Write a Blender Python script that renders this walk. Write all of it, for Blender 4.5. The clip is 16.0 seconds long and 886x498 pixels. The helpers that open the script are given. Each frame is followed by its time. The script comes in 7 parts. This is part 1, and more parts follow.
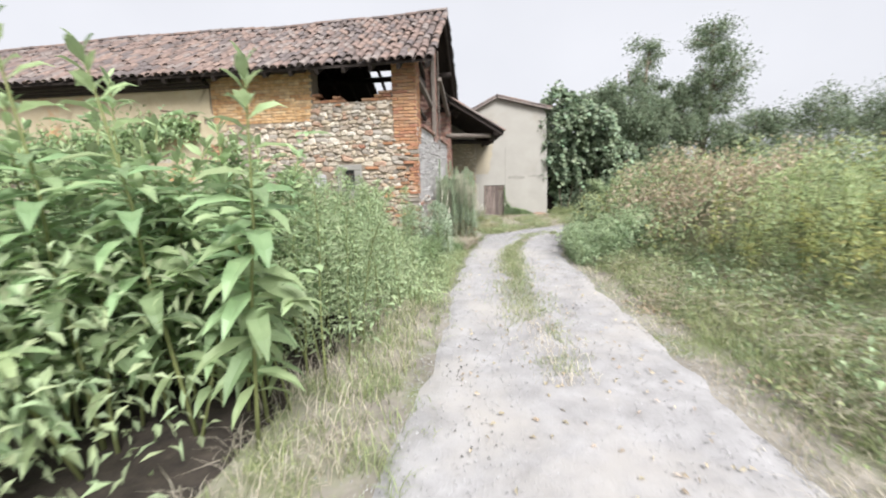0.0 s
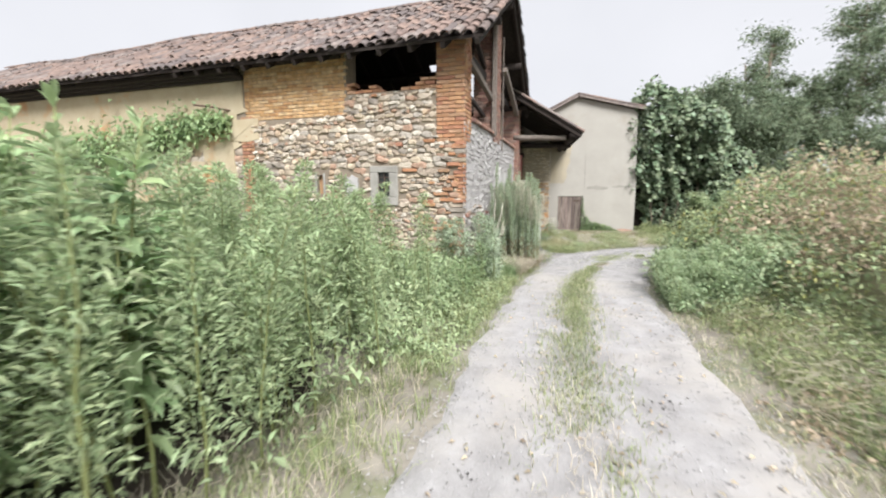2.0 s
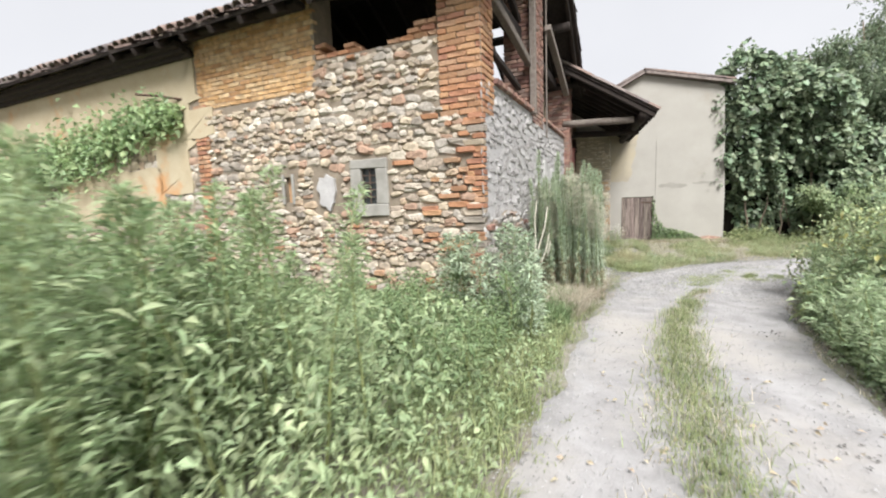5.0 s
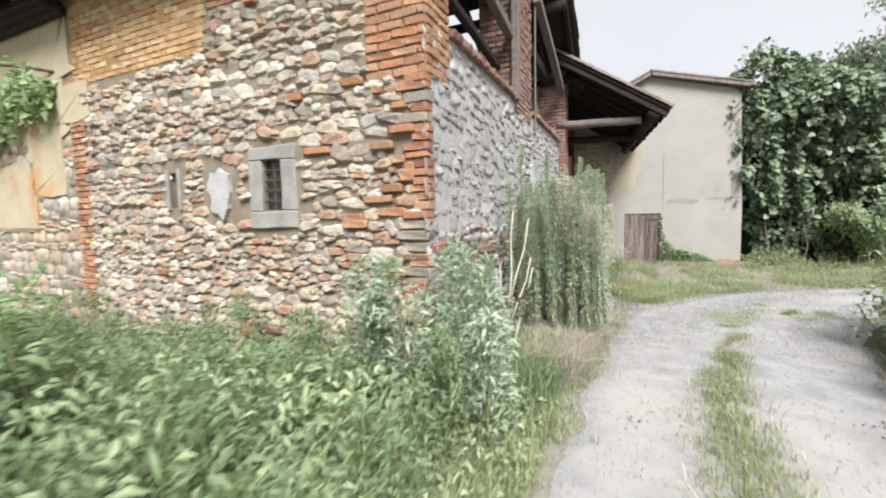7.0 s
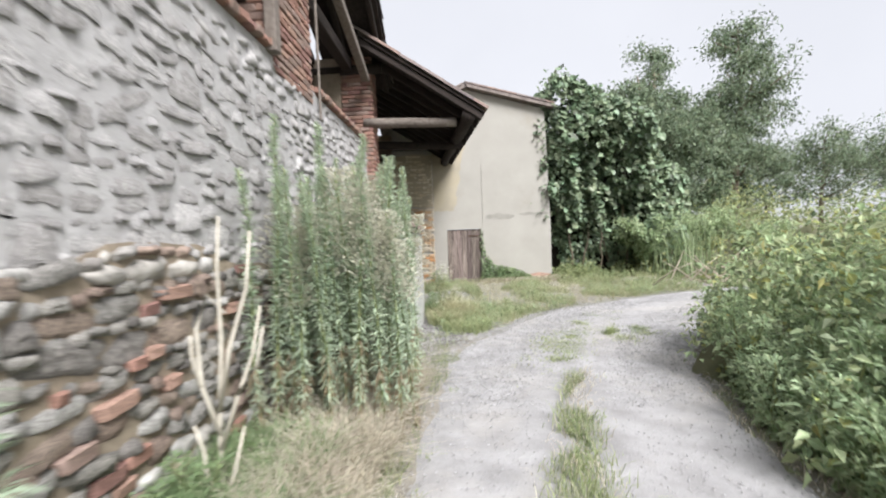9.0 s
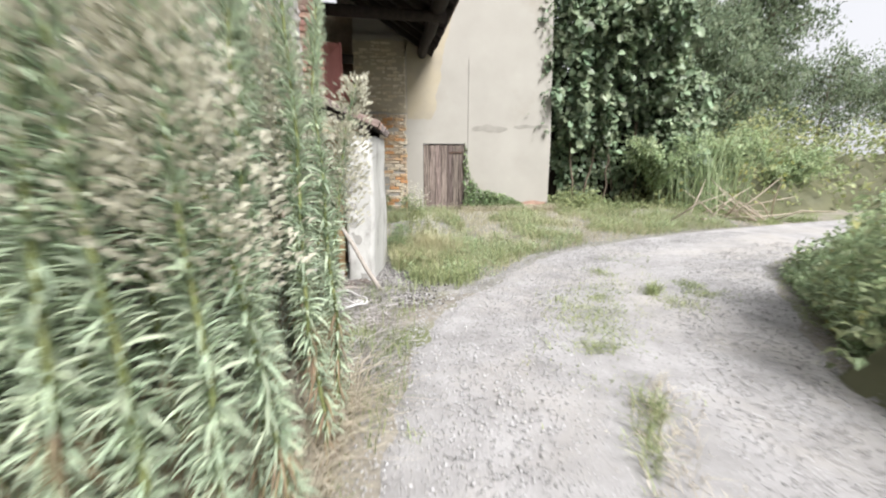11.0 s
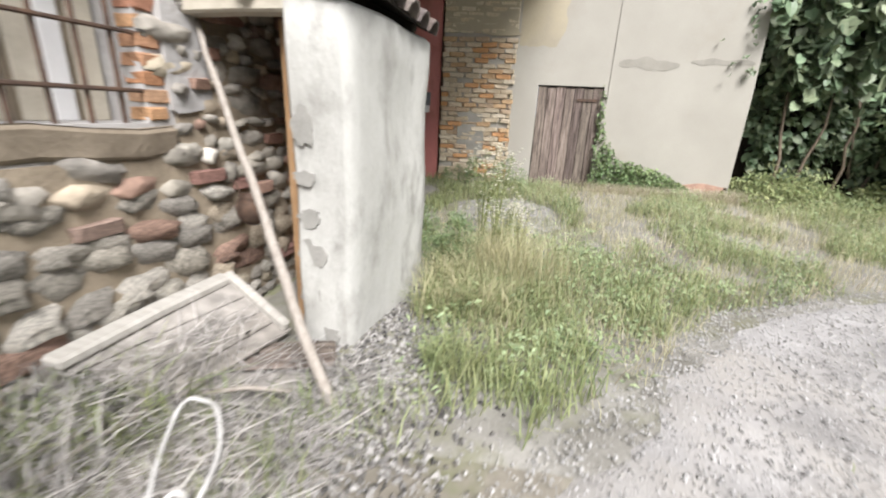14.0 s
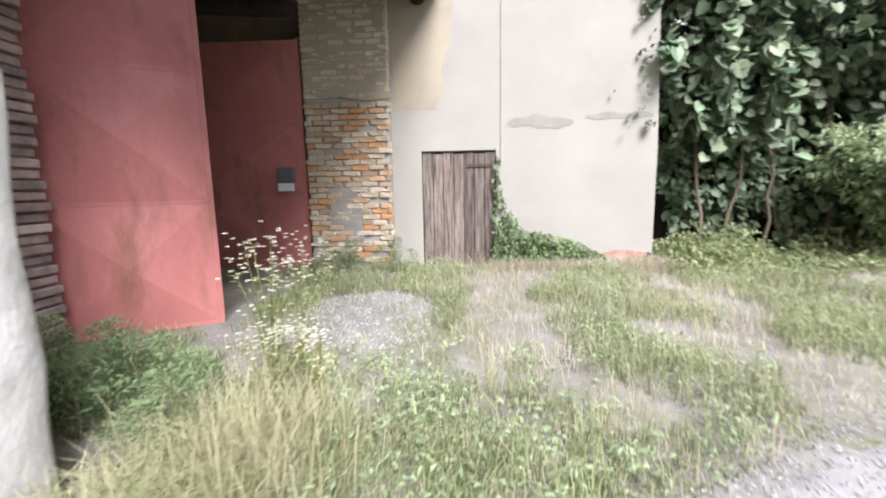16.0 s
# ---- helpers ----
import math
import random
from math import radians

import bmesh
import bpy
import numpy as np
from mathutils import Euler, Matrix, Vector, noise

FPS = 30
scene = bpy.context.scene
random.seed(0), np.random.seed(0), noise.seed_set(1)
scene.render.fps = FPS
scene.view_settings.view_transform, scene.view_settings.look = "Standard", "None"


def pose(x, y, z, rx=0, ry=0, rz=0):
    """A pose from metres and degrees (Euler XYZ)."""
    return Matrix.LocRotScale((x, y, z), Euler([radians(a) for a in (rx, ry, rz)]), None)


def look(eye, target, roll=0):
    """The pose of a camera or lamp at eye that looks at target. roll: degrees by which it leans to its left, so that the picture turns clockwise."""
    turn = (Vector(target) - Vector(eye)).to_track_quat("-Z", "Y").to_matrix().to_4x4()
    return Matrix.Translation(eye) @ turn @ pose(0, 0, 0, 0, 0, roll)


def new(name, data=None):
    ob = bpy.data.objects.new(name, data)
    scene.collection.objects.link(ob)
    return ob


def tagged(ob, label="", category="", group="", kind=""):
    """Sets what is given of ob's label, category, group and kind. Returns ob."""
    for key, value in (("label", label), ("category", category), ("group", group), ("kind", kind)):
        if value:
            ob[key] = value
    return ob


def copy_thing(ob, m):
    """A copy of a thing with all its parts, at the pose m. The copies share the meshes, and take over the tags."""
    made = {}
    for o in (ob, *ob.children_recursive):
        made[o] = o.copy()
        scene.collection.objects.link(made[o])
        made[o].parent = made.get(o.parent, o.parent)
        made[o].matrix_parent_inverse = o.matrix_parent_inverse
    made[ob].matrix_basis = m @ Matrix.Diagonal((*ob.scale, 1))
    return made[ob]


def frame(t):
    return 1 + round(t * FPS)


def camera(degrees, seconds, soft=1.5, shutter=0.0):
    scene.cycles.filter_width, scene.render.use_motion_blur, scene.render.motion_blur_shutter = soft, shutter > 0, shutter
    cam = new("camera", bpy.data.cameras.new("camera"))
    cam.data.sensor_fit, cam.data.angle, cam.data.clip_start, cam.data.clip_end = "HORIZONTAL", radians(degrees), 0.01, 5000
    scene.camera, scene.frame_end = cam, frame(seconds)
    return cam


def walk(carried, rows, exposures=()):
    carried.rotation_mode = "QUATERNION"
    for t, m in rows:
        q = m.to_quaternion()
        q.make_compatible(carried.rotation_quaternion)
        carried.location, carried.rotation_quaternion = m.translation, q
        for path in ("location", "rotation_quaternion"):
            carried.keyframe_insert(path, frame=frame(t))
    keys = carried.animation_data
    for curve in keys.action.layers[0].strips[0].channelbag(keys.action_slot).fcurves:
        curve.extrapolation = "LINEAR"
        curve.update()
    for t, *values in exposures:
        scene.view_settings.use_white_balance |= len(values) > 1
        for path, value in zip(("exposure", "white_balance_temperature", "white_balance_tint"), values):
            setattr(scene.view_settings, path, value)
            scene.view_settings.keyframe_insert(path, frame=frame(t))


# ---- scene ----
cam = camera(93.8, 16.0, soft=2.0, shutter=0.7)
METRES, EYE, TILT, LEAN, TURN = 16.0, 1.6, 0.0, 0.0, 0.0
ROWS = [
    (0.0, 0.0, 0.0, 0.0, -0.27, -9.49, 1.6),
    (0.5, 0.0124, 0.0298, -0.0012, 2.53, -9.5, 1.46),
    (1.0, 0.0205, 0.0585, -0.0033, 2.02, -8.51, 0.7),
    (1.5, 0.03, 0.0907, -0.0043, 4.14, -8.23, 0.33),
    (2.0, 0.036, 0.1236, -0.004, 10.71, -8.12, 0.1),
    (2.5, 0.0389, 0.1548, -0.0058, 12.19, -9.21, -0.65),
    (3.0, 0.0409, 0.1852, -0.0082, 17.94, -8.72, -0.21),
    (3.5, 0.0385, 0.2163, -0.0091, 20.22, -7.84, 0.41),
    (4.0, 0.0368, 0.2459, -0.0098, 20.4, -7.38, 1.18),
    (4.5, 0.036, 0.2749, -0.0092, 21.76, -5.85, 1.97),
    (5.0, 0.0348, 0.3045, -0.0118, 17.56, -6.76, 2.19),
    (7.5, 0.0422, 0.453, -0.0197, 17.27, -2.94, 0.72),
    (8.0, 0.0501, 0.4839, -0.0207, 8.58, -1.01, 2.19),
    (8.5, 0.056, 0.5172, -0.021, 3.29, -1.74, 2.71),
    (9.0, 0.0615, 0.5494, -0.0235, -4.82, -2.5, 2.12),
    (9.5, 0.0695, 0.5838, -0.0264, -5.42, -3.71, 1.04),
    (10.0, 0.075, 0.6158, -0.0304, -7.86, -7.54, 0.48),
    (12.5, 0.0879, 0.7872, -0.0484, -4.39, -15.88, -1.65),
    (13.0, 0.0965, 0.8128, -0.0504, 2.89, -17.19, -1.65),
    (13.5, 0.1055, 0.8401, -0.0515, 8.17, -17.96, -2.18),
    (14.0, 0.1145, 0.8686, -0.0527, 9.38, -18.37, -2.73),
    (14.5, 0.1289, 0.8956, -0.0539, 11.64, -15.94, -1.37),
    (15.0, 0.145, 0.9239, -0.0556, 4.28, -15.92, -0.74),
    (15.5, 0.1616, 0.9446, -0.0545, 0.48, -10.9, 0.8),
    (16.0, 0.1766, 0.9639, -0.054, 3.42, -8.4, 1.04),
]
walk(cam, [(t, pose(0, 0, EYE, TILT, LEAN, TURN) @ pose(METRES * x, METRES * y, METRES * z, 90 + pitch, roll, yaw)) for t, x, y, z, yaw, pitch, roll in ROWS],
     exposures=[(0.0, 1.02, 6330, 11), (4.0, 1.02, 6430, 10), (7.5, 1.0, 6330, 10), (9.0, 1.05, 6270, 11), (10.0, 1.12, 6330, 11), (12.5, 1.12, 6500, 10), (14.5, 1.1, 6500, 12), (16.0, 1.40, 6150, 17)])

# ---------------------------------------------------------------- light
SUN_ELEVATION, SUN_ROTATION = radians(48), radians(155)
world = bpy.data.worlds.new("overcast_sky")
scene.world = world
world.use_nodes = True
wn, wl = world.node_tree.nodes, world.node_tree.links
wn.clear()
sky = wn.new("ShaderNodeTexSky")
sky.sky_type, sky.sun_disc = "NISHITA", False
sky.sun_elevation, sky.sun_rotation = SUN_ELEVATION, SUN_ROTATION
sky.air_density, sky.dust_density = 1.0, 4.0
grey = wn.new("ShaderNodeHueSaturation")
grey.inputs["Saturation"].default_value = 0.12
wcoord = wn.new("ShaderNodeTexCoord")
cloud = wn.new("ShaderNodeTexNoise")
cloud.inputs["Scale"].default_value, cloud.inputs["Detail"].default_value = 2.2, 5
cloud_ramp = wn.new("ShaderNodeValToRGB")
cloud_ramp.color_ramp.elements[0].color = (5.7, 5.76, 6.05, 1)
cloud_ramp.color_ramp.elements[1].color = (7.5, 7.5, 7.75, 1)
wmix = wn.new("ShaderNodeMix")
wmix.data_type = "RGBA"
wmix.inputs[0].default_value = 0.75
wbg = wn.new("ShaderNodeBackground")
wbg.inputs["Strength"].default_value = 0.074
wout = wn.new("ShaderNodeOutputWorld")
wl.new(sky.outputs[0], grey.inputs["Color"])
wl.new(wcoord.outputs["Generated"], cloud.inputs["Vector"])
wl.new(cloud.outputs["Fac"], cloud_ramp.inputs["Fac"])
wl.new(grey.outputs[0], wmix.inputs[6])
wl.new(cloud_ramp.outputs[0], wmix.inputs[7])
wl.new(wmix.outputs[2], wbg.inputs["Color"])
wl.new(wbg.outputs[0], wout.inputs["Surface"])
sun_data = bpy.data.lights.new("sun", "SUN")
sun_data.energy, sun_data.angle, sun_data.color = 3.9, radians(28), (1.0, 0.985, 0.97)
sun = new("sun", sun_data)
sun_from = Vector((math.sin(SUN_ROTATION) * math.cos(SUN_ELEVATION), math.cos(SUN_ROTATION) * math.cos(SUN_ELEVATION), math.sin(SUN_ELEVATION)))
sun.matrix_world = look(tuple(sun_from * 40), (0, 0, 0))

# ---------------------------------------------------------------- materials
RNG = np.random.default_rng(7)


def material(name, low, high, scale=6.0, rough=0.9, bump=0.3, fine=60.0, vary="", spread=0.25, metal=0.0, stain=None, stain_scale=1.2, stain_at=(0.5, 0.62), stretch=(1, 1, 1), sheen=0.0, bump_far=0.02):
    """A procedural surface: two scales of noise between two colours, an optional stain, random tone by object or island, and bump."""
    m = bpy.data.materials.new(name)
    m.use_nodes = True
    n, l = m.node_tree.nodes, m.node_tree.links
    b = n["Principled BSDF"]
    b.inputs["Metallic"].default_value = metal
    co = n.new("ShaderNodeTexCoord")
    mp = n.new("ShaderNodeMapping")
    mp.inputs["Scale"].default_value = stretch
    l.new(co.outputs["Object"], mp.inputs["Vector"])
    big = n.new("ShaderNodeTexNoise")
    big.inputs["Scale"].default_value, big.inputs["Detail"].default_value, big.inputs["Roughness"].default_value = scale, 6, 0.6
    small = n.new("ShaderNodeTexNoise")
    small.inputs["Scale"].default_value, small.inputs["Detail"].default_value = fine, 4
    l.new(mp.outputs[0], big.inputs["Vector"])
    l.new(mp.outputs[0], small.inputs["Vector"])
    add = n.new("ShaderNodeMath")
    add.operation = "MULTIPLY_ADD"
    l.new(small.outputs["Fac"], add.inputs[0])
    add.inputs[1].default_value = 0.35
    l.new(big.outputs["Fac"], add.inputs[2])
    ramp = n.new("ShaderNodeValToRGB")
    ramp.color_ramp.elements[0].position, ramp.color_ramp.elements[1].position = 0.45, 0.9
    ramp.color_ramp.elements[0].color, ramp.color_ramp.elements[1].color = (*low, 1), (*high, 1)
    l.new(add.outputs[0], ramp.inputs["Fac"])
    colour = ramp.outputs["Color"]
    if stain:
        sn = n.new("ShaderNodeTexNoise")
        sn.inputs["Scale"].default_value, sn.inputs["Detail"].default_value, sn.inputs["Roughness"].default_value = stain_scale, 8, 0.65
        l.new(mp.outputs[0], sn.inputs["Vector"])
        sr = n.new("ShaderNodeValToRGB")
        sr.color_ramp.elements[0].position, sr.color_ramp.elements[1].position = stain_at
        l.new(sn.outputs["Fac"], sr.inputs["Fac"])
        mx = n.new("ShaderNodeMix")
        mx.data_type = "RGBA"
        l.new(sr.outputs["Color"], mx.inputs[0])
        l.new(colour, mx.inputs[6])
        mx.inputs[7].default_value = (*stain, 1)
        colour = mx.outputs[2]
    if vary:
        if vary == "object":
            rnd = n.new("ShaderNodeObjectInfo").outputs["Random"]
        else:
            rnd = n.new("ShaderNodeNewGeometry").outputs["Random Per Island"]
        hs = n.new("ShaderNodeHueSaturation")
        val = n.new("ShaderNodeMapRange")
        val.inputs["To Min"].default_value, val.inputs["To Max"].default_value = 1 - spread, 1 + spread
        l.new(rnd, val.inputs["Value"])
        l.new(val.outputs[0], hs.inputs["Value"])
        ten = n.new("ShaderNodeMath")
        ten.operation = "MULTIPLY"
        ten.inputs[1].default_value = 17.31
        l.new(rnd, ten.inputs[0])
        fr = n.new("ShaderNodeMath")
        fr.operation = "FRACT"
        l.new(ten.outputs[0], fr.inputs[0])
        hue = n.new("ShaderNodeMapRange")
        hue.inputs["To Min"].default_value, hue.inputs["To Max"].default_value = 0.5 - spread * 0.06, 0.5 + spread * 0.06
        l.new(fr.outputs[0], hue.inputs["Value"])
        l.new(hue.outputs[0], hs.inputs["Hue"])
        l.new(colour, hs.inputs["Color"])
        colour = hs.outputs[0]
    l.new(colour, b.inputs["Base Color"])
    rr = n.new("ShaderNodeMapRange")
    rr.inputs["To Min"].default_value, rr.inputs["To Max"].default_value = max(0, rough - 0.12), min(1, rough + 0.1)
    l.new(big.outputs["Fac"], rr.inputs["Value"])
    l.new(rr.outputs[0], b.inputs["Roughness"])
    b.inputs["Specular IOR Level"].default_value = 0.3
    if bump:
        bp = n.new("ShaderNodeBump")
        bp.inputs["Strength"].default_value, bp.inputs["Distance"].default_value = bump, bump_far
        l.new(add.outputs[0], bp.inputs["Height"])
        l.new(bp.outputs[0], b.inputs["Normal"])
    return m


def palette(name, colours, vary="object", rough=0.9, bump=0.4, fine=40.0, mottle=0.3):
    """Pieces that each take one of several colours at random, mottled by noise."""
    m = bpy.data.materials.new(name)
    m.use_nodes = True
    n, l = m.node_tree.nodes, m.node_tree.links
    b = n["Principled BSDF"]
    if vary == "object":
        rnd = n.new("ShaderNodeObjectInfo").outputs["Random"]
    else:
        rnd = n.new("ShaderNodeNewGeometry").outputs["Random Per Island"]
    ramp = n.new("ShaderNodeValToRGB")
    ramp.color_ramp.interpolation = "CONSTANT"
    els = ramp.color_ramp.elements
    while len(els) < len(colours):
        els.new(0.5)
    for k, c in enumerate(colours):
        els[k].position, els[k].color = k / len(colours), (*c, 1)
    l.new(rnd, ramp.inputs["Fac"])
    co = n.new("ShaderNodeTexCoord")
    noi = n.new("ShaderNodeTexNoise")
    noi.inputs["Scale"].default_value, noi.inputs["Detail"].default_value = 9.0, 6
    l.new(co.outputs["Object"], noi.inputs["Vector"])
    fin = n.new("ShaderNodeTexNoise")
    fin.inputs["Scale"].default_value, fin.inputs["Detail"].default_value = fine, 4
    l.new(co.outputs["Object"], fin.inputs["Vector"])
    mul = n.new("ShaderNodeMapRange")
    mul.inputs["From Min"].default_value, mul.inputs["From Max"].default_value = 0.3, 0.7
    mul.inputs["To Min"].default_value, mul.inputs["To Max"].default_value = 1 - mottle, 1 + mottle
    l.new(noi.outputs["Fac"], mul.inputs["Value"])
    hs = n.new("ShaderNodeHueSaturation")
    l.new(mul.outputs[0], hs.inputs["Value"])
    l.new(ramp.outputs["Color"], hs.inputs["Color"])
    l.new(hs.outputs[0], b.inputs["Base Color"])
    b.inputs["Roughness"].default_value = rough
    b.inputs["Specular IOR Level"].default_value = 0.25
    bp = n.new("ShaderNodeBump")
    bp.inputs["Strength"].default_value, bp.inputs["Distance"].default_value = bump, 0.01
    l.new(fin.outputs["Fac"], bp.inputs["Height"])
    l.new(bp.outputs[0], b.inputs["Normal"])
    return m


def leafy(name, low, high, spread=0.35, rough=0.55, through_light=0.44):
    """Leaves and blades: colour varies leaf by leaf, a little light passes through."""
    m = material(name, low, high, scale=1.1, rough=rough, bump=0, fine=9.0, vary="island", spread=spread)
    n, l = m.node_tree.nodes, m.node_tree.links
    b = n["Principled BSDF"]
    b.inputs["Specular IOR Level"].default_value = 0.35
    tr = n.new("ShaderNodeBsdfTranslucent")
    mx = n.new("ShaderNodeMixShader")
    mx.inputs[0].default_value = through_light
    src = b.inputs["Base Color"].links[0].from_socket
    l.new(src, tr.inputs["Color"])
    l.new(b.outputs[0], mx.inputs[1])
    l.new(tr.outputs[0], mx.inputs[2])
    l.new(mx.outputs[0], n["Material Output"].inputs["Surface"])
    return m


STONES = [(0.36, 0.30, 0.225), (0.29, 0.24, 0.19), (0.40, 0.335, 0.25), (0.245, 0.215, 0.18), (0.36, 0.275, 0.195), (0.31, 0.28, 0.24), (0.44, 0.39, 0.315), (0.32, 0.215, 0.155), (0.33, 0.275, 0.215), (0.39, 0.34, 0.275), (0.37, 0.315, 0.25), (0.47, 0.425, 0.36)]
COBBLES = [(0.30, 0.275, 0.235), (0.38, 0.355, 0.31), (0.25, 0.23, 0.20), (0.34, 0.285, 0.22), (0.28, 0.185, 0.145), (0.46, 0.43, 0.385), (0.32, 0.295, 0.26), (0.40, 0.35, 0.27), (0.27, 0.25, 0.225)]
LIMED = [(0.36, 0.343, 0.332), (0.40, 0.383, 0.372), (0.325, 0.308, 0.297), (0.43, 0.413, 0.402)]
FOOT = [(0.24, 0.225, 0.20), (0.32, 0.30, 0.27), (0.19, 0.175, 0.16), (0.26, 0.205, 0.165), (0.25, 0.19, 0.155), (0.38, 0.365, 0.34), (0.27, 0.255, 0.235), (0.33, 0.31, 0.28)]
BRICKS = [(0.33, 0.165, 0.10), (0.37, 0.19, 0.105), (0.29, 0.145, 0.095), (0.37, 0.23, 0.145), (0.40, 0.235, 0.13), (0.34, 0.19, 0.115), (0.36, 0.205, 0.12)]
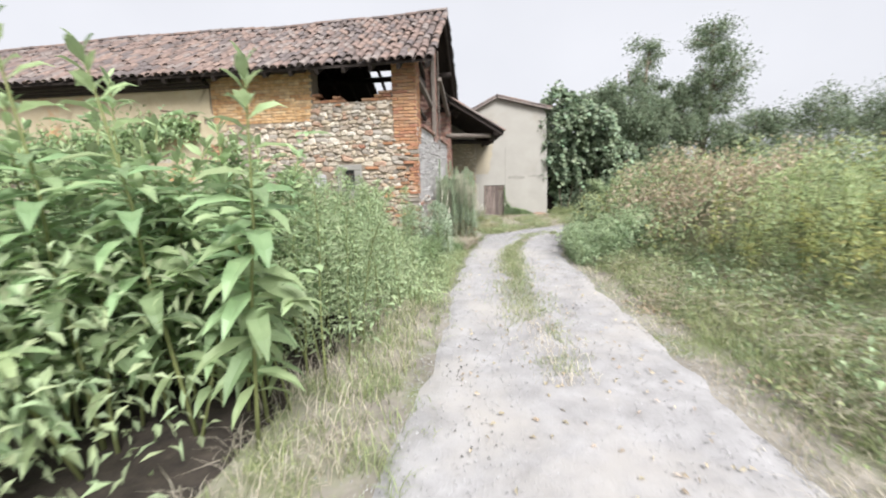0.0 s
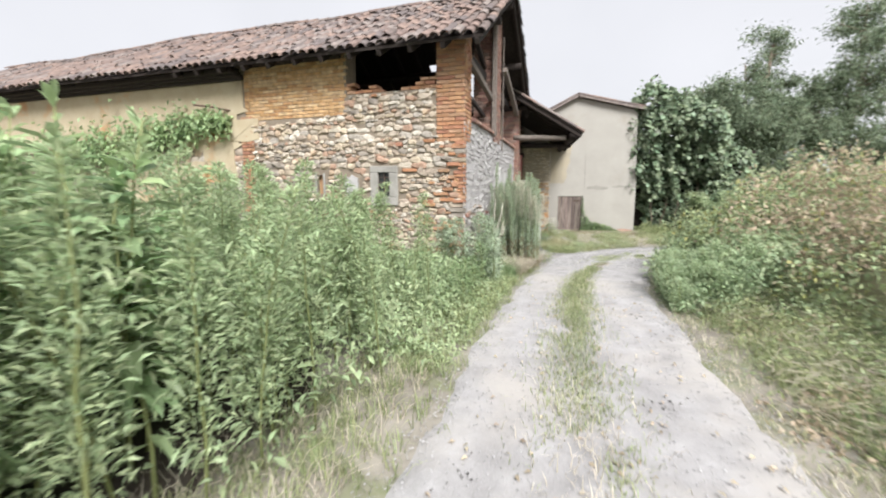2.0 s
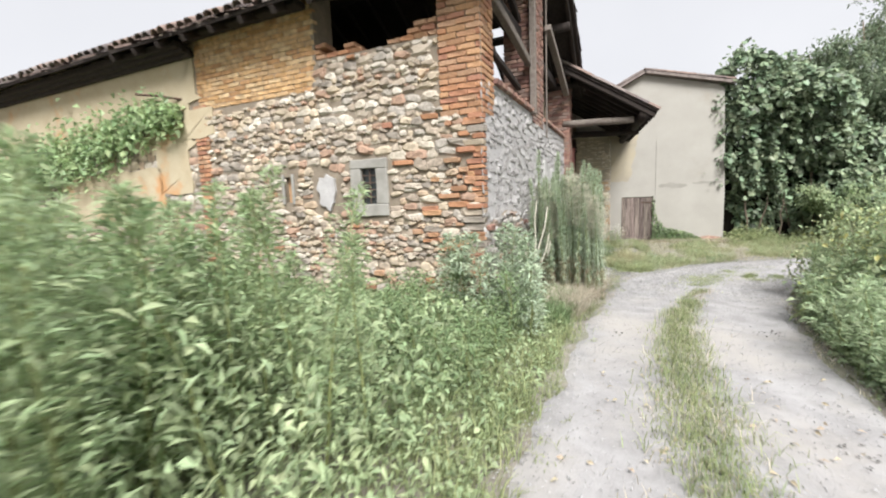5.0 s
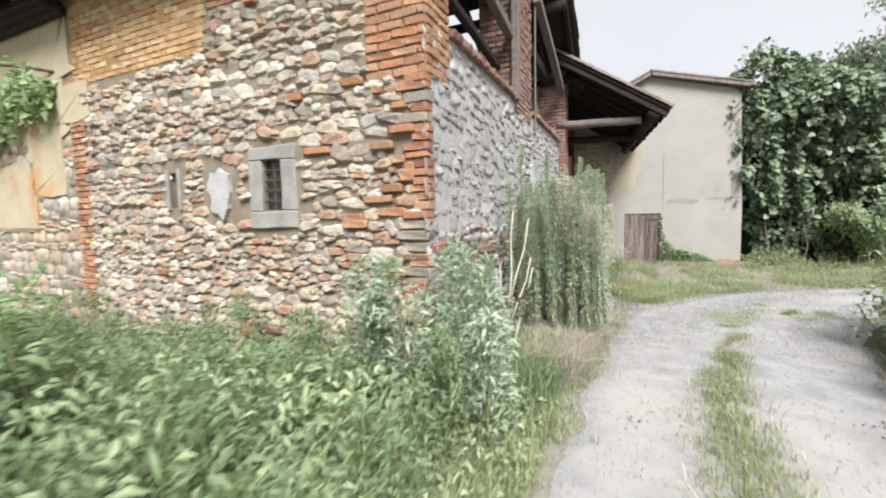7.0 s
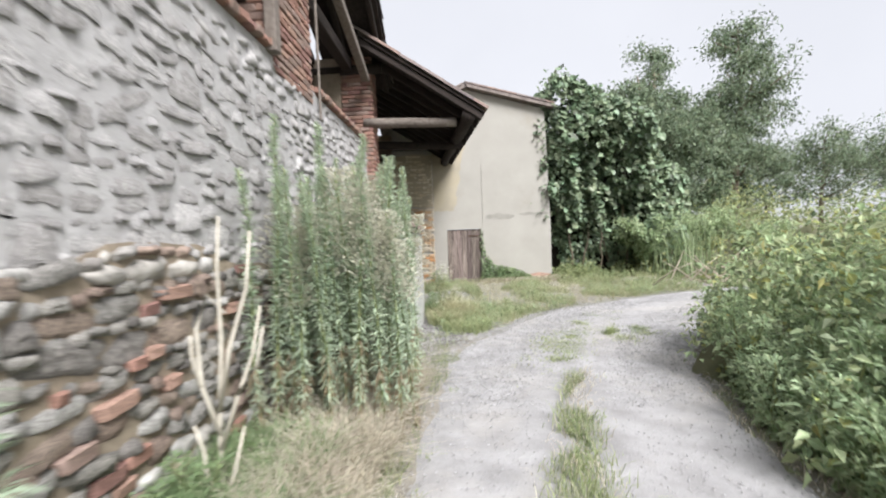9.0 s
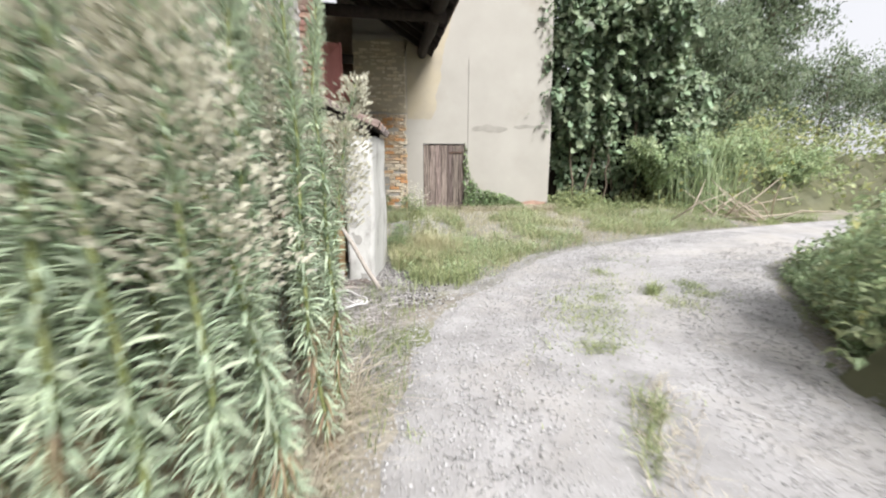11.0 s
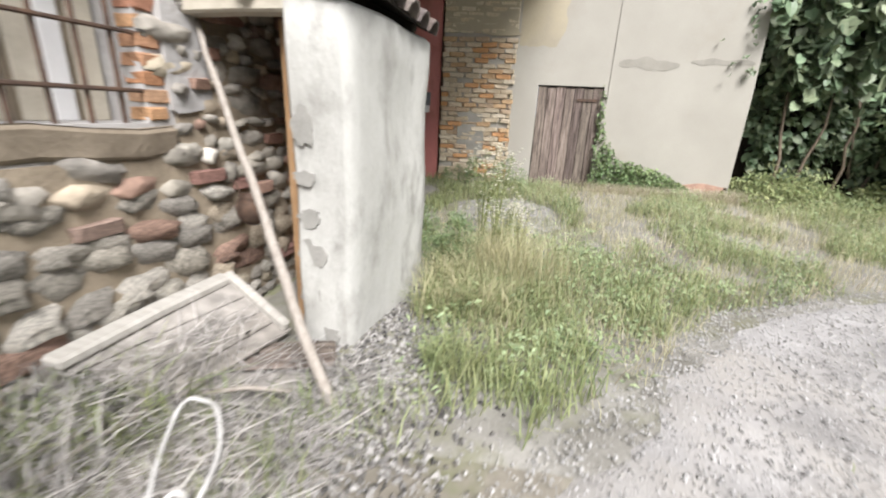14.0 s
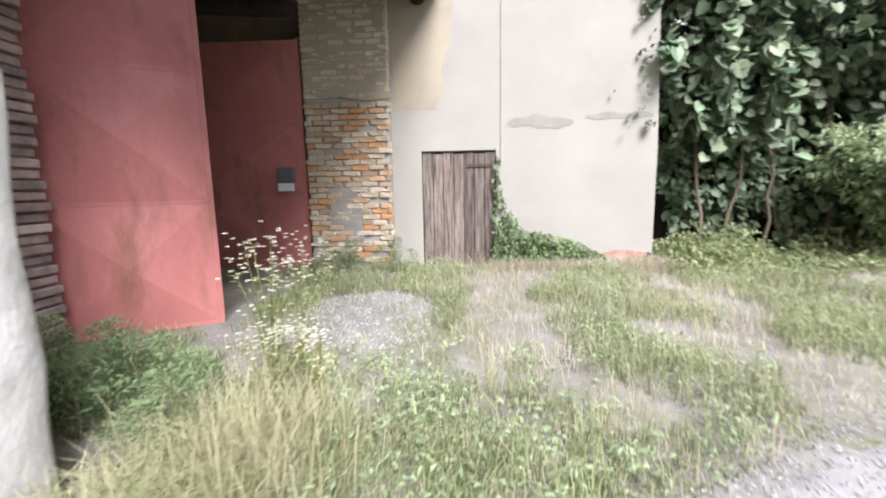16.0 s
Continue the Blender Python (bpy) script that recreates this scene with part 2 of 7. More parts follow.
M = {
    "stone": palette("rubble_stone", STONES), "stone_i": palette("rubble_stone_joined", STONES, "island"),
    "grey_stone_i": palette("limewashed_stone", LIMED, "island", mottle=0.35, bump=0.9, fine=22),
    "grey_stone": palette("limewashed_stone_piece", LIMED, mottle=0.35, bump=0.9, fine=22),
    "brick": palette("old_brick", BRICKS), "brick_i": palette("old_brick_joined", BRICKS, "island"),
    "dirty_brick": palette("limewashed_brick", [(0.46, 0.38, 0.28), (0.52, 0.44, 0.33), (0.41, 0.31, 0.22), (0.50, 0.28, 0.14), (0.50, 0.42, 0.32), (0.55, 0.48, 0.38), (0.48, 0.33, 0.20)]),
    "mortar": material("lime_mortar", (0.15, 0.122, 0.09), (0.25, 0.208, 0.16), scale=5, bump=0.6, fine=45),
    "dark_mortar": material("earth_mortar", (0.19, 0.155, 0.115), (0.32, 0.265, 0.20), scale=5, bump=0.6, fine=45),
    "render": material("grey_lime_render", (0.33, 0.318, 0.312), (0.43, 0.416, 0.408), scale=4, bump=0.9, fine=24, stain=(0.30, 0.275, 0.25), stain_at=(0.6, 0.75)),
    "ochre": material("ochre_plaster", (0.36, 0.295, 0.195), (0.44, 0.38, 0.27), scale=2.5, bump=0.25, fine=40, stain=(0.44, 0.25, 0.12), stain_scale=0.9, stain_at=(0.56, 0.66)),
    "ochre_brick": palette("ochre_washed_brick", [(0.42, 0.26, 0.125), (0.46, 0.30, 0.155), (0.37, 0.215, 0.105), (0.48, 0.345, 0.20), (0.43, 0.29, 0.16)], "island"),
    "cream": material("cream_plaster", (0.295, 0.279, 0.248), (0.345, 0.329, 0.295), scale=1.3, bump=0.12, fine=50, stain=(0.275, 0.25, 0.21), stain_scale=0.7, stain_at=(0.55, 0.8)),
    "white": material("whitewashed_plaster", (0.38, 0.375, 0.355), (0.49, 0.485, 0.465), scale=3, bump=0.5, fine=45, stain=(0.28, 0.273, 0.255), stain_scale=2.4, stain_at=(0.50, 0.64), stretch=(1.2, 1.2, 0.7)),
    "cement": material("cement_surround", (0.21, 0.20, 0.178), (0.31, 0.298, 0.27), scale=6, bump=0.3),
    "tile": palette("clay_roof_tile", [(0.155, 0.115, 0.10), (0.185, 0.135, 0.115), (0.125, 0.10, 0.09), (0.185, 0.155, 0.14), (0.20, 0.145, 0.12), (0.12, 0.10, 0.095)]),
    "tile_i": palette("clay_roof_tile_joined", [(0.155, 0.115, 0.10), (0.185, 0.135, 0.115), (0.125, 0.10, 0.09), (0.185, 0.155, 0.14), (0.20, 0.145, 0.12), (0.12, 0.10, 0.095)], "island"),
    # near black: shade under roofs and canopy is put into the timber colour
    "timber": material("shade_dark_timber", (0.013, 0.010, 0.009), (0.042, 0.032, 0.027), scale=3, bump=0.5, fine=30, stretch=(6, 6, 0.8)),
    "beam": material("grey_weathered_timber", (0.11, 0.09, 0.075), (0.22, 0.19, 0.165), scale=4, bump=0.5, fine=30, stretch=(4, 4, 4)),
    "plank": palette("grey_planks", [(0.24, 0.22, 0.20), (0.29, 0.27, 0.25), (0.20, 0.18, 0.165)], mottle=0.35),
    "door": material("weathered_door_boards", (0.035, 0.025, 0.021), (0.27, 0.22, 0.19), scale=4, bump=0.6, fine=40, stretch=(9, 9, 0.7), vary="object", spread=0.3),
    "pale_wood": material("pale_split_wood", (0.34, 0.28, 0.20), (0.46, 0.39, 0.29), scale=6, bump=0.4, fine=40),
    "brown_wood": material("brown_door_timber", (0.27, 0.16, 0.085), (0.43, 0.27, 0.145), scale=5, bump=0.4, stretch=(8, 8, 0.7)),
    "stick": material("bark_stripped_pole", (0.24, 0.21, 0.185), (0.38, 0.345, 0.31), scale=8, bump=0.3, stretch=(5, 5, 1)),
    "rail": material("bleached_grey_rail", (0.33, 0.31, 0.28), (0.47, 0.45, 0.42), scale=7, bump=0.4, stretch=(1, 1, 5)),
    "red": material("faded_red_gate_paint", (0.38, 0.138, 0.125), (0.475, 0.19, 0.172), scale=1.4, rough=0.5, bump=0.12, fine=25, stain=(0.24, 0.105, 0.075), stain_scale=1.5, stain_at=(0.52, 0.72), stretch=(1.6, 1.6, 0.6)),
    "iron": material("rusty_iron", (0.06, 0.045, 0.04), (0.16, 0.1, 0.07), scale=12, rough=0.7, metal=0.5, bump=0.3),
    "dark_metal": material("grey_painted_metal", (0.09, 0.1, 0.11), (0.13, 0.14, 0.15), scale=6, rough=0.5, bump=0.05),
    "paper": material("white_sheet_metal", (0.68, 0.68, 0.69), (0.75, 0.75, 0.76), scale=5, rough=0.5, bump=0.02),
    "wire": material("pale_dry_cable", (0.48, 0.47, 0.46), (0.60, 0.59, 0.58), scale=10, rough=0.7, bump=0.1),
    "earth": material("verge_earth", (0.15, 0.135, 0.11), (0.29, 0.265, 0.225), scale=1.6, bump=0.8, fine=25, stain=(0.14, 0.16, 0.075), stain_scale=1.2, stain_at=(0.48, 0.62)),
    "gravel": material("pale_gravel_track", (0.215, 0.207, 0.203), (0.36, 0.35, 0.347), scale=3.2, bump=0.8, fine=80, stain=(0.345, 0.325, 0.303), stain_scale=0.55, stain_at=(0.47, 0.62)),
    "pebble": palette("gravel_stone", [(0.28, 0.275, 0.272), (0.33, 0.326, 0.325), (0.24, 0.236, 0.232), (0.37, 0.365, 0.365), (0.30, 0.29, 0.275)], "island"),
    "rubble_i": palette("ash_and_rubble", [(0.10, 0.094, 0.088), (0.16, 0.155, 0.15), (0.25, 0.24, 0.23), (0.055, 0.052, 0.05), (0.13, 0.12, 0.112), (0.27, 0.26, 0.25), (0.31, 0.30, 0.29)], "island"),
    "side_stone": palette("lilac_grey_cobble", COBBLES, bump=0.9, fine=24, mottle=0.45),
    "side_stone_i": palette("lilac_grey_cobble_joined", COBBLES, "island", bump=0.9, fine=24, mottle=0.45),
    "foot_stone": palette("dark_dull_cobble", FOOT, bump=0.9, fine=24, mottle=0.45), "foot_stone_i": palette("dark_dull_cobble_joined", FOOT, "island", bump=0.9, fine=24, mottle=0.45),
    "tan_coat": material("older_tan_plaster", (0.33, 0.288, 0.21), (0.40, 0.352, 0.265), scale=2.2, bump=0.25, fine=40, stain=(0.26, 0.235, 0.19), stain_scale=1.1, stain_at=(0.5, 0.75)),
    "tan_brick": palette("limewashed_tan_brick", [(0.55, 0.48, 0.36), (0.52, 0.44, 0.32), (0.57, 0.50, 0.39), (0.50, 0.41, 0.29)]),
    "side_brick": palette("worn_dull_brick", [(0.27, 0.155, 0.12), (0.22, 0.125, 0.105), (0.31, 0.20, 0.155), (0.25, 0.18, 0.15)]),
    "side_brick_i": palette("worn_dull_brick_joined", [(0.27, 0.155, 0.12), (0.22, 0.125, 0.105), (0.31, 0.20, 0.155), (0.25, 0.18, 0.15)], "island"),
    "horse": leafy("horseweed_leaf", (0.33, 0.41, 0.285), (0.54, 0.60, 0.455), spread=0.42),
    "soil": material("dark_shaded_soil", (0.022, 0.018, 0.015), (0.055, 0.044, 0.034), scale=9, bump=0.9, fine=40),
    "soot_mark": material("grey_run_mark", (0.225, 0.212, 0.188), (0.285, 0.27, 0.24), scale=6, bump=0.05),
    "bare_grey": material("bare_grey_patch", (0.24, 0.235, 0.22), (0.33, 0.32, 0.30), scale=7, bump=0.3),
    "nettle": leafy("nettle_leaf", (0.27, 0.355, 0.21), (0.45, 0.53, 0.325)),
    "plume": leafy("pale_seed_plume", (0.50, 0.48, 0.38), (0.64, 0.62, 0.52), spread=0.15),
    "yard": material("trodden_grey_grit", (0.14, 0.132, 0.115), (0.27, 0.26, 0.24), scale=3, bump=0.8, fine=60, stain=(0.15, 0.15, 0.09), stain_scale=1.4, stain_at=(0.5, 0.66)),
    "shade_leaf": leafy("inner_bramble_shade", (0.12, 0.135, 0.075), (0.20, 0.205, 0.12)),
    "bleached": material("bleached_dry_stalk", (0.42, 0.38, 0.31), (0.56, 0.52, 0.44), scale=9, bump=0.1),
    "dark_brick": palette("soot_dark_brick", [(0.22, 0.175, 0.165), (0.27, 0.21, 0.19), (0.18, 0.15, 0.145), (0.30, 0.25, 0.235)]),
    "grass": leafy("meadow_grass", (0.22, 0.27, 0.125), (0.38, 0.41, 0.22)),
    "lush": leafy("lush_weed_leaf", (0.16, 0.235, 0.115), (0.31, 0.39, 0.20)),
    "broad": leafy("broad_weed_leaf", (0.235, 0.335, 0.17), (0.41, 0.51, 0.28), rough=0.45),
    "feather": leafy("feathery_weed_leaf", (0.285, 0.365, 0.20), (0.46, 0.535, 0.325)),
    "bank_leaf": leafy("pale_bank_weed_leaf", (0.36, 0.43, 0.22), (0.54, 0.60, 0.34)),
    "yellow_leaf": leafy("yellowed_leaf", (0.33, 0.35, 0.12), (0.48, 0.47, 0.21)),
    "straw": leafy("dry_straw", (0.43, 0.38, 0.29), (0.62, 0.57, 0.47), rough=0.8),
    "grey_straw": leafy("grey_dead_stems", (0.29, 0.275, 0.26), (0.50, 0.475, 0.455), rough=0.8, spread=0.45, through_light=0.2),
    "tree": leafy("tree_leaf", (0.14, 0.185, 0.115), (0.25, 0.30, 0.195), spread=0.45),
    "ivy": leafy("ivy_leaf", (0.11, 0.16, 0.093), (0.275, 0.335, 0.215), rough=0.45, spread=0.55, through_light=0.3),
    "bramble": leafy("bramble_leaf", (0.25, 0.315, 0.18), (0.43, 0.49, 0.28), spread=0.5),
    "dead_leaf": leafy("withered_lower_leaf", (0.22, 0.165, 0.10), (0.36, 0.275, 0.18)),
    "brown_leaf": leafy("withered_bramble_leaf", (0.40, 0.325, 0.23), (0.56, 0.475, 0.35)),
    "flower": leafy("white_flower", (0.66, 0.64, 0.52), (0.78, 0.76, 0.66), spread=0.1),
    "seed": leafy("pale_seed_head", (0.42, 0.40, 0.24), (0.56, 0.53, 0.36), spread=0.2),
    "stem": material("green_stem", (0.14, 0.17, 0.06), (0.22, 0.23, 0.1), scale=9, rough=0.7, bump=0),
    "bark": material("tree_bark", (0.09, 0.07, 0.05), (0.2, 0.16, 0.12), scale=7, bump=0.8, stretch=(1, 1, 0.3)),
}
gl = bpy.data.materials.new("dusty_window_glass")
gl.use_nodes = True
gb = gl.node_tree.nodes["Principled BSDF"]
gb.inputs["Base Color"].default_value = (0.03, 0.035, 0.035, 1)
gb.inputs["Roughness"].default_value = 0.25
M["glass"] = gl


# ---------------------------------------------------------------- mesh tools
class Soup:
    """Gathers vertices and faces for one mesh."""

    def __init__(self):
        self.v, self.f, self.n = [], [], 0

    def add(self, verts, faces):
        verts = np.asarray(verts, float).reshape(-1, 3)
        self.v.append(verts)
        for f in faces:
            self.f.append([i + self.n for i in f])
        self.n += len(verts)
        return self

    def many(self, verts, faces):
        """verts (k, m, 3): k copies of one face pattern."""
        k, m = verts.shape[:2]
        fa = np.asarray(faces)
        allf = (fa[None] + (np.arange(k) * m)[:, None, None] + self.n).reshape(-1, fa.shape[1])
        self.v.append(verts.reshape(-1, 3))
        self.f.extend(allf.tolist())
        self.n += k * m
        return self

    def mesh(self, name, mat, smooth=False):
        me = bpy.data.meshes.new(name)
        me.from_pydata(np.concatenate(self.v).tolist(), [], self.f)
        if smooth:
            me.polygons.foreach_set("use_smooth", np.ones(len(me.polygons), bool))
        me.materials.append(mat)
        me.update()
        return me


BOX = [(0, 3, 2, 1), (4, 5, 6, 7), (0, 1, 5, 4), (1, 2, 6, 5), (2, 3, 7, 6), (3, 0, 4, 7)]


def box(s, x0, x1, y0, y1, z0, z1):
    s.add([(x0, y0, z0), (x1, y0, z0), (x1, y1, z0), (x0, y1, z0), (x0, y0, z1), (x1, y0, z1), (x1, y1, z1), (x0, y1, z1)], BOX)
    return s


def bevel_box(x0, x1, y0, y1, z0, z1, b=0.012, wobble=0.0, cuts=0):
    """A box with worn, bevelled edges, as a bmesh turned into a Soup."""
    bm = bmesh.new()
    bmesh.ops.create_cube(bm, size=1)
    for v in bm.verts:
        v.co = Vector((x0 + (v.co.x + 0.5) * (x1 - x0), y0 + (v.co.y + 0.5) * (y1 - y0), z0 + (v.co.z + 0.5) * (z1 - z0)))
    if cuts:
        bmesh.ops.subdivide_edges(bm, edges=bm.edges[:], cuts=cuts, use_grid_fill=True)
    if b:
        sharp = [e for e in bm.edges if len(e.link_faces) == 2 and e.calc_face_angle(0) > 0.5]
        bmesh.ops.bevel(bm, geom=sharp, offset=b, segments=1, affect="EDGES")
    if wobble:
        for v in bm.verts:
            v.co += wobble * noise.noise_vector(v.co * 2.3)
    s = Soup()
    bm.verts.index_update()
    s.add([v.co[:] for v in bm.verts], [[v.index for v in f.verts] for f in bm.faces])
    bm.free()
    return s


def tube(s, points, radii, sides=7, caps=True):
    """A tapered round bar along points."""
    pts = [Vector(p) for p in points]
    rings = []
    for i, p in enumerate(pts):
        d = (pts[min(i + 1, len(pts) - 1)] - pts[max(i - 1, 0)]).normalized()
        a = d.cross(Vector((0.31, 0.17, 0.93)) if abs(d.z) < 0.9 else Vector((1, 0.1, 0))).normalized()
        b = d.cross(a)
        r = float(radii[i]) if hasattr(radii, "__len__") else float(radii)
        rings.append([(p + r * (math.cos(2 * math.pi * k / sides) * a + math.sin(2 * math.pi * k / sides) * b))[:] for k in range(sides)])
    faces = []
    for i in range(len(pts) - 1):
        for k in range(sides):
            j = (k + 1) % sides
            faces.append((i * sides + k, i * sides + j, (i + 1) * sides + j, (i + 1) * sides + k))
    if caps:
        faces.append(tuple(range(sides))[::-1])
        faces.append(tuple((len(pts) - 1) * sides + k for k in range(sides)))
    return s.add([v for r in rings for v in r], faces)


def part(name, s, mat, parent=None, label="", smooth=False, m=None, kind=""):
    """Links a Soup (or a ready mesh) as one mesh object under a thing or part."""
    me = s if isinstance(s, bpy.types.Mesh) else s.mesh(name, mat, smooth)
    ob = new(name, me)
    if m is not None:
        ob.matrix_basis = m
    ob.parent = parent
    return tagged(ob, label=label, kind=kind)


def thing(name, label, category, m=None, group="", kind=""):
    e = new(name)
    e.empty_display_size = 0.2
    if m is not None:
        e.matrix_basis = m
    return tagged(e, label, category, group, kind)


def unit(v):
    return v / np.maximum(np.linalg.norm(v, axis=-1, keepdims=True), 1e-9)


def leaves(s, at, way, length, width, fold=0.25, droop=0.2, rng=RNG):
    """Folded leaves, two faces each side of the midrib: at, way (k, 3); length, width (k,)."""
    at, way = np.asarray(at, float), unit(np.asarray(way, float))
    k = len(at)
    length, width = np.broadcast_to(length, k)[:, None], np.broadcast_to(width, k)[:, None]
    up = np.tile([0.0, 0.0, 1.0], (k, 1)) + 0.5 * rng.normal(size=(k, 3))
    side = unit(np.cross(way, up))
    nor = np.cross(side, way)
    mid = at + way * length * 0.45
    tip = at + way * length - np.array([0, 0, 1]) * droop * length
    l_ = mid - side * width / 2 + nor * fold * width
    r_ = mid + side * width / 2 + nor * fold * width
    return s.many(np.stack([at, l_, mid, r_, tip], 1), [(0, 2, 1), (0, 3, 2), (1, 2, 4), (2, 3, 4)])


def blades(s, at, height, lean, width=0.006, rng=RNG):
    """Grass blades: bent strips of three faces."""
    at = np.asarray(at, float)
    k = len(at)
    height, width = np.broadcast_to(height, k)[:, None], np.broadcast_to(width, k)[:, None]
    ang = rng.uniform(0, 2 * np.pi, k)
    d = np.stack([np.cos(ang), np.sin(ang), np.zeros(k)], 1)
    side = np.stack([-d[:, 1], d[:, 0], np.zeros(k)], 1) * width / 2
    lean = np.broadcast_to(lean, k)[:, None] * rng.uniform(0.3, 1.2, (k, 1))
    up = np.array([0, 0, 1.0])
    p1 = at + up * height * 0.55 + d * height * lean * 0.3
    p2 = at + up * height * (1 - 0.35 * np.minimum(lean, 1)) + d * height * lean
    return s.many(np.stack([at - side, at + side, p1 + side * 0.8, p1 - side * 0.8, p2], 1), [(0, 1, 2), (0, 2, 3), (3, 2, 4)])


# ---------------------------------------------------------------- plan
LEFT_XY = [(-7.5, -30), (-0.9, -4), (-0.55, 0), (-0.43, 1.94), (-0.05, 5), (0.2, 7.3), (0.52, 9.65), (0.95, 11.8), (1.25, 13.4), (1.6, 14.6), (2.5, 15.65), (3.3, 16.75), (4.8, 17.5), (7, 18.2), (12, 19.2), (24, 20)]
RIGHT_XY = [(-4.8, -30), (1.55, -4), (1.85, 0), (2.02, 1.9), (2.3, 4.5), (2.5, 7.2), (2.85, 9.5), (3.4, 11.5), (4.3, 13.2), (5.2, 14.3), (5.9, 15.2), (6.6, 15.8), (7.6, 16.4), (9.5, 17), (13, 17.6), (24, 18)]
LX, LY = np.array(LEFT_XY, float).T
RX, RY = np.array(RIGHT_XY, float).T
LEVEL_Y = [-40, -5, 0, 4, 7, 10, 14, 16.5, 19, 21.5, 30, 60]
LEVEL_Z = [0.3, 0.06, 0, -0.07, -0.12, -0.24, -0.40, -0.52, -0.47, -0.38, -0.3, 0.2]
CORNER, BARN_TURN = Vector((-0.52, 10.0, 0)), radians(-6.7)
BARN = Matrix.Translation(CORNER) @ Matrix.Rotation(BARN_TURN, 4, "Z")


def ground_z(x, y):
    """Height of the ground: the lane falls towards the yard; banks rise at its sides."""
    x, y = np.asarray(x, float), np.asarray(y, float)
    z = np.interp(y, LEVEL_Y, LEVEL_Z)
    left, right = np.interp(y, LY, LX) - x, x - np.interp(y, RY, RX)
    near = np.clip((17 - y) / 4, 0, 1)
    z = z + near * 0.45 * np.clip((right - 0.4) / 2.5, 0, 1) + near * np.clip((10.5 - y) / 2, 0, 1) * 0.10 * np.clip((left - 0.2) / 1.2, 0, 1)
    z = z + 0.03 * np.sin(1.3 * x + 0.6) * np.cos(1.1 * y) * np.clip(np.maximum(left, right), 0, 1)
    return z


def on_ground(x, y, lift=0.0):
    return np.stack([x, y, ground_z(x, y) + lift], -1)


def grid_axis(low, high, step, far):
    a = np.arange(low, high + step, step)
    out = np.array([3, 8, 20, 60, 160, far])
    return np.concatenate([low - out[::-1], a, high + out])


gx, gy = grid_axis(-14, 16, 0.3, 700), grid_axis(-8, 30, 0.3, 700)
GX, GY = np.meshgrid(gx, gy)
gv = np.stack([GX, GY, ground_z(GX, GY)], -1).reshape(-1, 3)
nx, ny = len(gx), len(gy)
ii = (np.arange(ny - 1)[:, None] * nx + np.arange(nx - 1)).reshape(-1)
gs = Soup().add(gv, np.stack([ii, ii + 1, ii + 1 + nx, ii + nx], 1).tolist())
ground = part("ground", gs, M["earth"], smooth=True)
tagged(ground, "bare brown earth and thin grass beside the lane", "ground", kind="structure")

# the gravel lane: a crowned strip with ragged edges
rs = Soup()
knots = np.arange(len(LX))
fine_k = np.interp(np.linspace(0, 1, 170), [0, 0.08, 0.9, 1], [0, 1, 13, 15])


def smooth_line(v):
    v = np.interp(fine_k, knots, v)
    for _ in range(6):
        v[1:-1] = (v[:-2] + 2 * v[1:-1] + v[2:]) / 4
    return v


ex0, ey0, ex1, ey1 = (smooth_line(v) for v in (LX, LY, RX, RY))
rows = []
for j, q in enumerate(np.linspace(0, 1, 15)):
    shift = np.array([0.12 * noise.noise((float(k) * 2.1, q * 3, 1.0)) + 0.10 * noise.noise((float(k) * 7.3, q * 3, 5.0)) for k in fine_k]) if q < 0.1 or q > 0.9 else 0
    px, py = ex0 + (ex1 - ex0) * q + shift, ey0 + (ey1 - ey0) * q
    rut = 0.02 * np.exp(-((abs(2 * q - 1) - 0.55) / 0.2) ** 2)
    lift = (0.035 if 0 < q < 1 else -0.03) - rut
    rows.append(np.stack([px, py, ground_z(px, py) + lift + 0.0015 * RNG.normal(size=len(px))], 1))
rv = np.stack(rows, 1).reshape(-1, 3)
w = 15
ii = (np.arange(len(fine_k) - 1)[:, None] * w + np.arange(w - 1)).reshape(-1)
rs.add(rv, np.stack([ii, ii + 1, ii + 1 + w, ii + w], 1).tolist())
road = part("road", rs, M["gravel"], smooth=True)
tagged(road, "pale gravel farm lane with two worn wheel tracks", "road", kind="structure")

# ---------------------------------------------------------------- the stone barn
barn = thing("barn", "old rubble-stone and brick barn with a sagging clay-tile roof", "barn", BARN)
LONG, DEEP, EAVE, RIDGE, RIDGE_B, TH = 19.0, 7.1, 4.46, 6.45, 3.45, 0.42


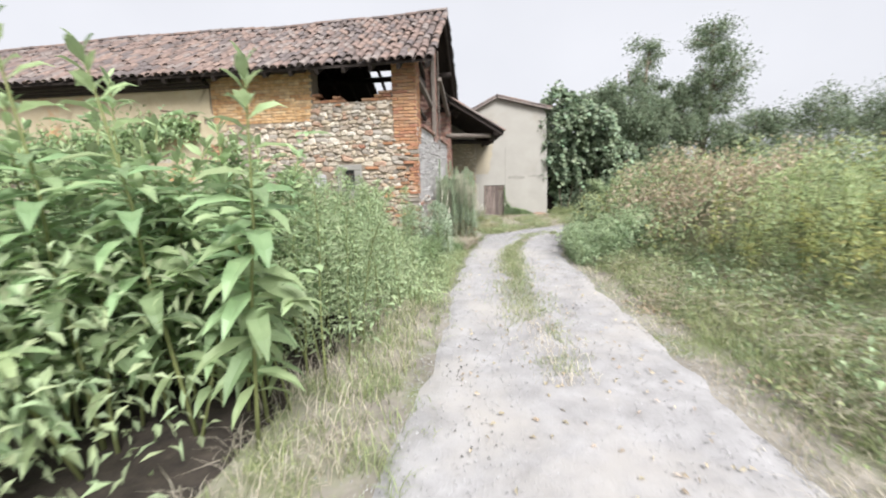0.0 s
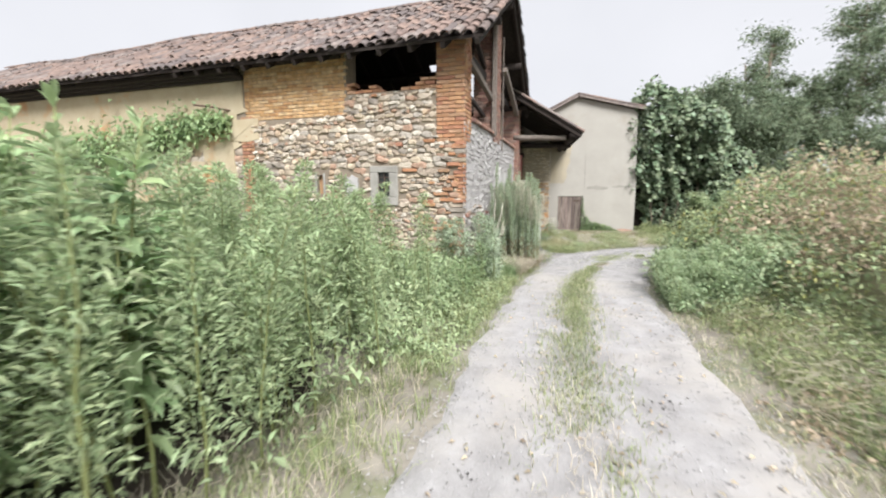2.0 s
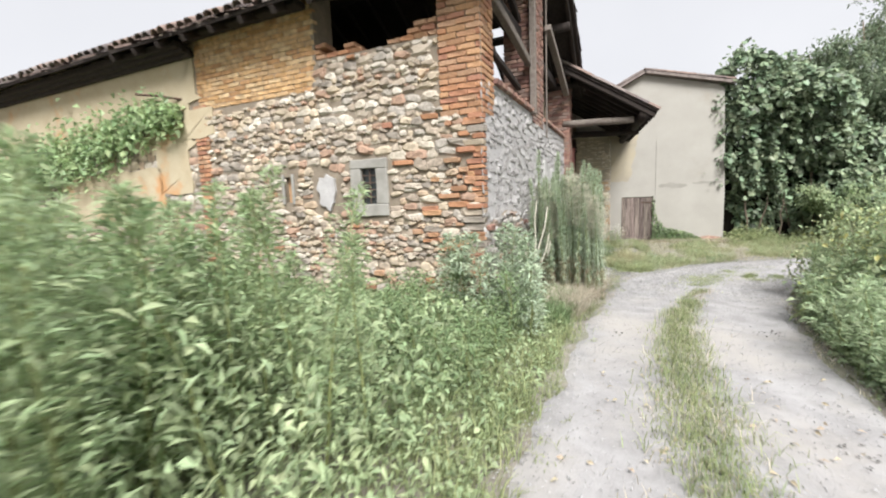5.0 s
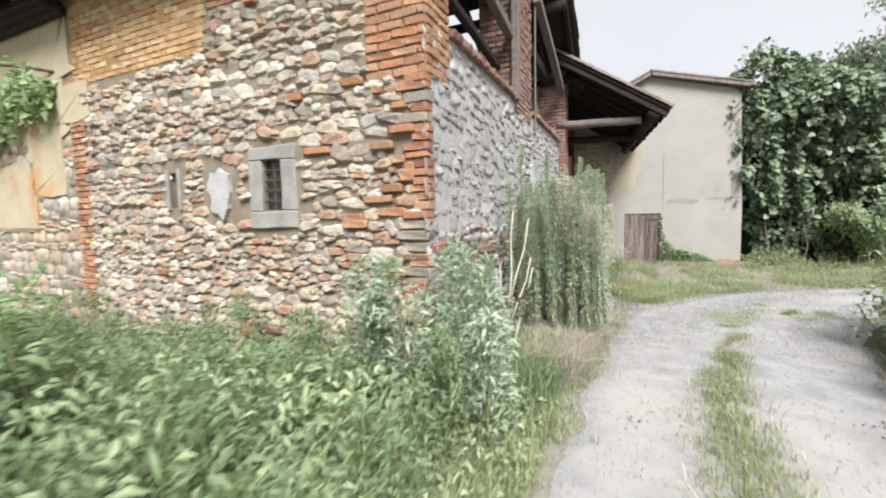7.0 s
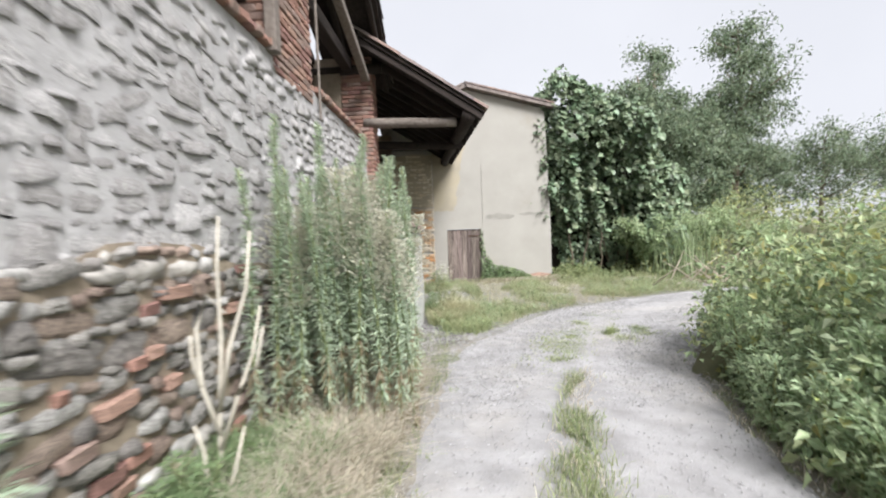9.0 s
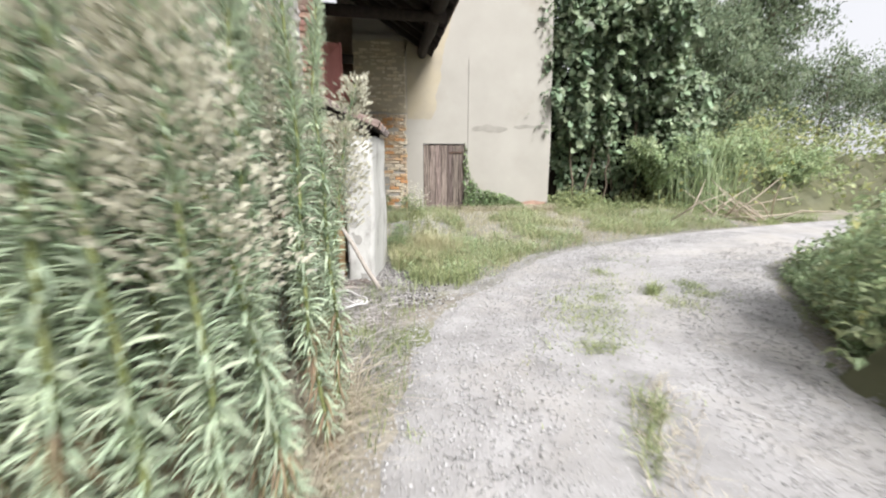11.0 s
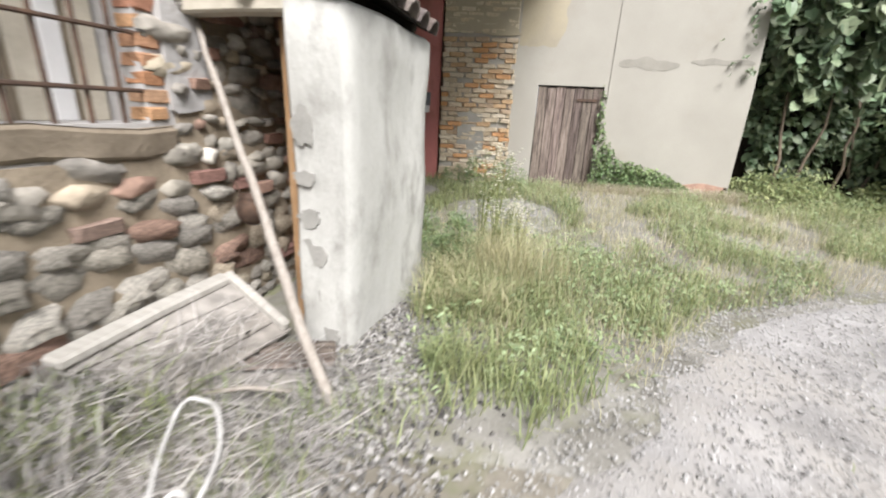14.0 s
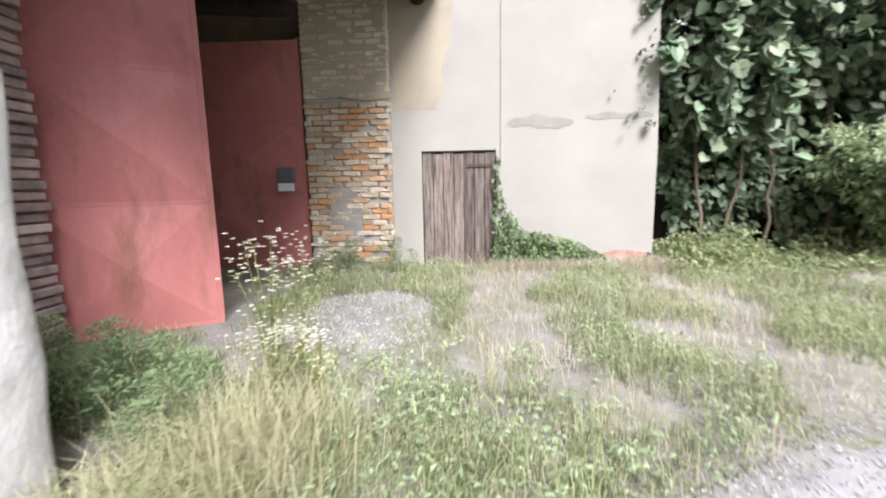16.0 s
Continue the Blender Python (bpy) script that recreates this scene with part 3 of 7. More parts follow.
def wall_with_holes(s, along, fixed, z0, z1, holes, thick, axis):
    """One connected wall between along[0] and along[1] with rectangular holes (p0, p1, q0, q1); fixed: its outer face."""
    ps = sorted({along[0], along[1], *[h[0] for h in holes], *[h[1] for h in holes]})
    qs = sorted({z0, z1, *[min(h[2], z1) for h in holes], *[min(h[3], z1) for h in holes]})
    full = {}
    for i in range(len(ps) - 1):
        for j in range(len(qs) - 1):
            p, q = (ps[i] + ps[i + 1]) / 2, (qs[j] + qs[j + 1]) / 2
            full[i, j] = not any(h[0] < p < h[1] and h[2] < q < h[3] for h in holes)
    near, away = (fixed, fixed + thick) if axis == "a" else (fixed, fixed - thick)
    ids, verts, faces = {}, [], []

    def vert(i, j, k):
        if (i, j, k) not in ids:
            d = away if k else near
            ids[i, j, k] = len(verts)
            verts.append((ps[i], d, qs[j]) if axis == "a" else (d, ps[i], qs[j]))
        return ids[i, j, k]

    for (i, j), f in full.items():
        if not f:
            continue
        faces.append([vert(i, j, 0), vert(i + 1, j, 0), vert(i + 1, j + 1, 0), vert(i, j + 1, 0)])
        faces.append([vert(i, j, 1), vert(i, j + 1, 1), vert(i + 1, j + 1, 1), vert(i + 1, j, 1)])
        for di, dj, c0, c1 in ((-1, 0, (i, j + 1), (i, j)), (1, 0, (i + 1, j), (i + 1, j + 1)), (0, -1, (i, j), (i + 1, j)), (0, 1, (i + 1, j + 1), (i, j + 1))):
            if not full.get((i + di, j + dj), False):
                faces.append([vert(*c0, 0), vert(*c0, 1), vert(*c1, 1), vert(*c1, 0)])
    return s.add(verts, faces)


WIN = (-1.83, -1.57, 1.39, 1.89)
SLIT = (-3.27, -3.12, 1.46, 1.85)
BAY = (-2.5, -0.56, 3.46, EAVE - 0.02)
front = part("front_wall", wall_with_holes(Soup(), (-LONG, 0), 0.0, -0.5, EAVE, [WIN, SLIT, BAY], TH, "a"), M["mortar"], barn, "rubble wall of rounded stones in lime mortar")
SIDE_TOP = 2.9
BARWIN = (4.98, 5.72, 0.64, 1.58)
sidew = part("side_wall", wall_with_holes(Soup(), (TH, DEEP), 0.0, -0.8, SIDE_TOP, [BARWIN], TH, "b"), M["render"], barn, "rubble wall smeared with grey render")
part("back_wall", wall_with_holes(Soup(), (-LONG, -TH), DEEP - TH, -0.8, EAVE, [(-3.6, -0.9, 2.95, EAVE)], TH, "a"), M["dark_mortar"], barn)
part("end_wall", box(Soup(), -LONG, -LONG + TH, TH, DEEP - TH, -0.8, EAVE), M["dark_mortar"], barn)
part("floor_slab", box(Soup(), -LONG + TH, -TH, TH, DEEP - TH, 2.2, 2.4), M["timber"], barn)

# roof: deck slabs, rafters, and tiles
OVER, GABLE = 0.5, 0.45
rise = (RIDGE - EAVE) / (RIDGE_B + 0.0)


def sag(a):
    """The ridge and eaves dip and wave a little along the length."""
    return 0.045 * math.sin(a * 0.55 + 0.5) + 0.02 * math.sin(a * 1.7) + 0.012 * a


def roof_z(a, b):
    bb = b if b <= RIDGE_B else 2 * RIDGE_B - b
    return EAVE + rise * bb + sag(a) * min(1, max(0.2, (bb + 0.5) / 2))


FALLEN = (-2.5, -0.75, 5.1)


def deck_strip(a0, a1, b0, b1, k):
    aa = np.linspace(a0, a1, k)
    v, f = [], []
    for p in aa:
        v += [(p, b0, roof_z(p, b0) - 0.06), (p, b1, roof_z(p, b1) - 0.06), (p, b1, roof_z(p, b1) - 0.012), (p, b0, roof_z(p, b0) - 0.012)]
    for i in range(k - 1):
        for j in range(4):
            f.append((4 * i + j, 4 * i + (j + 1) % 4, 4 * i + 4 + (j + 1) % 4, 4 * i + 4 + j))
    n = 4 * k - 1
    part("roof_deck", Soup().add(v, f + [(0, 1, 2, 3), (n, n - 1, n - 2, n - 3)]), M["timber"], barn, "boards under the tiles, darkened for shade")


BACK = 2 * RIDGE_B + OVER
deck_strip(-LONG - 0.3, GABLE, -OVER, RIDGE_B, 40)
deck_strip(-LONG - 0.3, FALLEN[0], BACK, RIDGE_B, 36)
deck_strip(FALLEN[0], FALLEN[1], FALLEN[2], RIDGE_B, 5)
deck_strip(FALLEN[1], GABLE, BACK, RIDGE_B, 4)

rng_t = np.random.default_rng(11)
TILE_ARC = [(math.cos(t), math.sin(t)) for t in np.linspace(0, math.pi, 6)]


def tile_mesh():
    """A half-round clay tile, wider at its lower end, with thickness."""
    s = Soup()
    v = []
    for y, r in ((0.0, 0.098), (0.42, 0.082)):
        for k, rr in ((0, r), (1, r - 0.014)):
            v += [(rr * c, y, rr * sn * 0.8 + 0.006) for c, sn in TILE_ARC]
    f = []
    for k in range(5):
        f += [(k, k + 1, 12 + k + 1, 12 + k), (6 + k + 1, 6 + k, 18 + k, 18 + k + 1), (k + 1, k, 6 + k, 6 + k + 1)]
    f += [(0, 12, 18, 6), (5, 11, 23, 17)]
    return s.add(v, f)


TILE = tile_mesh().mesh("roof_tile", M["tile"], False)
tile_v, tile_f = np.array([v.co[:] for v in TILE.vertices]), [list(p.vertices) for p in TILE.polygons]


def tile_pose(a, b, zf, slope, facing, rng):
    """A tile lying up a slope; facing +1: uphill is +b."""
    lean = math.atan(slope)
    turn = Matrix.Rotation(rng.normal() * 0.06, 4, "Z")
    flip = Matrix.Rotation(0 if facing > 0 else math.pi, 4, "Z")
    return Matrix.Translation((a, b, zf)) @ flip @ Matrix.Rotation(lean + rng.normal() * 0.02, 4, "X") @ turn


rest = Soup()
made = 0
for facing in (1, -1):
    for i, a in enumerate(np.arange(GABLE - 0.05, -LONG - 0.2, -0.205)):
        for j in range(14):
            run = -OVER - 0.06 + j * 0.305
            if run > RIDGE_B - 0.1:
                continue
            b = run if facing > 0 else 2 * RIDGE_B - run
            if facing < 0 and FALLEN[0] < a < FALLEN[1] and b > FALLEN[2] - 0.1:
                continue
            aa = a + rng_t.normal() * 0.012
            m = tile_pose(aa, b + rng_t.normal() * 0.02, roof_z(aa, b) + 0.02 + abs(rng_t.normal()) * 0.012, rise, facing, rng_t)
            if facing > 0 and a > -5.2 and j < 11 and made < 285:
                part("roof_tile", TILE, None, barn, m=m)
                made += 1
            else:
                rest.add(np.array([(m @ Vector(v))[:] for v in tile_v]), tile_f)
for a in np.arange(GABLE, -LONG, -0.36):
    m = Matrix.Translation((a, RIDGE_B, roof_z(a, RIDGE_B) + 0.05)) @ Matrix.Rotation(math.pi / 2 + rng_t.normal() * 0.03, 4, "Z") @ Matrix.Scale(1.25, 4)
    rest.add(np.array([(m @ Vector(v))[:] for v in tile_v]), tile_f)
part("tiling", rest, M["tile_i"], barn, "mossy half-round clay tiles", kind="stuff")


def beam(name, p, q, w, h, parent, mat="timber", label="", round_=False):
    """A timber from p to q, squared or round."""
    p, q = Vector(p), Vector(q)
    d = q - p
    if round_:
        k = 6
        pts = [p + d * (i / k) + 0.25 * w * noise.noise_vector(p + d * (i / k) * 1.3) for i in range(k + 1)]
        return part(name, tube(Soup(), pts, [w * (1 - 0.15 * i / k) for i in range(k + 1)], 8), M[mat], parent, label, smooth=True)
    s = bevel_box(-w / 2, w / 2, -h / 2, h / 2, 0, d.length, 0.012, 0.012, 1)
    return part(name, s, M[mat], parent, label, m=Matrix.Translation(p) @ d.to_track_quat("Z", "Y").to_matrix().to_4x4())


for a in np.arange(GABLE - 0.12, -7, -0.62):
    for b0 in (-OVER + 0.02, 2 * RIDGE_B + OVER - 0.02):
        beam("rafter", (a, b0, roof_z(a, b0) - 0.13), (a, RIDGE_B, roof_z(a, RIDGE_B) - 0.13), 0.09, 0.11, barn)
for b in (0.12, 1.75, RIDGE_B, 5.2, 6.75):
    beam("purlin", (-7.5, b, roof_z(-7.5, b) - 0.30), (GABLE - 0.1 if b > 1 else -2.6, b, roof_z(0, b) - 0.30), 0.11, 0.11, barn, round_=True)
# open gable: piers, posts, braces
beam("tie_beam", (-0.25, 0.45, 4.3), (-0.25, 6.6, 4.3), 0.18, 0.22, barn)
beam("post", (0.05, 2.72, SIDE_TOP - 0.02), (0.05, 2.72, 5.7), 0.11, 0.11, barn, "beam", "grey weathered post")
beam("post", (0.06, 3.95, SIDE_TOP - 0.3), (0.06, 3.95, 5.6), 0.032, 0.032, barn, "beam", "thin grey post")
beam("brace", (-0.1, 0.55, 4.15), (-0.02, 2.7, 3.75), 0.11, 0.12, barn, "beam", "grey slanting brace")
beam("brace", (0.1, 3.9, 4.75), (0.1, 6.5, 4.0), 0.13, 0.13, barn, "beam", "grey slanting brace")
beam("rail", (-0.2, 0.5, 3.55), (-0.2, 2.7, 3.35), 0.09, 0.09, barn)
beam("strut", (-0.2, 2.7, 4.5), (-0.2, 1.3, 5.0), 0.10, 0.10, barn)
PIERS = {"corner_pier": (-0.56, 0.0, 0.0, 0.46, 2.45, EAVE + 0.1), "middle_pier": (-0.5, 0.0, 2.8, 3.85, 2.75, 6.0), "rear_pier": (-0.42, 0.14, 6.75, 7.2, 1.0, EAVE + 0.05)}
pier_parts = {k: part(k, box(Soup(), v[0] + 0.02, v[1] - 0.02, v[2] + 0.02, v[3] - 0.02, v[4], v[5]), M["mortar"], barn, "red brick pier with worn joints") for k, v in PIERS.items()}
# added dark strips that stand in for the shadow band below the eaves
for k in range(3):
    part("eave_board", bevel_box(-LONG, -5.1 + 0.04 * k, -0.30 + 0.09 * k, -0.07 + 0.02 * k, EAVE - 0.42 - 0.055 * k, EAVE - 0.31 - 0.055 * k, 0.012, 0.012, 5 + k), M["timber"], barn, "dark strip added as shade under the eaves")
part("eave_board", bevel_box(-5.06, -2.56, -0.26, -0.06, EAVE - 0.31, EAVE - 0.22, 0.012, 0.012, 4), M["timber"], barn, "dark strip added as shade under the eaves")
part("inner_wall", box(Soup(), -6.0, -5.7, TH, DEEP - TH, 2.4, EAVE), M["dark_mortar"], barn)


# ---------------------------------------------------------------- canopy over the gateway
canopy = thing("canopy", "tiled lean-to canopy on dark rafters over the gateway", "canopy")
CX0, CX1, CY0, CY1, CZ0, CZ1 = 0.15, 2.42, 16.15, 21.38, 4.75, 3.35
cslope = (CZ1 - CZ0) / (CX1 - CX0)
cs = Soup()
top = [(CX0, CY0, CZ0), (CX1, CY0, CZ1), (CX1, CY1, CZ1), (CX0, CY1, CZ0)]
cs.add([(x, y, z - 0.05) for x, y, z in top] + [(x, y, z) for x, y, z in top], BOX)
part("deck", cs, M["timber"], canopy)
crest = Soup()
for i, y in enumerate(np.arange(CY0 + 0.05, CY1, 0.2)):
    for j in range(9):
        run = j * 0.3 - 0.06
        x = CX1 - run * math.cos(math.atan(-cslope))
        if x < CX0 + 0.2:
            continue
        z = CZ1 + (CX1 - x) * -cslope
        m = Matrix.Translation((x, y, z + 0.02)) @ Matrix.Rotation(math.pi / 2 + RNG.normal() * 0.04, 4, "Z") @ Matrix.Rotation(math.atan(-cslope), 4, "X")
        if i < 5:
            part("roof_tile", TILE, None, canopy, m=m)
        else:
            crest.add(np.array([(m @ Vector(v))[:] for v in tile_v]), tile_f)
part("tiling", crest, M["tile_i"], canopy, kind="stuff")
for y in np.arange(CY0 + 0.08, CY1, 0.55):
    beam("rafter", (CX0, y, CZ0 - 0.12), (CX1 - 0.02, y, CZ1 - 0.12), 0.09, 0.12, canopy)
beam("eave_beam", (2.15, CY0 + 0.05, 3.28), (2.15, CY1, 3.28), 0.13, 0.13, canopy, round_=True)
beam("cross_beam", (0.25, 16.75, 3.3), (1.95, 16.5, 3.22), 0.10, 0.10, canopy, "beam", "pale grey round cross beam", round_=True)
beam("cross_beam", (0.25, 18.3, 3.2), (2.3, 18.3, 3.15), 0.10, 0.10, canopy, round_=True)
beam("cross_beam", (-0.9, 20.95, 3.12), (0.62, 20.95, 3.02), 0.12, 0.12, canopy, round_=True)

# unseen roof and wall, added to block sky light from the passage
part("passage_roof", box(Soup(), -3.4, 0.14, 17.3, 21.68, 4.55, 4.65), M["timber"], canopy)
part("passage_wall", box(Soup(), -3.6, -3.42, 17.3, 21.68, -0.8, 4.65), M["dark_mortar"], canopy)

# ---------------------------------------------------------------- plastered house
house = thing("house", "plain cream-plastered farmhouse gable with peeling patches", "house")
HX0, HX1, HY = 1.66, 5.42, 21.4
APEX, RIGHT_Z = (2.86, 5.47), 4.86
fw = Soup()
DOOR = (2.17, 3.22, -0.55, 1.25)


def prism(s, outline, y0, y1):
    k = len(outline)
    v = [(x, y0, z) for x, z in outline] + [(x, y1, z) for x, z in outline]
    return s.add(v, [tuple(range(k)), tuple(range(2 * k - 1, k - 1, -1))] + [(i, i + k, (i + 1) % k + k, (i + 1) % k) for i in range(k)])


prism(fw, [(0.6, -0.8), (DOOR[0], -0.8), (DOOR[0], DOOR[3]), (0.6, DOOR[3])], HY, HY + 0.4)
prism(fw, [(DOOR[1], -0.8), (HX1, -0.8), (HX1, DOOR[3]), (DOOR[1], DOOR[3])], HY, HY + 0.4)
prism(fw, [(0.6, DOOR[3]), (HX1, DOOR[3]), (HX1 - 0.12, RIGHT_Z), APEX, (0.6, 4.3)], HY, HY + 0.4)
part("facade", fw, M["cream"], house)
part("side_wall", box(Soup(), HX1 - 0.45, HX1 - 0.06, HY + 0.4, HY + 9, -0.8, RIGHT_Z - 0.1), M["cream"], house)
part("rear_block", box(Soup(), -6, 0.6, HY + 0.3, HY + 0.7, -0.8, 4.2), M["dark_mortar"], house)
hr = Soup()
for (x0, z0), (x1, z1) in (((0.3, 4.17), (APEX[0] + 0.02, APEX[1] + 0.02)), ((HX1 + 0.12, RIGHT_Z - 0.02), (APEX[0] - 0.02, APEX[1] + 0.02))):
    t = [(x0, HY - 0.22, z0), (x1, HY - 0.22, z1), (x1, HY + 9, z1), (x0, HY + 9, z0)]
    hr.add([(x, y, z) for x, y, z in t] + [(x, y, z + 0.09) for x, y, z in t], BOX)
part("roof", hr, M["tile_i"], house, "low tiled gable roof")
ht = Soup()
for (x0, z0), (x1, z1) in (((0.3, 4.25), (APEX[0], APEX[1] + 0.1)), ((HX1 + 0.14, RIGHT_Z + 0.07), (APEX[0], APEX[1] + 0.1))):
    run = math.hypot(x1 - x0, z1 - z0)
    for j in range(int(run / 0.3)):
        f = j * 0.3 / run
        for i in range(3):
            m = Matrix.Translation((x0 + (x1 - x0) * f, HY - 0.13 + 0.2 * i, z0 + (z1 - z0) * f + 0.02)) @ Matrix.Rotation(-math.pi / 2 if x1 > x0 else math.pi / 2, 4, "Z") @ Matrix.Rotation(math.atan2(z1 - z0, abs(x1 - x0)), 4, "X")
            ht.add(np.array([(m @ Vector(v))[:] for v in tile_v]), tile_f)
part("verge_tiles", ht, M["tile_i"], house)
part("conduit", tube(Soup(), [(3.285, HY - 0.012, 1.0), (3.285, HY - 0.012, 3.2)], 0.004, 6), M["cement"], house)

# small plank door
sdoor = part("door", box(Soup(), DOOR[0] + 0.01, DOOR[1] - 0.01, HY + 0.06, HY + 0.08, -0.45, DOOR[3] - 0.01), M["timber"], house, "low weathered grey-brown plank door")
xs = np.linspace(DOOR[0] + 0.01, DOOR[1] - 0.01, 8)
for i in range(7):
    part("plank", bevel_box(xs[i] + 0.004, xs[i + 1] - 0.004, HY + 0.03, HY + 0.06, -0.42 + 0.03 * math.sin(5 * i), DOOR[3] - 0.02 - 0.02 * (i % 2), 0.004), M["door"], sdoor)
part("hinge", box(Soup(), 2.82, 3.16, HY + 0.012, HY + 0.03, 1.02, 1.06), M["iron"], sdoor)

# brick pier beside the gate
pier = thing("brick_pier", "crumbling gate pier of lime-smeared old bricks", "pier")
PX0, PX1, PY = 0.58, 1.77, 21.22
part("core", box(Soup(), PX0 + 0.012, PX1 - 0.012, PY + 0.012, HY + 0.2, -0.7, 3.6), M["cream"], pier)

# ---------------------------------------------------------------- red gates
def gate_leaf(hinge, angle, width, z0, z1, label, rows=3):
    """A sheet-metal leaf with raised pyramid folds on an iron frame; local x runs from the hinge."""
    g = thing("gate_leaf", label, "gate", Matrix.Translation(hinge) @ Matrix.Rotation(angle, 4, "Z"), "red yard gate leaves")
    s = Soup()
    hs = np.linspace(z0 + 0.04, z1 - 0.04, rows + 1)
    for y, sg in ((-0.02, -1), (0.02, 1)):
        for k in range(rows):
            x0, x1, a, b = 0.04, width - 0.04, hs[k], hs[k + 1]
            c = ((x0 + x1) / 2, y + sg * 0.065, (a + b) / 2)
            v = [(x0, y, a + 0.01), (x1, y, a + 0.01), (x1, y, b - 0.01), (x0, y, b - 0.01), c]
            s.add(v, [(0, 1, 4), (1, 2, 4), (2, 3, 4), (3, 0, 4)] if sg < 0 else [(1, 0, 4), (2, 1, 4), (3, 2, 4), (0, 3, 4)])
    part("sheet", s, M["red"], g)
    for x in (0.0, width - 0.045):
        part("stile", bevel_box(x, x + 0.045, -0.024, 0.024, z0, z1, 0.004), M["red"], g)
    for z in hs:
        part("rail", bevel_box(0.045, width - 0.045, -0.023, 0.023, z - 0.018, z + 0.018, 0.004), M["red"], g)
    return g


leaf_r = gate_leaf((0.55, 21.27, 0), math.pi, 1.7, -0.42, 2.78, "faded red sheet-metal gate leaf beside the brick pier")
leaf_l = gate_leaf((-0.62, 18.42, 0), radians(29), 1.32, -0.5, 2.9, "faded red sheet-metal gate leaf standing ajar")
mail = thing("mailbox", "small grey metal mailbox with a white flap", "mailbox", Matrix.Translation((0.29, 21.22, 0)))
part("body", bevel_box(-0.11, 0.11, -0.07, 0.0, 0.84, 1.05, 0.008), M["dark_metal"], mail)
part("flap", bevel_box(-0.11, 0.11, -0.10, -0.06, 0.73, 0.838, 0.006), M["paper"], mail, "white flap")

# ---------------------------------------------------------------- porch hut against the barn
hut = thing("porch", "small whitewashed lean-to porch against the barn wall", "porch")
HUT = Matrix.Translation((0.74, 15.8, 0)) @ Matrix.Rotation(radians(-8), 4, "Z")
part("wall", bevel_box(0.045, 0.36, 0.0, 1.07, -0.75, 1.2, 0.03, 0.035, 8), M["white"], hut, "chipped whitewashed wall stub", smooth=True, m=HUT)
rng_h = np.random.default_rng(5)
beam("lintel", (0.16, 15.97, 1.20), (0.82, 15.87, 1.19), 0.12, 0.10, hut, "bleached", "pale split lintel")
beam("splint", (0.58, 15.80, 1.22), (0.72, 15.79, 1.42), 0.035, 0.09, hut, "pale_wood", "pale splintered brace")
for k in range(4):
    x_ = 0.60 + 0.10 * k
    part("gable_board", bevel_box(x_, x_ + 0.09, 15.82 - 0.01 * k, 15.85 - 0.01 * k, 1.21, 1.27 + 0.43 * (1.16 - x_) - 0.08 - 0.02 * (k % 2), 0.006, 0.01), M["pale_wood"], hut, "pale splintered board")
porch_z = lambda x: 1.27 + 0.43 * (1.16 - x)
beam("verge_rafter", (0.1, 15.77, porch_z(0.1) - 0.06), (1.10, 15.73, porch_z(1.10) - 0.06), 0.05, 0.07, hut, "timber")
beam("rafter", (0.2, 16.7, porch_z(0.2) - 0.06), (1.18, 16.62, porch_z(1.18) - 0.06), 0.07, 0.09, hut)
part("roof_deck", Soup().add([(0.06, 15.72, porch_z(0.06) - 0.02), (1.14, 15.68, 1.26), (1.25, 16.72, 1.22), (0.16, 16.8, porch_z(0.16) - 0.04), (0.06, 15.72, porch_z(0.06)), (1.14, 15.68, 1.28), (1.25, 16.72, 1.24), (0.16, 16.8, porch_z(0.16) - 0.02)], BOX), M["timber"], hut)
for i in range(6):
    for j in range(4):
        run = j * 0.28 - 0.04
        x_ = 1.15 + 0.02 * i - run * 0.92
        m = Matrix.Translation((x_, 15.75 + 0.185 * i, porch_z(x_) + 0.004 - 0.004 * i)) @ Matrix.Rotation(math.pi / 2 + rng_h.normal() * 0.05, 4, "Z") @ Matrix.Rotation(math.atan(0.42), 4, "X")
        part("roof_tile", TILE, None, hut, m=m)
part("door_post", bevel_box(0.66, 0.74, 15.98, 16.06, -0.5, 1.15, 0.01), M["brown_wood"], hut, "brown timber door post")
part("door", bevel_box(0.675, 0.715, 16.07, 16.65, -0.42, 1.1, 0.008), M["brown_wood"], hut, "brown plank door standing open")
part("back_board", box(Soup(), 0.2, 1.1, 16.72, 16.78, -0.6, 1.4), M["brown_wood"], hut)

# sloping boards, leaning pole and the cable in front of the porch
ramp = thing("old_door_panel", "grey weathered boarded door panel lying sloped beside the porch", "planks")
R_AT, R_ACROSS, R_DOWN = Vector((0.29, 15.88, -0.20)), Vector((0.45, -0.18, -0.18)), Vector((-0.10, -0.88, -0.02))
r_x, r_y = R_ACROSS.normalized(), R_DOWN.normalized()
r_z = r_y.cross(r_x) if r_y.cross(r_x).z > 0 else r_x.cross(r_y)
R_FRAME = Matrix.Translation(R_AT) @ Matrix((r_x, r_y, r_z)).transposed().to_4x4()
for k, (x0, x1, far_) in enumerate(((0.04, 0.185, 0.86), (0.189, 0.325, 0.80), (0.331, 0.425, 0.74), (0.429, 0.52, 0.83))):
    part("plank", bevel_box(x0, x1, 0.02, far_, -0.03 - 0.004 * (k % 2), -0.006 - 0.004 * (k % 2), 0.005, 0.012, 3), M["plank"], ramp, m=R_FRAME)
beam("edge_rail", R_AT, R_AT + R_DOWN, 0.10, 0.05, ramp, "rail", "pale grey edge rail")
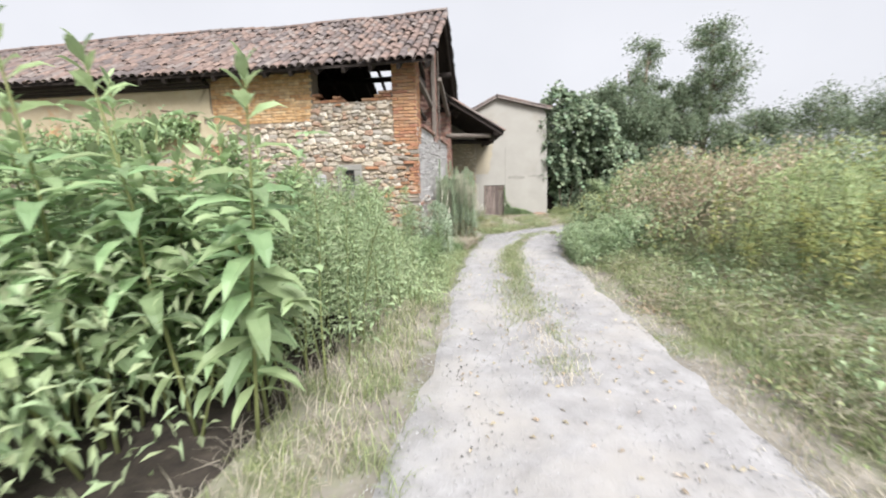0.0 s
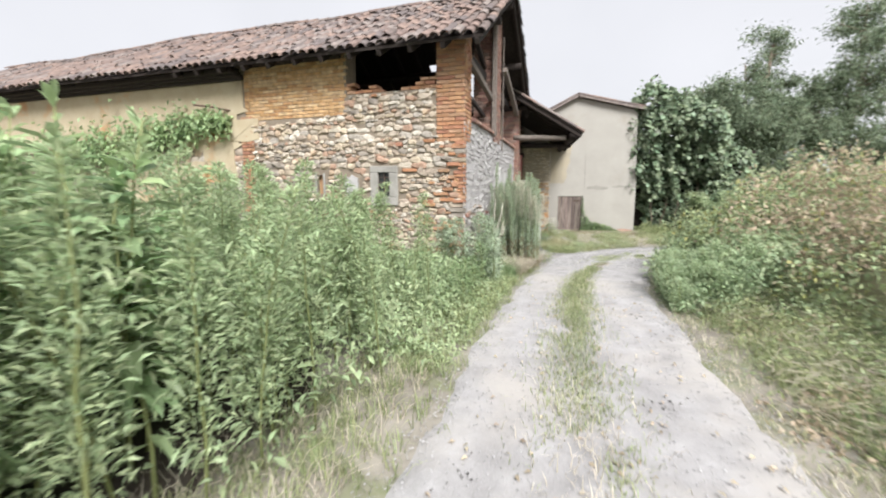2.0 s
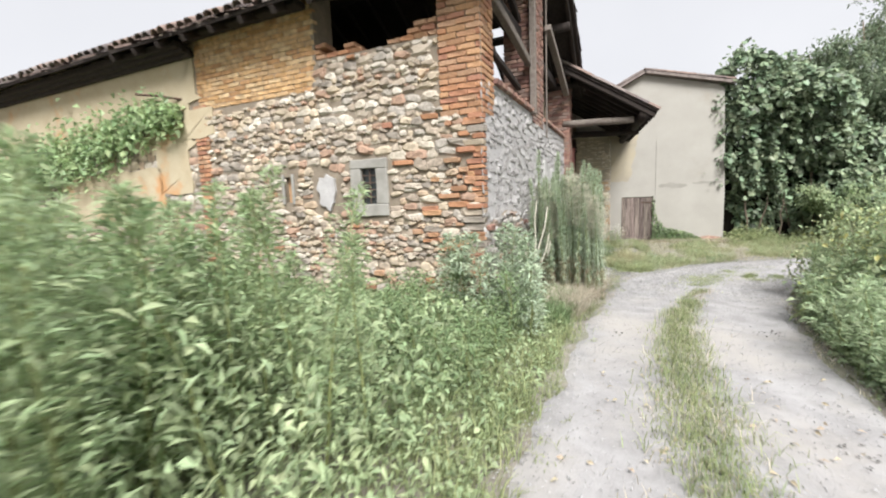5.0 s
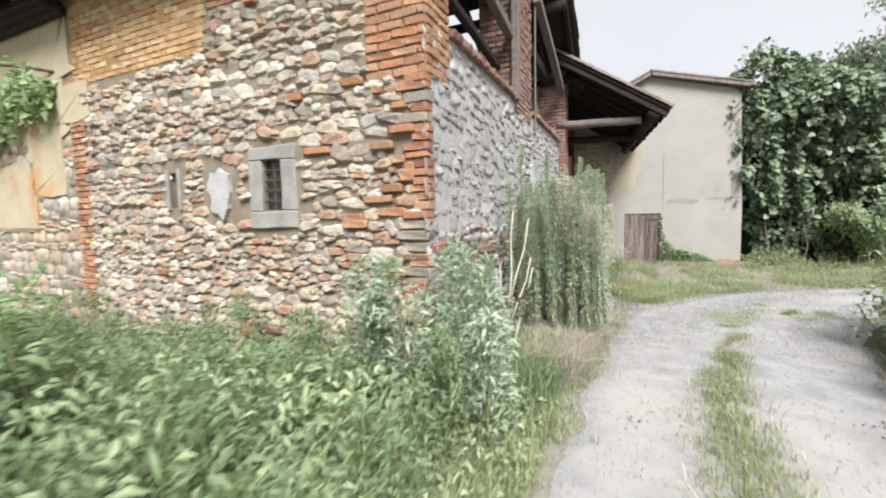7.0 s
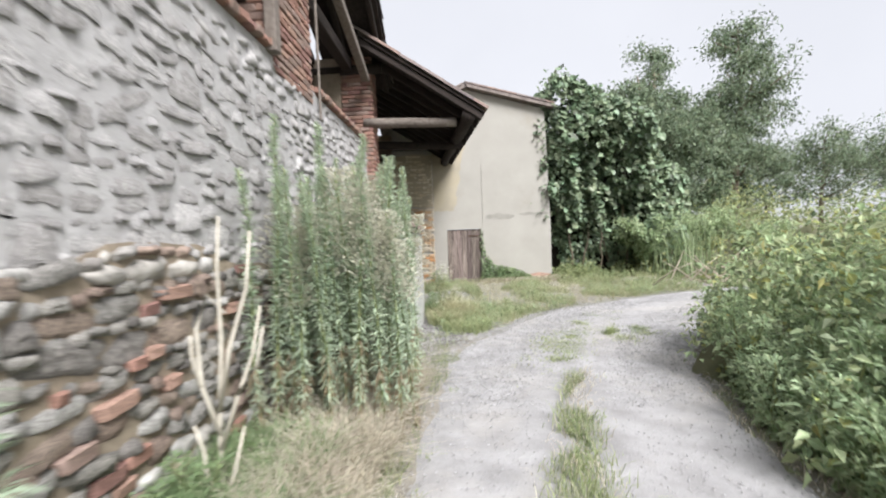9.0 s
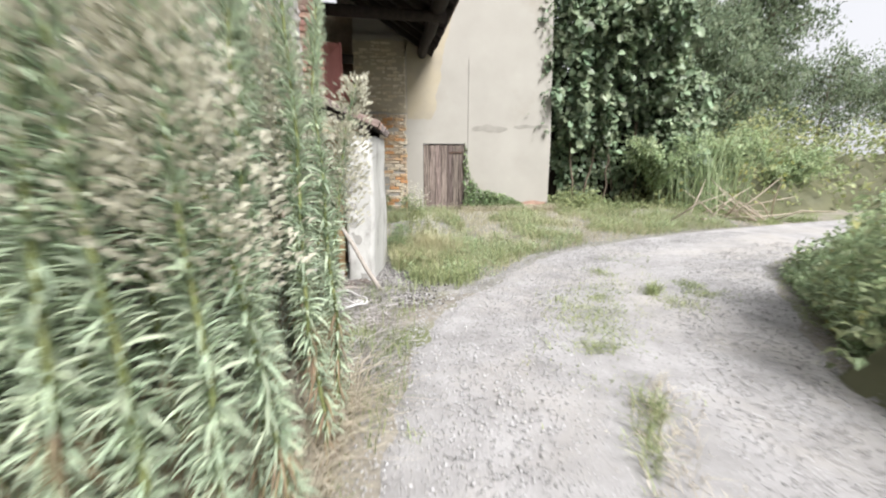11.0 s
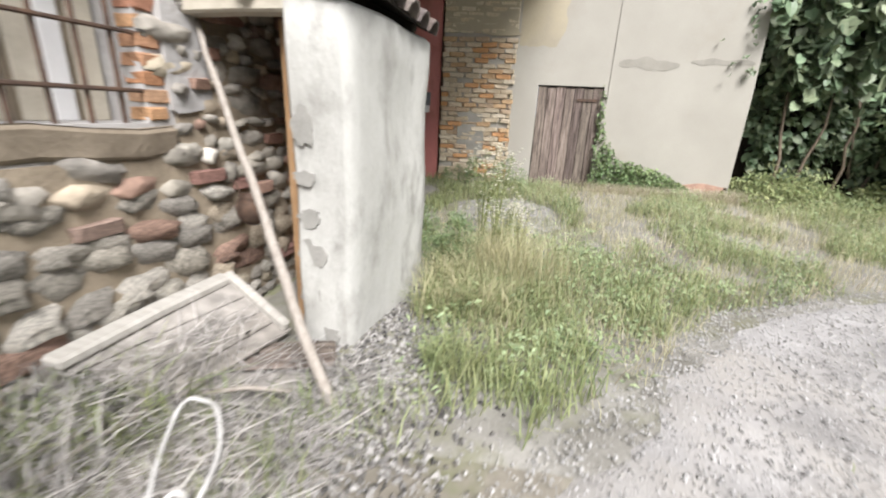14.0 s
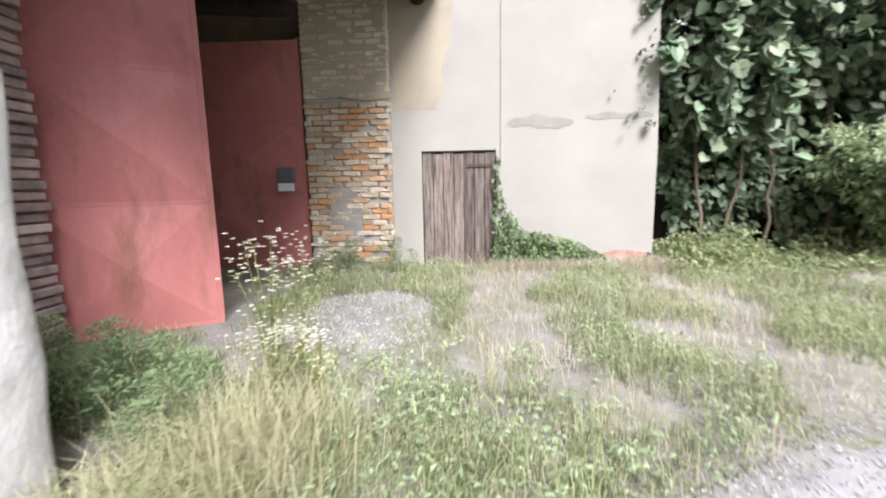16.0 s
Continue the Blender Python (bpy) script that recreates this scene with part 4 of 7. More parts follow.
beam("edge_rail", R_AT + Vector((0.0, 0.01, 0.012)), R_AT + R_ACROSS + Vector((0.0, 0.01, 0.012)), 0.05, 0.06, ramp, "rail", "pale grey edge rail")
part("bearer", bevel_box(0.3, 0.62, 15.55, 15.63, -0.62, -0.345, 0.01), M["timber"], ramp)
sill = thing("broken_boards", "dark rotten boards lying at the porch threshold", "planks")
for k, (p, q) in enumerate((((0.62, 15.42, -0.43), (1.06, 15.60, -0.455)), ((0.68, 15.56, -0.425), (1.02, 15.70, -0.45)), ((0.50, 15.24, -0.42), (0.98, 15.40, -0.455)))):
    beam("board", p, q, 0.11, 0.028, sill, "plank" if k == 2 else "door")
for x0, y0, x1, y1 in ((0.30, 14.55, 0.52, 15.0), (0.44, 14.5, 0.58, 15.1), (0.22, 14.3, 0.40, 14.7), (0.62, 15.18, 1.02, 15.24)):
    stick_ = part("dead_branch", tube(Soup(), [(x0, y0, float(ground_z(x0, y0)) + 0.05), ((x0 + x1) / 2 + 0.02, (y0 + y1) / 2, float(ground_z(x0, y0)) + 0.10), (x1, y1, float(ground_z(x1, y1)) + 0.09)], [0.012, 0.010, 0.006], 6), M["stick"], smooth=True)
    tagged(stick_, "bleached dead branch lying among dry stems", "branch")
pot = thing("old_pot", "round dark metal pot hanging in the porch doorway", "pot", Matrix.Translation((0.42, 15.99, 0.18)))
ps_ = Soup()
ring_ = [(0.0, -0.085), (0.045, -0.078), (0.075, -0.045), (0.085, 0.0), (0.075, 0.045), (0.06, 0.07), (0.066, 0.085), (0.055, 0.085), (0.05, 0.06)]
ps_.add([(r_ * math.cos(a), r_ * math.sin(a), z_) for r_, z_ in ring_ for a in np.linspace(0, 2 * math.pi, 13)[:-1]], [(12 * i + k, 12 * i + (k + 1) % 12, 12 * i + 12 + (k + 1) % 12, 12 * i + 12 + k) for i in range(8) for k in range(12)])
part("bowl", ps_, M["iron"], pot, smooth=True)
part("wire", tube(Soup(), [(-0.06, 0, 0.08), (-0.1, 0.02, 0.14), (-0.14, 0.04, 0.15)], 0.004, 5), M["iron"], pot)
pole_way = np.array([(0.21, 16.0, 1.13), (0.42, 15.83, 0.78), (0.68, 15.66, 0.34), (0.92, 15.46, -0.03), (1.19, 15.27, -0.5)])
pu = np.linspace(0, 1, 19)
pole_line = np.stack([np.interp(pu, np.linspace(0, 1, 5), pole_way[:, q]) for q in range(3)], 1)
pole_line[1:-1, 0] += [0.014 * noise.noise((0.5, u * 7, 1.0)) + 0.007 * noise.noise((0.5, u * 19, 4.0)) for u in pu[1:-1]]
pole_line[1:-1, 2] += [0.016 * noise.noise((2.5, u * 6, 1.0)) for u in pu[1:-1]]
pole = part("leaning_pole", tube(Soup(), pole_line, [0.014 + 0.012 * u + 0.004 * noise.noise((4.0, u * 12, 2.0)) for u in pu], 9), M["stick"], smooth=True)
tagged(pole, "crooked bare wooden pole leaning on the porch lintel", "pole")
cable_pts = [(0.30, 13.62), (0.37, 13.8), (0.44, 13.9), (0.59, 14.19), (0.63, 14.31), (0.69, 14.43), (0.82, 14.50), (0.98, 14.53), (1.05, 14.60), (1.05, 14.71), (0.96, 14.89), (0.85, 15.03), (0.75, 15.10), (0.68, 15.06), (0.74, 14.90), (0.87, 14.71), (0.97, 14.56), (1.02, 14.60), (1.01, 14.68), (0.96, 14.69), (0.95, 14.63), (1.0, 14.57), (0.90, 14.49), (0.78, 14.46), (0.66, 14.36), (0.55, 14.22)]
cable_line = np.array([(x, y, float(ground_z(x, y)) + 0.12 + 0.02 * math.sin(3 * i)) for i, (x, y) in enumerate(cable_pts)])
for _ in range(2):
    cable_line = np.stack([cable_line[:-1] * 0.75 + cable_line[1:] * 0.25, cable_line[:-1] * 0.25 + cable_line[1:] * 0.75], 1).reshape(-1, 3)
cable = part("cable", tube(Soup(), cable_line, 0.008, 6), M["wire"], smooth=True)
tagged(cable, "pale looped cable lying on dead stems", "cable")

# jamb of the gateway and its brick edge
jamb = thing("gate_jamb", "dark old brick jamb of the gateway", "jamb", Matrix.Translation((-0.11, 0, 0)))
part("core", box(Soup(), -1.1, -0.24, 17.75, 18.32, -0.8, 4.6), M["dark_mortar"], jamb)
for k in range(48):
    z_ = -0.55 + 0.078 * k
    o = 0.02 * math.sin(7.0 * k) - 0.03 * (k % 2)
    part("brick", bevel_box(-0.48, -0.22 + o, 17.73, 17.92 + 0.1 * (k % 2), z_, z_ + 0.062, 0.008), M["dark_brick"], jamb)
    part("brick", bevel_box(-0.42, -0.20 - o, 18.05 - 0.08 * (k % 2), 18.34, z_, z_ + 0.062, 0.008), M["dark_brick"], jamb)

# second farm building beyond the barn
far = thing("farm_building", "long tiled farm building beyond the barn", "building", BARN)
eave_, ridge_ = (-23.0, 6.55), (-28.3, 8.45)
part("roof", Soup().add([(eave_[0], -9, eave_[1] - 0.1), (eave_[0], 6, eave_[1] - 0.1), (ridge_[0], 6, ridge_[1] - 0.1), (ridge_[0], -9, ridge_[1] - 0.1), (eave_[0], -9, eave_[1]), (eave_[0], 6, eave_[1]), (ridge_[0], 6, ridge_[1]), (ridge_[0], -9, ridge_[1])], BOX), M["tile_i"], far, "weathered brown tile roof")
ft = Soup()
for i in range(44):
    for j in range(10):
        g = j / 10
        m = Matrix.Translation((eave_[0] + (ridge_[0] - eave_[0]) * g, -9 + 0.34 * i, eave_[1] + (ridge_[1] - eave_[1]) * g + 0.02)) @ Matrix.Rotation(math.pi / 2, 4, "Z") @ Matrix.Rotation(math.atan(0.36), 4, "X") @ Matrix.Diagonal((1.7, 1.5, 1.7, 1))
        ft.add(np.array([(m @ Vector(v))[:] for v in tile_v]), tile_f)
part("tiling", ft, M["tile_i"], far, kind="stuff")
part("wall", box(Soup(), -27.6, -27.2, -8.6, 5.8, -0.5, 8.0), M["dark_mortar"], far)
part("gable_wall", box(Soup(), -27.2, -23.6, 5.4, 5.8, -0.5, 6.6), M["ochre"], far)
part("eave_beam", box(Soup(), -23.7, -23.4, -8.6, 5.4, 6.05, 6.4), M["timber"], far)
for k in range(5):
    part("post", box(Soup(), -23.75, -23.35, -8.6 + 3.4 * k, -8.2 + 3.4 * k, -0.5, 6.04), M["ochre"], far)

# ---------------------------------------------------------------- plants: builders
UP = np.array([0, 0, 1.0])


def long_leaves(s, at, way, length, width, droop, rng):
    """Lance-shaped leaves with a bent midrib, six faces each."""
    at, way = np.asarray(at, float), unit(np.asarray(way, float))
    k = len(at)
    L, W, D = (np.broadcast_to(v, k)[:, None] for v in (length, width, droop))
    side = unit(np.cross(way, UP + 0.25 * rng.normal(size=(k, 3))))
    nor = np.cross(side, way)
    c1 = at + way * L * 0.38 - UP * D * L * 0.10
    c2 = at + way * L * 0.74 - UP * D * L * 0.42
    tip = at + way * L * 0.97 - UP * D * L * 0.85
    e = nor * W * 0.16
    v = np.stack([at, c1 - side * W / 2 + e, c1, c1 + side * W / 2 + e, c2 - side * W * 0.33 + e, c2, c2 + side * W * 0.33 + e, tip], 1)
    return s.many(v, [(0, 2, 1), (0, 3, 2), (1, 2, 4), (2, 5, 4), (2, 3, 5), (3, 6, 5), (4, 5, 7), (5, 6, 7)])


def round_leaves(s, at, way, size, rng):
    """Broad heart-shaped leaves, gently cupped, eight faces each."""
    at, way = np.asarray(at, float), unit(np.asarray(way, float))
    k = len(at)
    L = np.broadcast_to(size, k)[:, None]
    side = unit(np.cross(way, rng.normal(size=(k, 3)) * 0.5 + [0, -0.8, 0.8]))
    nor = np.cross(side, way)
    mid = at + way * L * 0.5
    rim = [(0.0, 0.0), (-0.12, 0.36), (0.30, 0.50), (0.68, 0.34), (1.0, 0.0), (0.68, -0.34), (0.30, -0.50), (-0.12, -0.36)]
    v = np.stack([mid] + [at + way * L * a + side * L * b + nor * L * (0.16 * abs(b)) - UP * L * 0.10 * max(a, 0) for a, b in rim], 1)
    return s.many(v, [(0, 1 + i, 1 + (i + 1) % 8) for i in range(8)])


def stem_line(h, bend, rng, k=7):
    d = rng.normal(size=2) * bend
    t = np.linspace(0, 1, k)
    return np.stack([d[0] * t ** 2 * h + 0.01 * rng.normal(size=k), d[1] * t ** 2 * h + 0.01 * rng.normal(size=k), t * h], 1)


def along(line, t):
    u = np.linspace(0, 1, len(line))
    return np.stack([np.interp(t, u, line[:, i]) for i in range(3)], 1)


def broad_weed(seed, h, name="tall_weed", label="tall weed with broad drooping lance-shaped leaves", mat="broad", size=1.12):
    """A tall herb with large alternate leaves and a leafy top."""
    r = np.random.default_rng(seed)
    e = thing(name, label, "weed", group="tall broad-leaved weeds")
    line = stem_line(h, 0.10, r)
    part("stem", tube(Soup(), line, list(np.linspace(0.014, 0.004, 7)), 5), M["stem"], e, smooth=True)
    s = Soup()
    k = int(30 * h)
    t = np.sort(r.uniform(0.18, 1.0, k))
    ang = np.arange(k) * 2.4 + r.normal(size=k) * 0.4
    rise_ = np.interp(t, [0.2, 0.8, 1.0], [-0.1, 0.35, 1.6])
    way = np.stack([np.cos(ang), np.sin(ang), rise_], 1)
    ln = np.interp(t, [0.15, 0.5, 0.85, 1], [0.16, 0.25, 0.18, 0.09]) * r.uniform(0.8, 1.2, k) * size
    long_leaves(s, along(line, t), way, ln, ln * 0.33, np.interp(t, [0, 0.9, 1], [0.75, 0.45, 0.1]), r)
    for b in range(5):
        t0 = r.uniform(0.3, 0.75)
        a = r.uniform(0, 6.28)
        p0 = along(line, np.array([t0]))[0]
        p1 = p0 + np.array([math.cos(a), math.sin(a), 0.8]) * 0.3 * h / 1.6
        tt = r.uniform(0.3, 1, 7)[:, None]
        an = r.uniform(0, 6.28, 7)
        long_leaves(s, p0 + (p1 - p0) * tt, np.stack([np.cos(an), np.sin(an), 0.3 + 0 * an], 1), r.uniform(0.09, 0.17, 7), 0.05, 0.4, r)
    part("foliage", s, M[mat], e, "lance-shaped leaves")
    return e


def feather_weed(seed, h, mat="feather", dense=150, leaf=0.065, name="mugwort", label="feathery grey-green weed with fine narrow leaves", plume=True, category="weed", group="feathery weeds"):
    """An upright bushy herb with fine leaves on side shoots."""
    r = np.random.default_rng(seed)
    e = thing(name, label, category, group=group)
    line = stem_line(h, 0.08, r)
    part("stem", tube(Soup(), line, list(np.linspace(0.010, 0.003, 7)), 5), M["stem"], e, smooth=True)
    s = Soup()
    k = int(dense * h)
    t = r.uniform(0.12, 1.0, k) ** 0.85
    ang = r.uniform(0, 6.28, k)
    reach = np.interp(t, [0.1, 0.5, 0.85, 1], [0.10, 0.17, 0.10, 0.015]) * r.uniform(0, 1, k) ** 0.7
    at = along(line, t) + np.stack([np.cos(ang) * reach, np.sin(ang) * reach, reach * 0.9], 1)
    way = np.stack([np.cos(ang), np.sin(ang), r.uniform(0.1, 1.3, k)], 1) + 0.4 * r.normal(size=(k, 3))
    leaves(s, at, way, leaf * r.uniform(0.6, 1.3, k), leaf * 0.24, fold=0.15, droop=0.25, rng=r)
    part("foliage", s, M[mat], e)
    return e


def horse_weed(seed, h, seedy=False):
    """A tall narrow-leaved annual; some carry a pale seed plume."""
    r = np.random.default_rng(seed)
    lab = "tall horseweed with a pale fluffy seed plume" if seedy else "tall upright horseweed thick with narrow leaves"
    e = thing("horseweed", lab, "weed", group="horseweed by the wall")
    line = stem_line(h, 0.05, r)
    part("stem", tube(Soup(), line, list(np.linspace(0.012, 0.004, 7)), 5), M["stem"], e, smooth=True)
    s = Soup()
    k = int(520 * h)
    t = r.uniform(0.14, 0.97, k)
    ang = r.uniform(0, 6.28, k)
    ln = np.interp(t, [0.1, 0.5, 1], [0.085, 0.10, 0.06]) * r.uniform(0.7, 1.2, k)
    long_leaves(s, along(line, t), np.stack([np.cos(ang), np.sin(ang), 0.75 + 0.5 * r.normal(size=k)], 1), ln, ln * 0.11, np.interp(t, [0.1, 0.6, 1], [0.7, 0.35, 0.1]), r)
    part("foliage", s, M["horse"], e)
    p = Soup()
    k2 = 800 if seedy else 90
    t = r.uniform(0.60 if seedy else 0.86, 1.0, k2)
    ang = r.uniform(0, 6.28, k2)
    rad = (0.19 if seedy else 0.05) * r.uniform(0.2, 1, k2) * np.interp(t, [0.7, 1], [1, 0.3])
    at = along(line, t) + np.stack([np.cos(ang) * rad, np.sin(ang) * rad, rad * 0.6], 1)
    leaves(p, at, np.stack([np.cos(ang), np.sin(ang), 1 + 0 * ang], 1), 0.035, 0.016, rng=r)
    part("seed_head" if seedy else "flower_spike", p, M["plume" if seedy else "horse"], e, kind="stuff")
    d = Soup()
    k3 = 110
    t = r.uniform(0.02, 0.36, k3)
    ang = r.uniform(0, 6.28, k3)
    long_leaves(d, along(line, t), np.stack([np.cos(ang), np.sin(ang), -0.4 + 0 * ang], 1), 0.085, 0.009, 0.9, r)
    part("dead_leaves", d, M["dead_leaf"], e)
    return e


def fleabane(seed, h):
    """A sprawling daisy-like weed with many small white flowers."""
    r = np.random.default_rng(seed)
    e = thing("fleabane", "pale green weed covered in small white daisy flowers", "weed", group="white-flowered weeds")
    st, lf, fl = Soup(), Soup(), Soup()
    for b in range(9):
        a = r.uniform(0, 6.28)
        line = np.array([[0, 0, 0], [math.cos(a) * 0.07 * h, math.sin(a) * 0.07 * h, 0.5 * h], [math.cos(a) * r.uniform(0.1, 0.3) * h, math.sin(a) * r.uniform(0.1, 0.3) * h, h * r.uniform(0.75, 1.05)]])
        tube(st, line, [0.006, 0.004, 0.002], 4)
        t = r.uniform(0.05, 0.95, 26)
        an = r.uniform(0, 6.28, 26)
        leaves(lf, along(line, t), np.stack([np.cos(an), np.sin(an), 0.5 + 0 * an], 1), 0.07, 0.014, rng=r)
        for q in range(9):
            c = line[2] + r.normal(size=3) * [0.05, 0.05, 0.05]
            an = np.arange(6) * 1.05
            leaves(fl, np.tile(c, (6, 1)), np.stack([np.cos(an), np.sin(an), 0.25 + 0 * an], 1), 0.019, 0.014, droop=0.05, rng=r)
    part("stem", st, M["stem"], e, kind="stuff")
    part("foliage", lf, M["yellow_leaf"] if seed % 2 else M["grass"], e)
    part("flower_mass", fl, M["flower"], e, "small white flowers", kind="stuff")
    return e


def plant_out(makers, spots, rng, tilt=0.06, scale=(0.85, 1.15)):
    """Places the made plants in turn at the spots, copying them; the first uses stand themselves."""
    used = set()
    for n, (x, y) in enumerate(spots):
        k = int(rng.integers(len(makers)))
        z = float(ground_z(x, y)) - 0.02
        sc = rng.uniform(*scale)
        m = Matrix.Translation((x, y, z)) @ Matrix.Rotation(rng.uniform(0, 6.28), 4, "Z") @ Matrix.Rotation(rng.normal() * tilt, 4, "X") @ Matrix.Scale(sc, 4)
        if k not in used:
            used.add(k)
            makers[k].matrix_basis = m
            makers[k].scale = (sc, sc, sc)
        else:
            ob = copy_thing(makers[k], m)
            ob.matrix_basis = m
    for k, e in enumerate(makers):
        if k not in used:
            for o in list(e.children_recursive) + [e]:
                bpy.data.objects.remove(o)


def spots(k, x0, x1, y0, y1, rng, keep=lambda x, y: True, gap=0.0):
    out = []
    for _ in range(k * 30):
        x, y = float(rng.uniform(x0, x1)), float(rng.uniform(y0, y1))
        if keep(x, y) and (gap == 0 or all((x - a) ** 2 + (y - b) ** 2 > gap * gap for a, b in out)):
            out.append((x, y))
            if len(out) == k:
                break
    return out


def left_of_road(x, y):
    return np.interp(y, LY, LX) - x


def right_of_road(x, y):
    return x - np.interp(y, RY, RX)


def in_front_of_barn(x, y):
    """How far a place lies in front of the barn's long wall."""
    return -((Vector((x, y, 0)) - CORNER).dot(Vector((math.sin(-BARN_TURN), math.cos(-BARN_TURN), 0))))


rw = np.random.default_rng(33)
# tall broad-leaved weeds: by the start of the lane and again half-way
makers = [broad_weed(k, h, size=1.22) for k, h in enumerate((2.0, 1.85, 1.7, 1.9, 1.6))]
near_spots = spots(62, -4.4, -0.9, 1.6, 3.9, rw, lambda x, y: left_of_road(x, y) > 0.75 and x < -1.0 - 0.75 * max(0, 2.9 - y), 0.2)
near_spots += [(-1.22, 2.55), (-1.3, 2.85), (-1.62, 2.5), (-1.9, 2.4), (-2.2, 2.2), (-1.5, 2.75)]
mid_spots = spots(46, -5.0, -1.25, 5.9, 8.2, rw, lambda x, y: left_of_road(x, y) > 1.1, 0.22)
plant_out(makers, near_spots, rw, 0.10)
for at_, lean_, sc_ in (((-1.16, 2.3), (0.14, -0.17, 0.97), 1.0), ((-1.55, 2.35), (-0.05, -0.12, 0.98), 1.02), ((-2.0, 2.2), (0.02, -0.1, 0.99), 1.05)):
    copy_thing(makers[0], Matrix.Translation((at_[0], at_[1], float(ground_z(*at_)) - 0.02)) @ Vector((0, 0, 1)).rotation_difference(Vector(lean_)).to_matrix().to_4x4() @ Matrix.Scale(sc_, 4))
makers = [broad_weed(k + 10, h) for k, h in enumerate((1.3, 1.15, 1.4, 1.2))]
plant_out(makers, mid_spots + spots(30, -7.5, -3.0, 3.5, 8.8, rw, gap=0.3), rw, 0.12)
# feathery weeds along the lane
makers = [feather_weed(k, h, dense=460) for k, h in enumerate((1.5, 1.65, 1.35, 1.75, 1.2))]
ws = [(-2.25, 1.75), (-2.4, 1.95), (-2.1, 1.6), (-2.55, 1.7), (-2.3, 1.5)] + spots(135, -3.6, -0.35, 3.0, 6.9, rw, lambda x, y: 0.55 < left_of_road(x, y), 0.15)
plant_out(makers, ws, rw, 0.1)
makers = [feather_weed(k + 20, h, mat="lush", dense=300, leaf=0.075, name="weed_clump", label="low green weed clump in front of the barn") for k, h in enumerate((0.6, 0.75, 0.5))]
plant_out(makers, spots(95, -5.0, -0.1, 7.6, 9.9, rw, lambda x, y: left_of_road(x, y) > 0.4 and in_front_of_barn(x, y) > 0.12, 0.18), rw, 0.12)
makers = [feather_weed(k + 30, h, mat="horse", dense=330, leaf=0.1) for k, h in enumerate((1.25, 1.05, 1.4))]
plant_out(makers, spots(13, -0.9, 0.15, 9.2, 9.75, rw, lambda x, y: left_of_road(x, y) > 0.3 and in_front_of_barn(x, y) > 0.1, 0.18) + [(-0.1, 9.9), (0.0, 9.75)], rw, 0.1, (0.7, 1.0))
# horseweed against the grey wall
makers = [horse_weed(k, h, k in (1, 3)) for k, h in enumerate((2.1, 1.85, 2.3, 1.6, 2.0))]
plant_out(makers, spots(50, -0.15, 1.15, 11.75, 13.7, rw, lambda x, y: left_of_road(x, y) > 0.03 and x > 0.117 * (y - 10) - 0.36 and x < 1.22 - 0.62 * (y - 12.6), 0.12) + [(0.74, 13.2), (0.82, 13.32), (0.9, 13.15), (0.86, 13.42)], rw, 0.04, (0.9, 1.12))
# white-flowered weeds and dark weeds in the yard
makers = [fleabane(k, h) for k, h in enumerate((0.95, 0.8, 1.0, 0.7))]
plant_out(makers, [(1.72, 17.5), (1.86, 17.3), (1.62, 17.75), (1.98, 17.55), (1.75, 17.9)], rw, 0.1, (0.6, 0.95))
makers = [feather_weed(k + 40, h, mat="lush", dense=420, leaf=0.07, name="nettle_clump", label="dark green nettle clump at the wall foot", group="nettles") for k, h in enumerate((0.45, 0.6, 0.35))]
plant_out(makers, spots(34, 0.1, 1.15, 17.15, 18.0, rw, gap=0.13) + spots(12, 1.2, 1.6, 16.95, 17.5, rw, gap=0.12) + spots(14, 0.75, 2.1, 20.75, 21.1, rw, gap=0.12) + spots(12, -0.3, 0.1, 10.3, 11.6, rw, lambda x, y: x > -0.45 + 0.117 * (y - 10), 0.1), rw, 0.1, (0.5, 0.8))
# yellowish weeds on the bank
makers = [broad_weed(k + 60, h, "bank_weed", "pale yellow-green tall weed on the bank", "yellow_leaf", 0.62) for k, h in enumerate((1.3, 1.5, 1.1))]
for e in makers:
    e["group"] = "bank weeds"
plant_out(makers, spots(26, 3.9, 6.6, 4.0, 6.6, rw, gap=0.3), rw, 0.12, (0.6, 0.95))

makers = [feather_weed(k + 70, h, mat="bank_leaf", dense=280, leaf=0.095, name="bank_weed", label="tall bushy green weed on the bank", group="bushy bank weeds") for k, h in enumerate((1.4, 1.2, 1.6))]
plant_out(makers, spots(48, 4.0, 8.6, 3.3, 6.2, rw, lambda x, y: right_of_road(x, y) > 1.6, 0.26), rw, 0.12, (0.8, 1.15))
makers = [feather_weed(k + 80, h, mat="nettle", dense=520, leaf=0.07, name="nettle_clump", label="blue-green nettle clump at the foot of the bank", group="nettles on the bank") for k, h in enumerate((0.5, 0.65, 0.4))]
plant_out(makers, spots(130, 2.5, 6.5, 8.0, 14.0, rw, lambda x, y: 0.12 < right_of_road(x, y) < 1.0, 0.15), rw, 0.15, (0.75, 1.35))

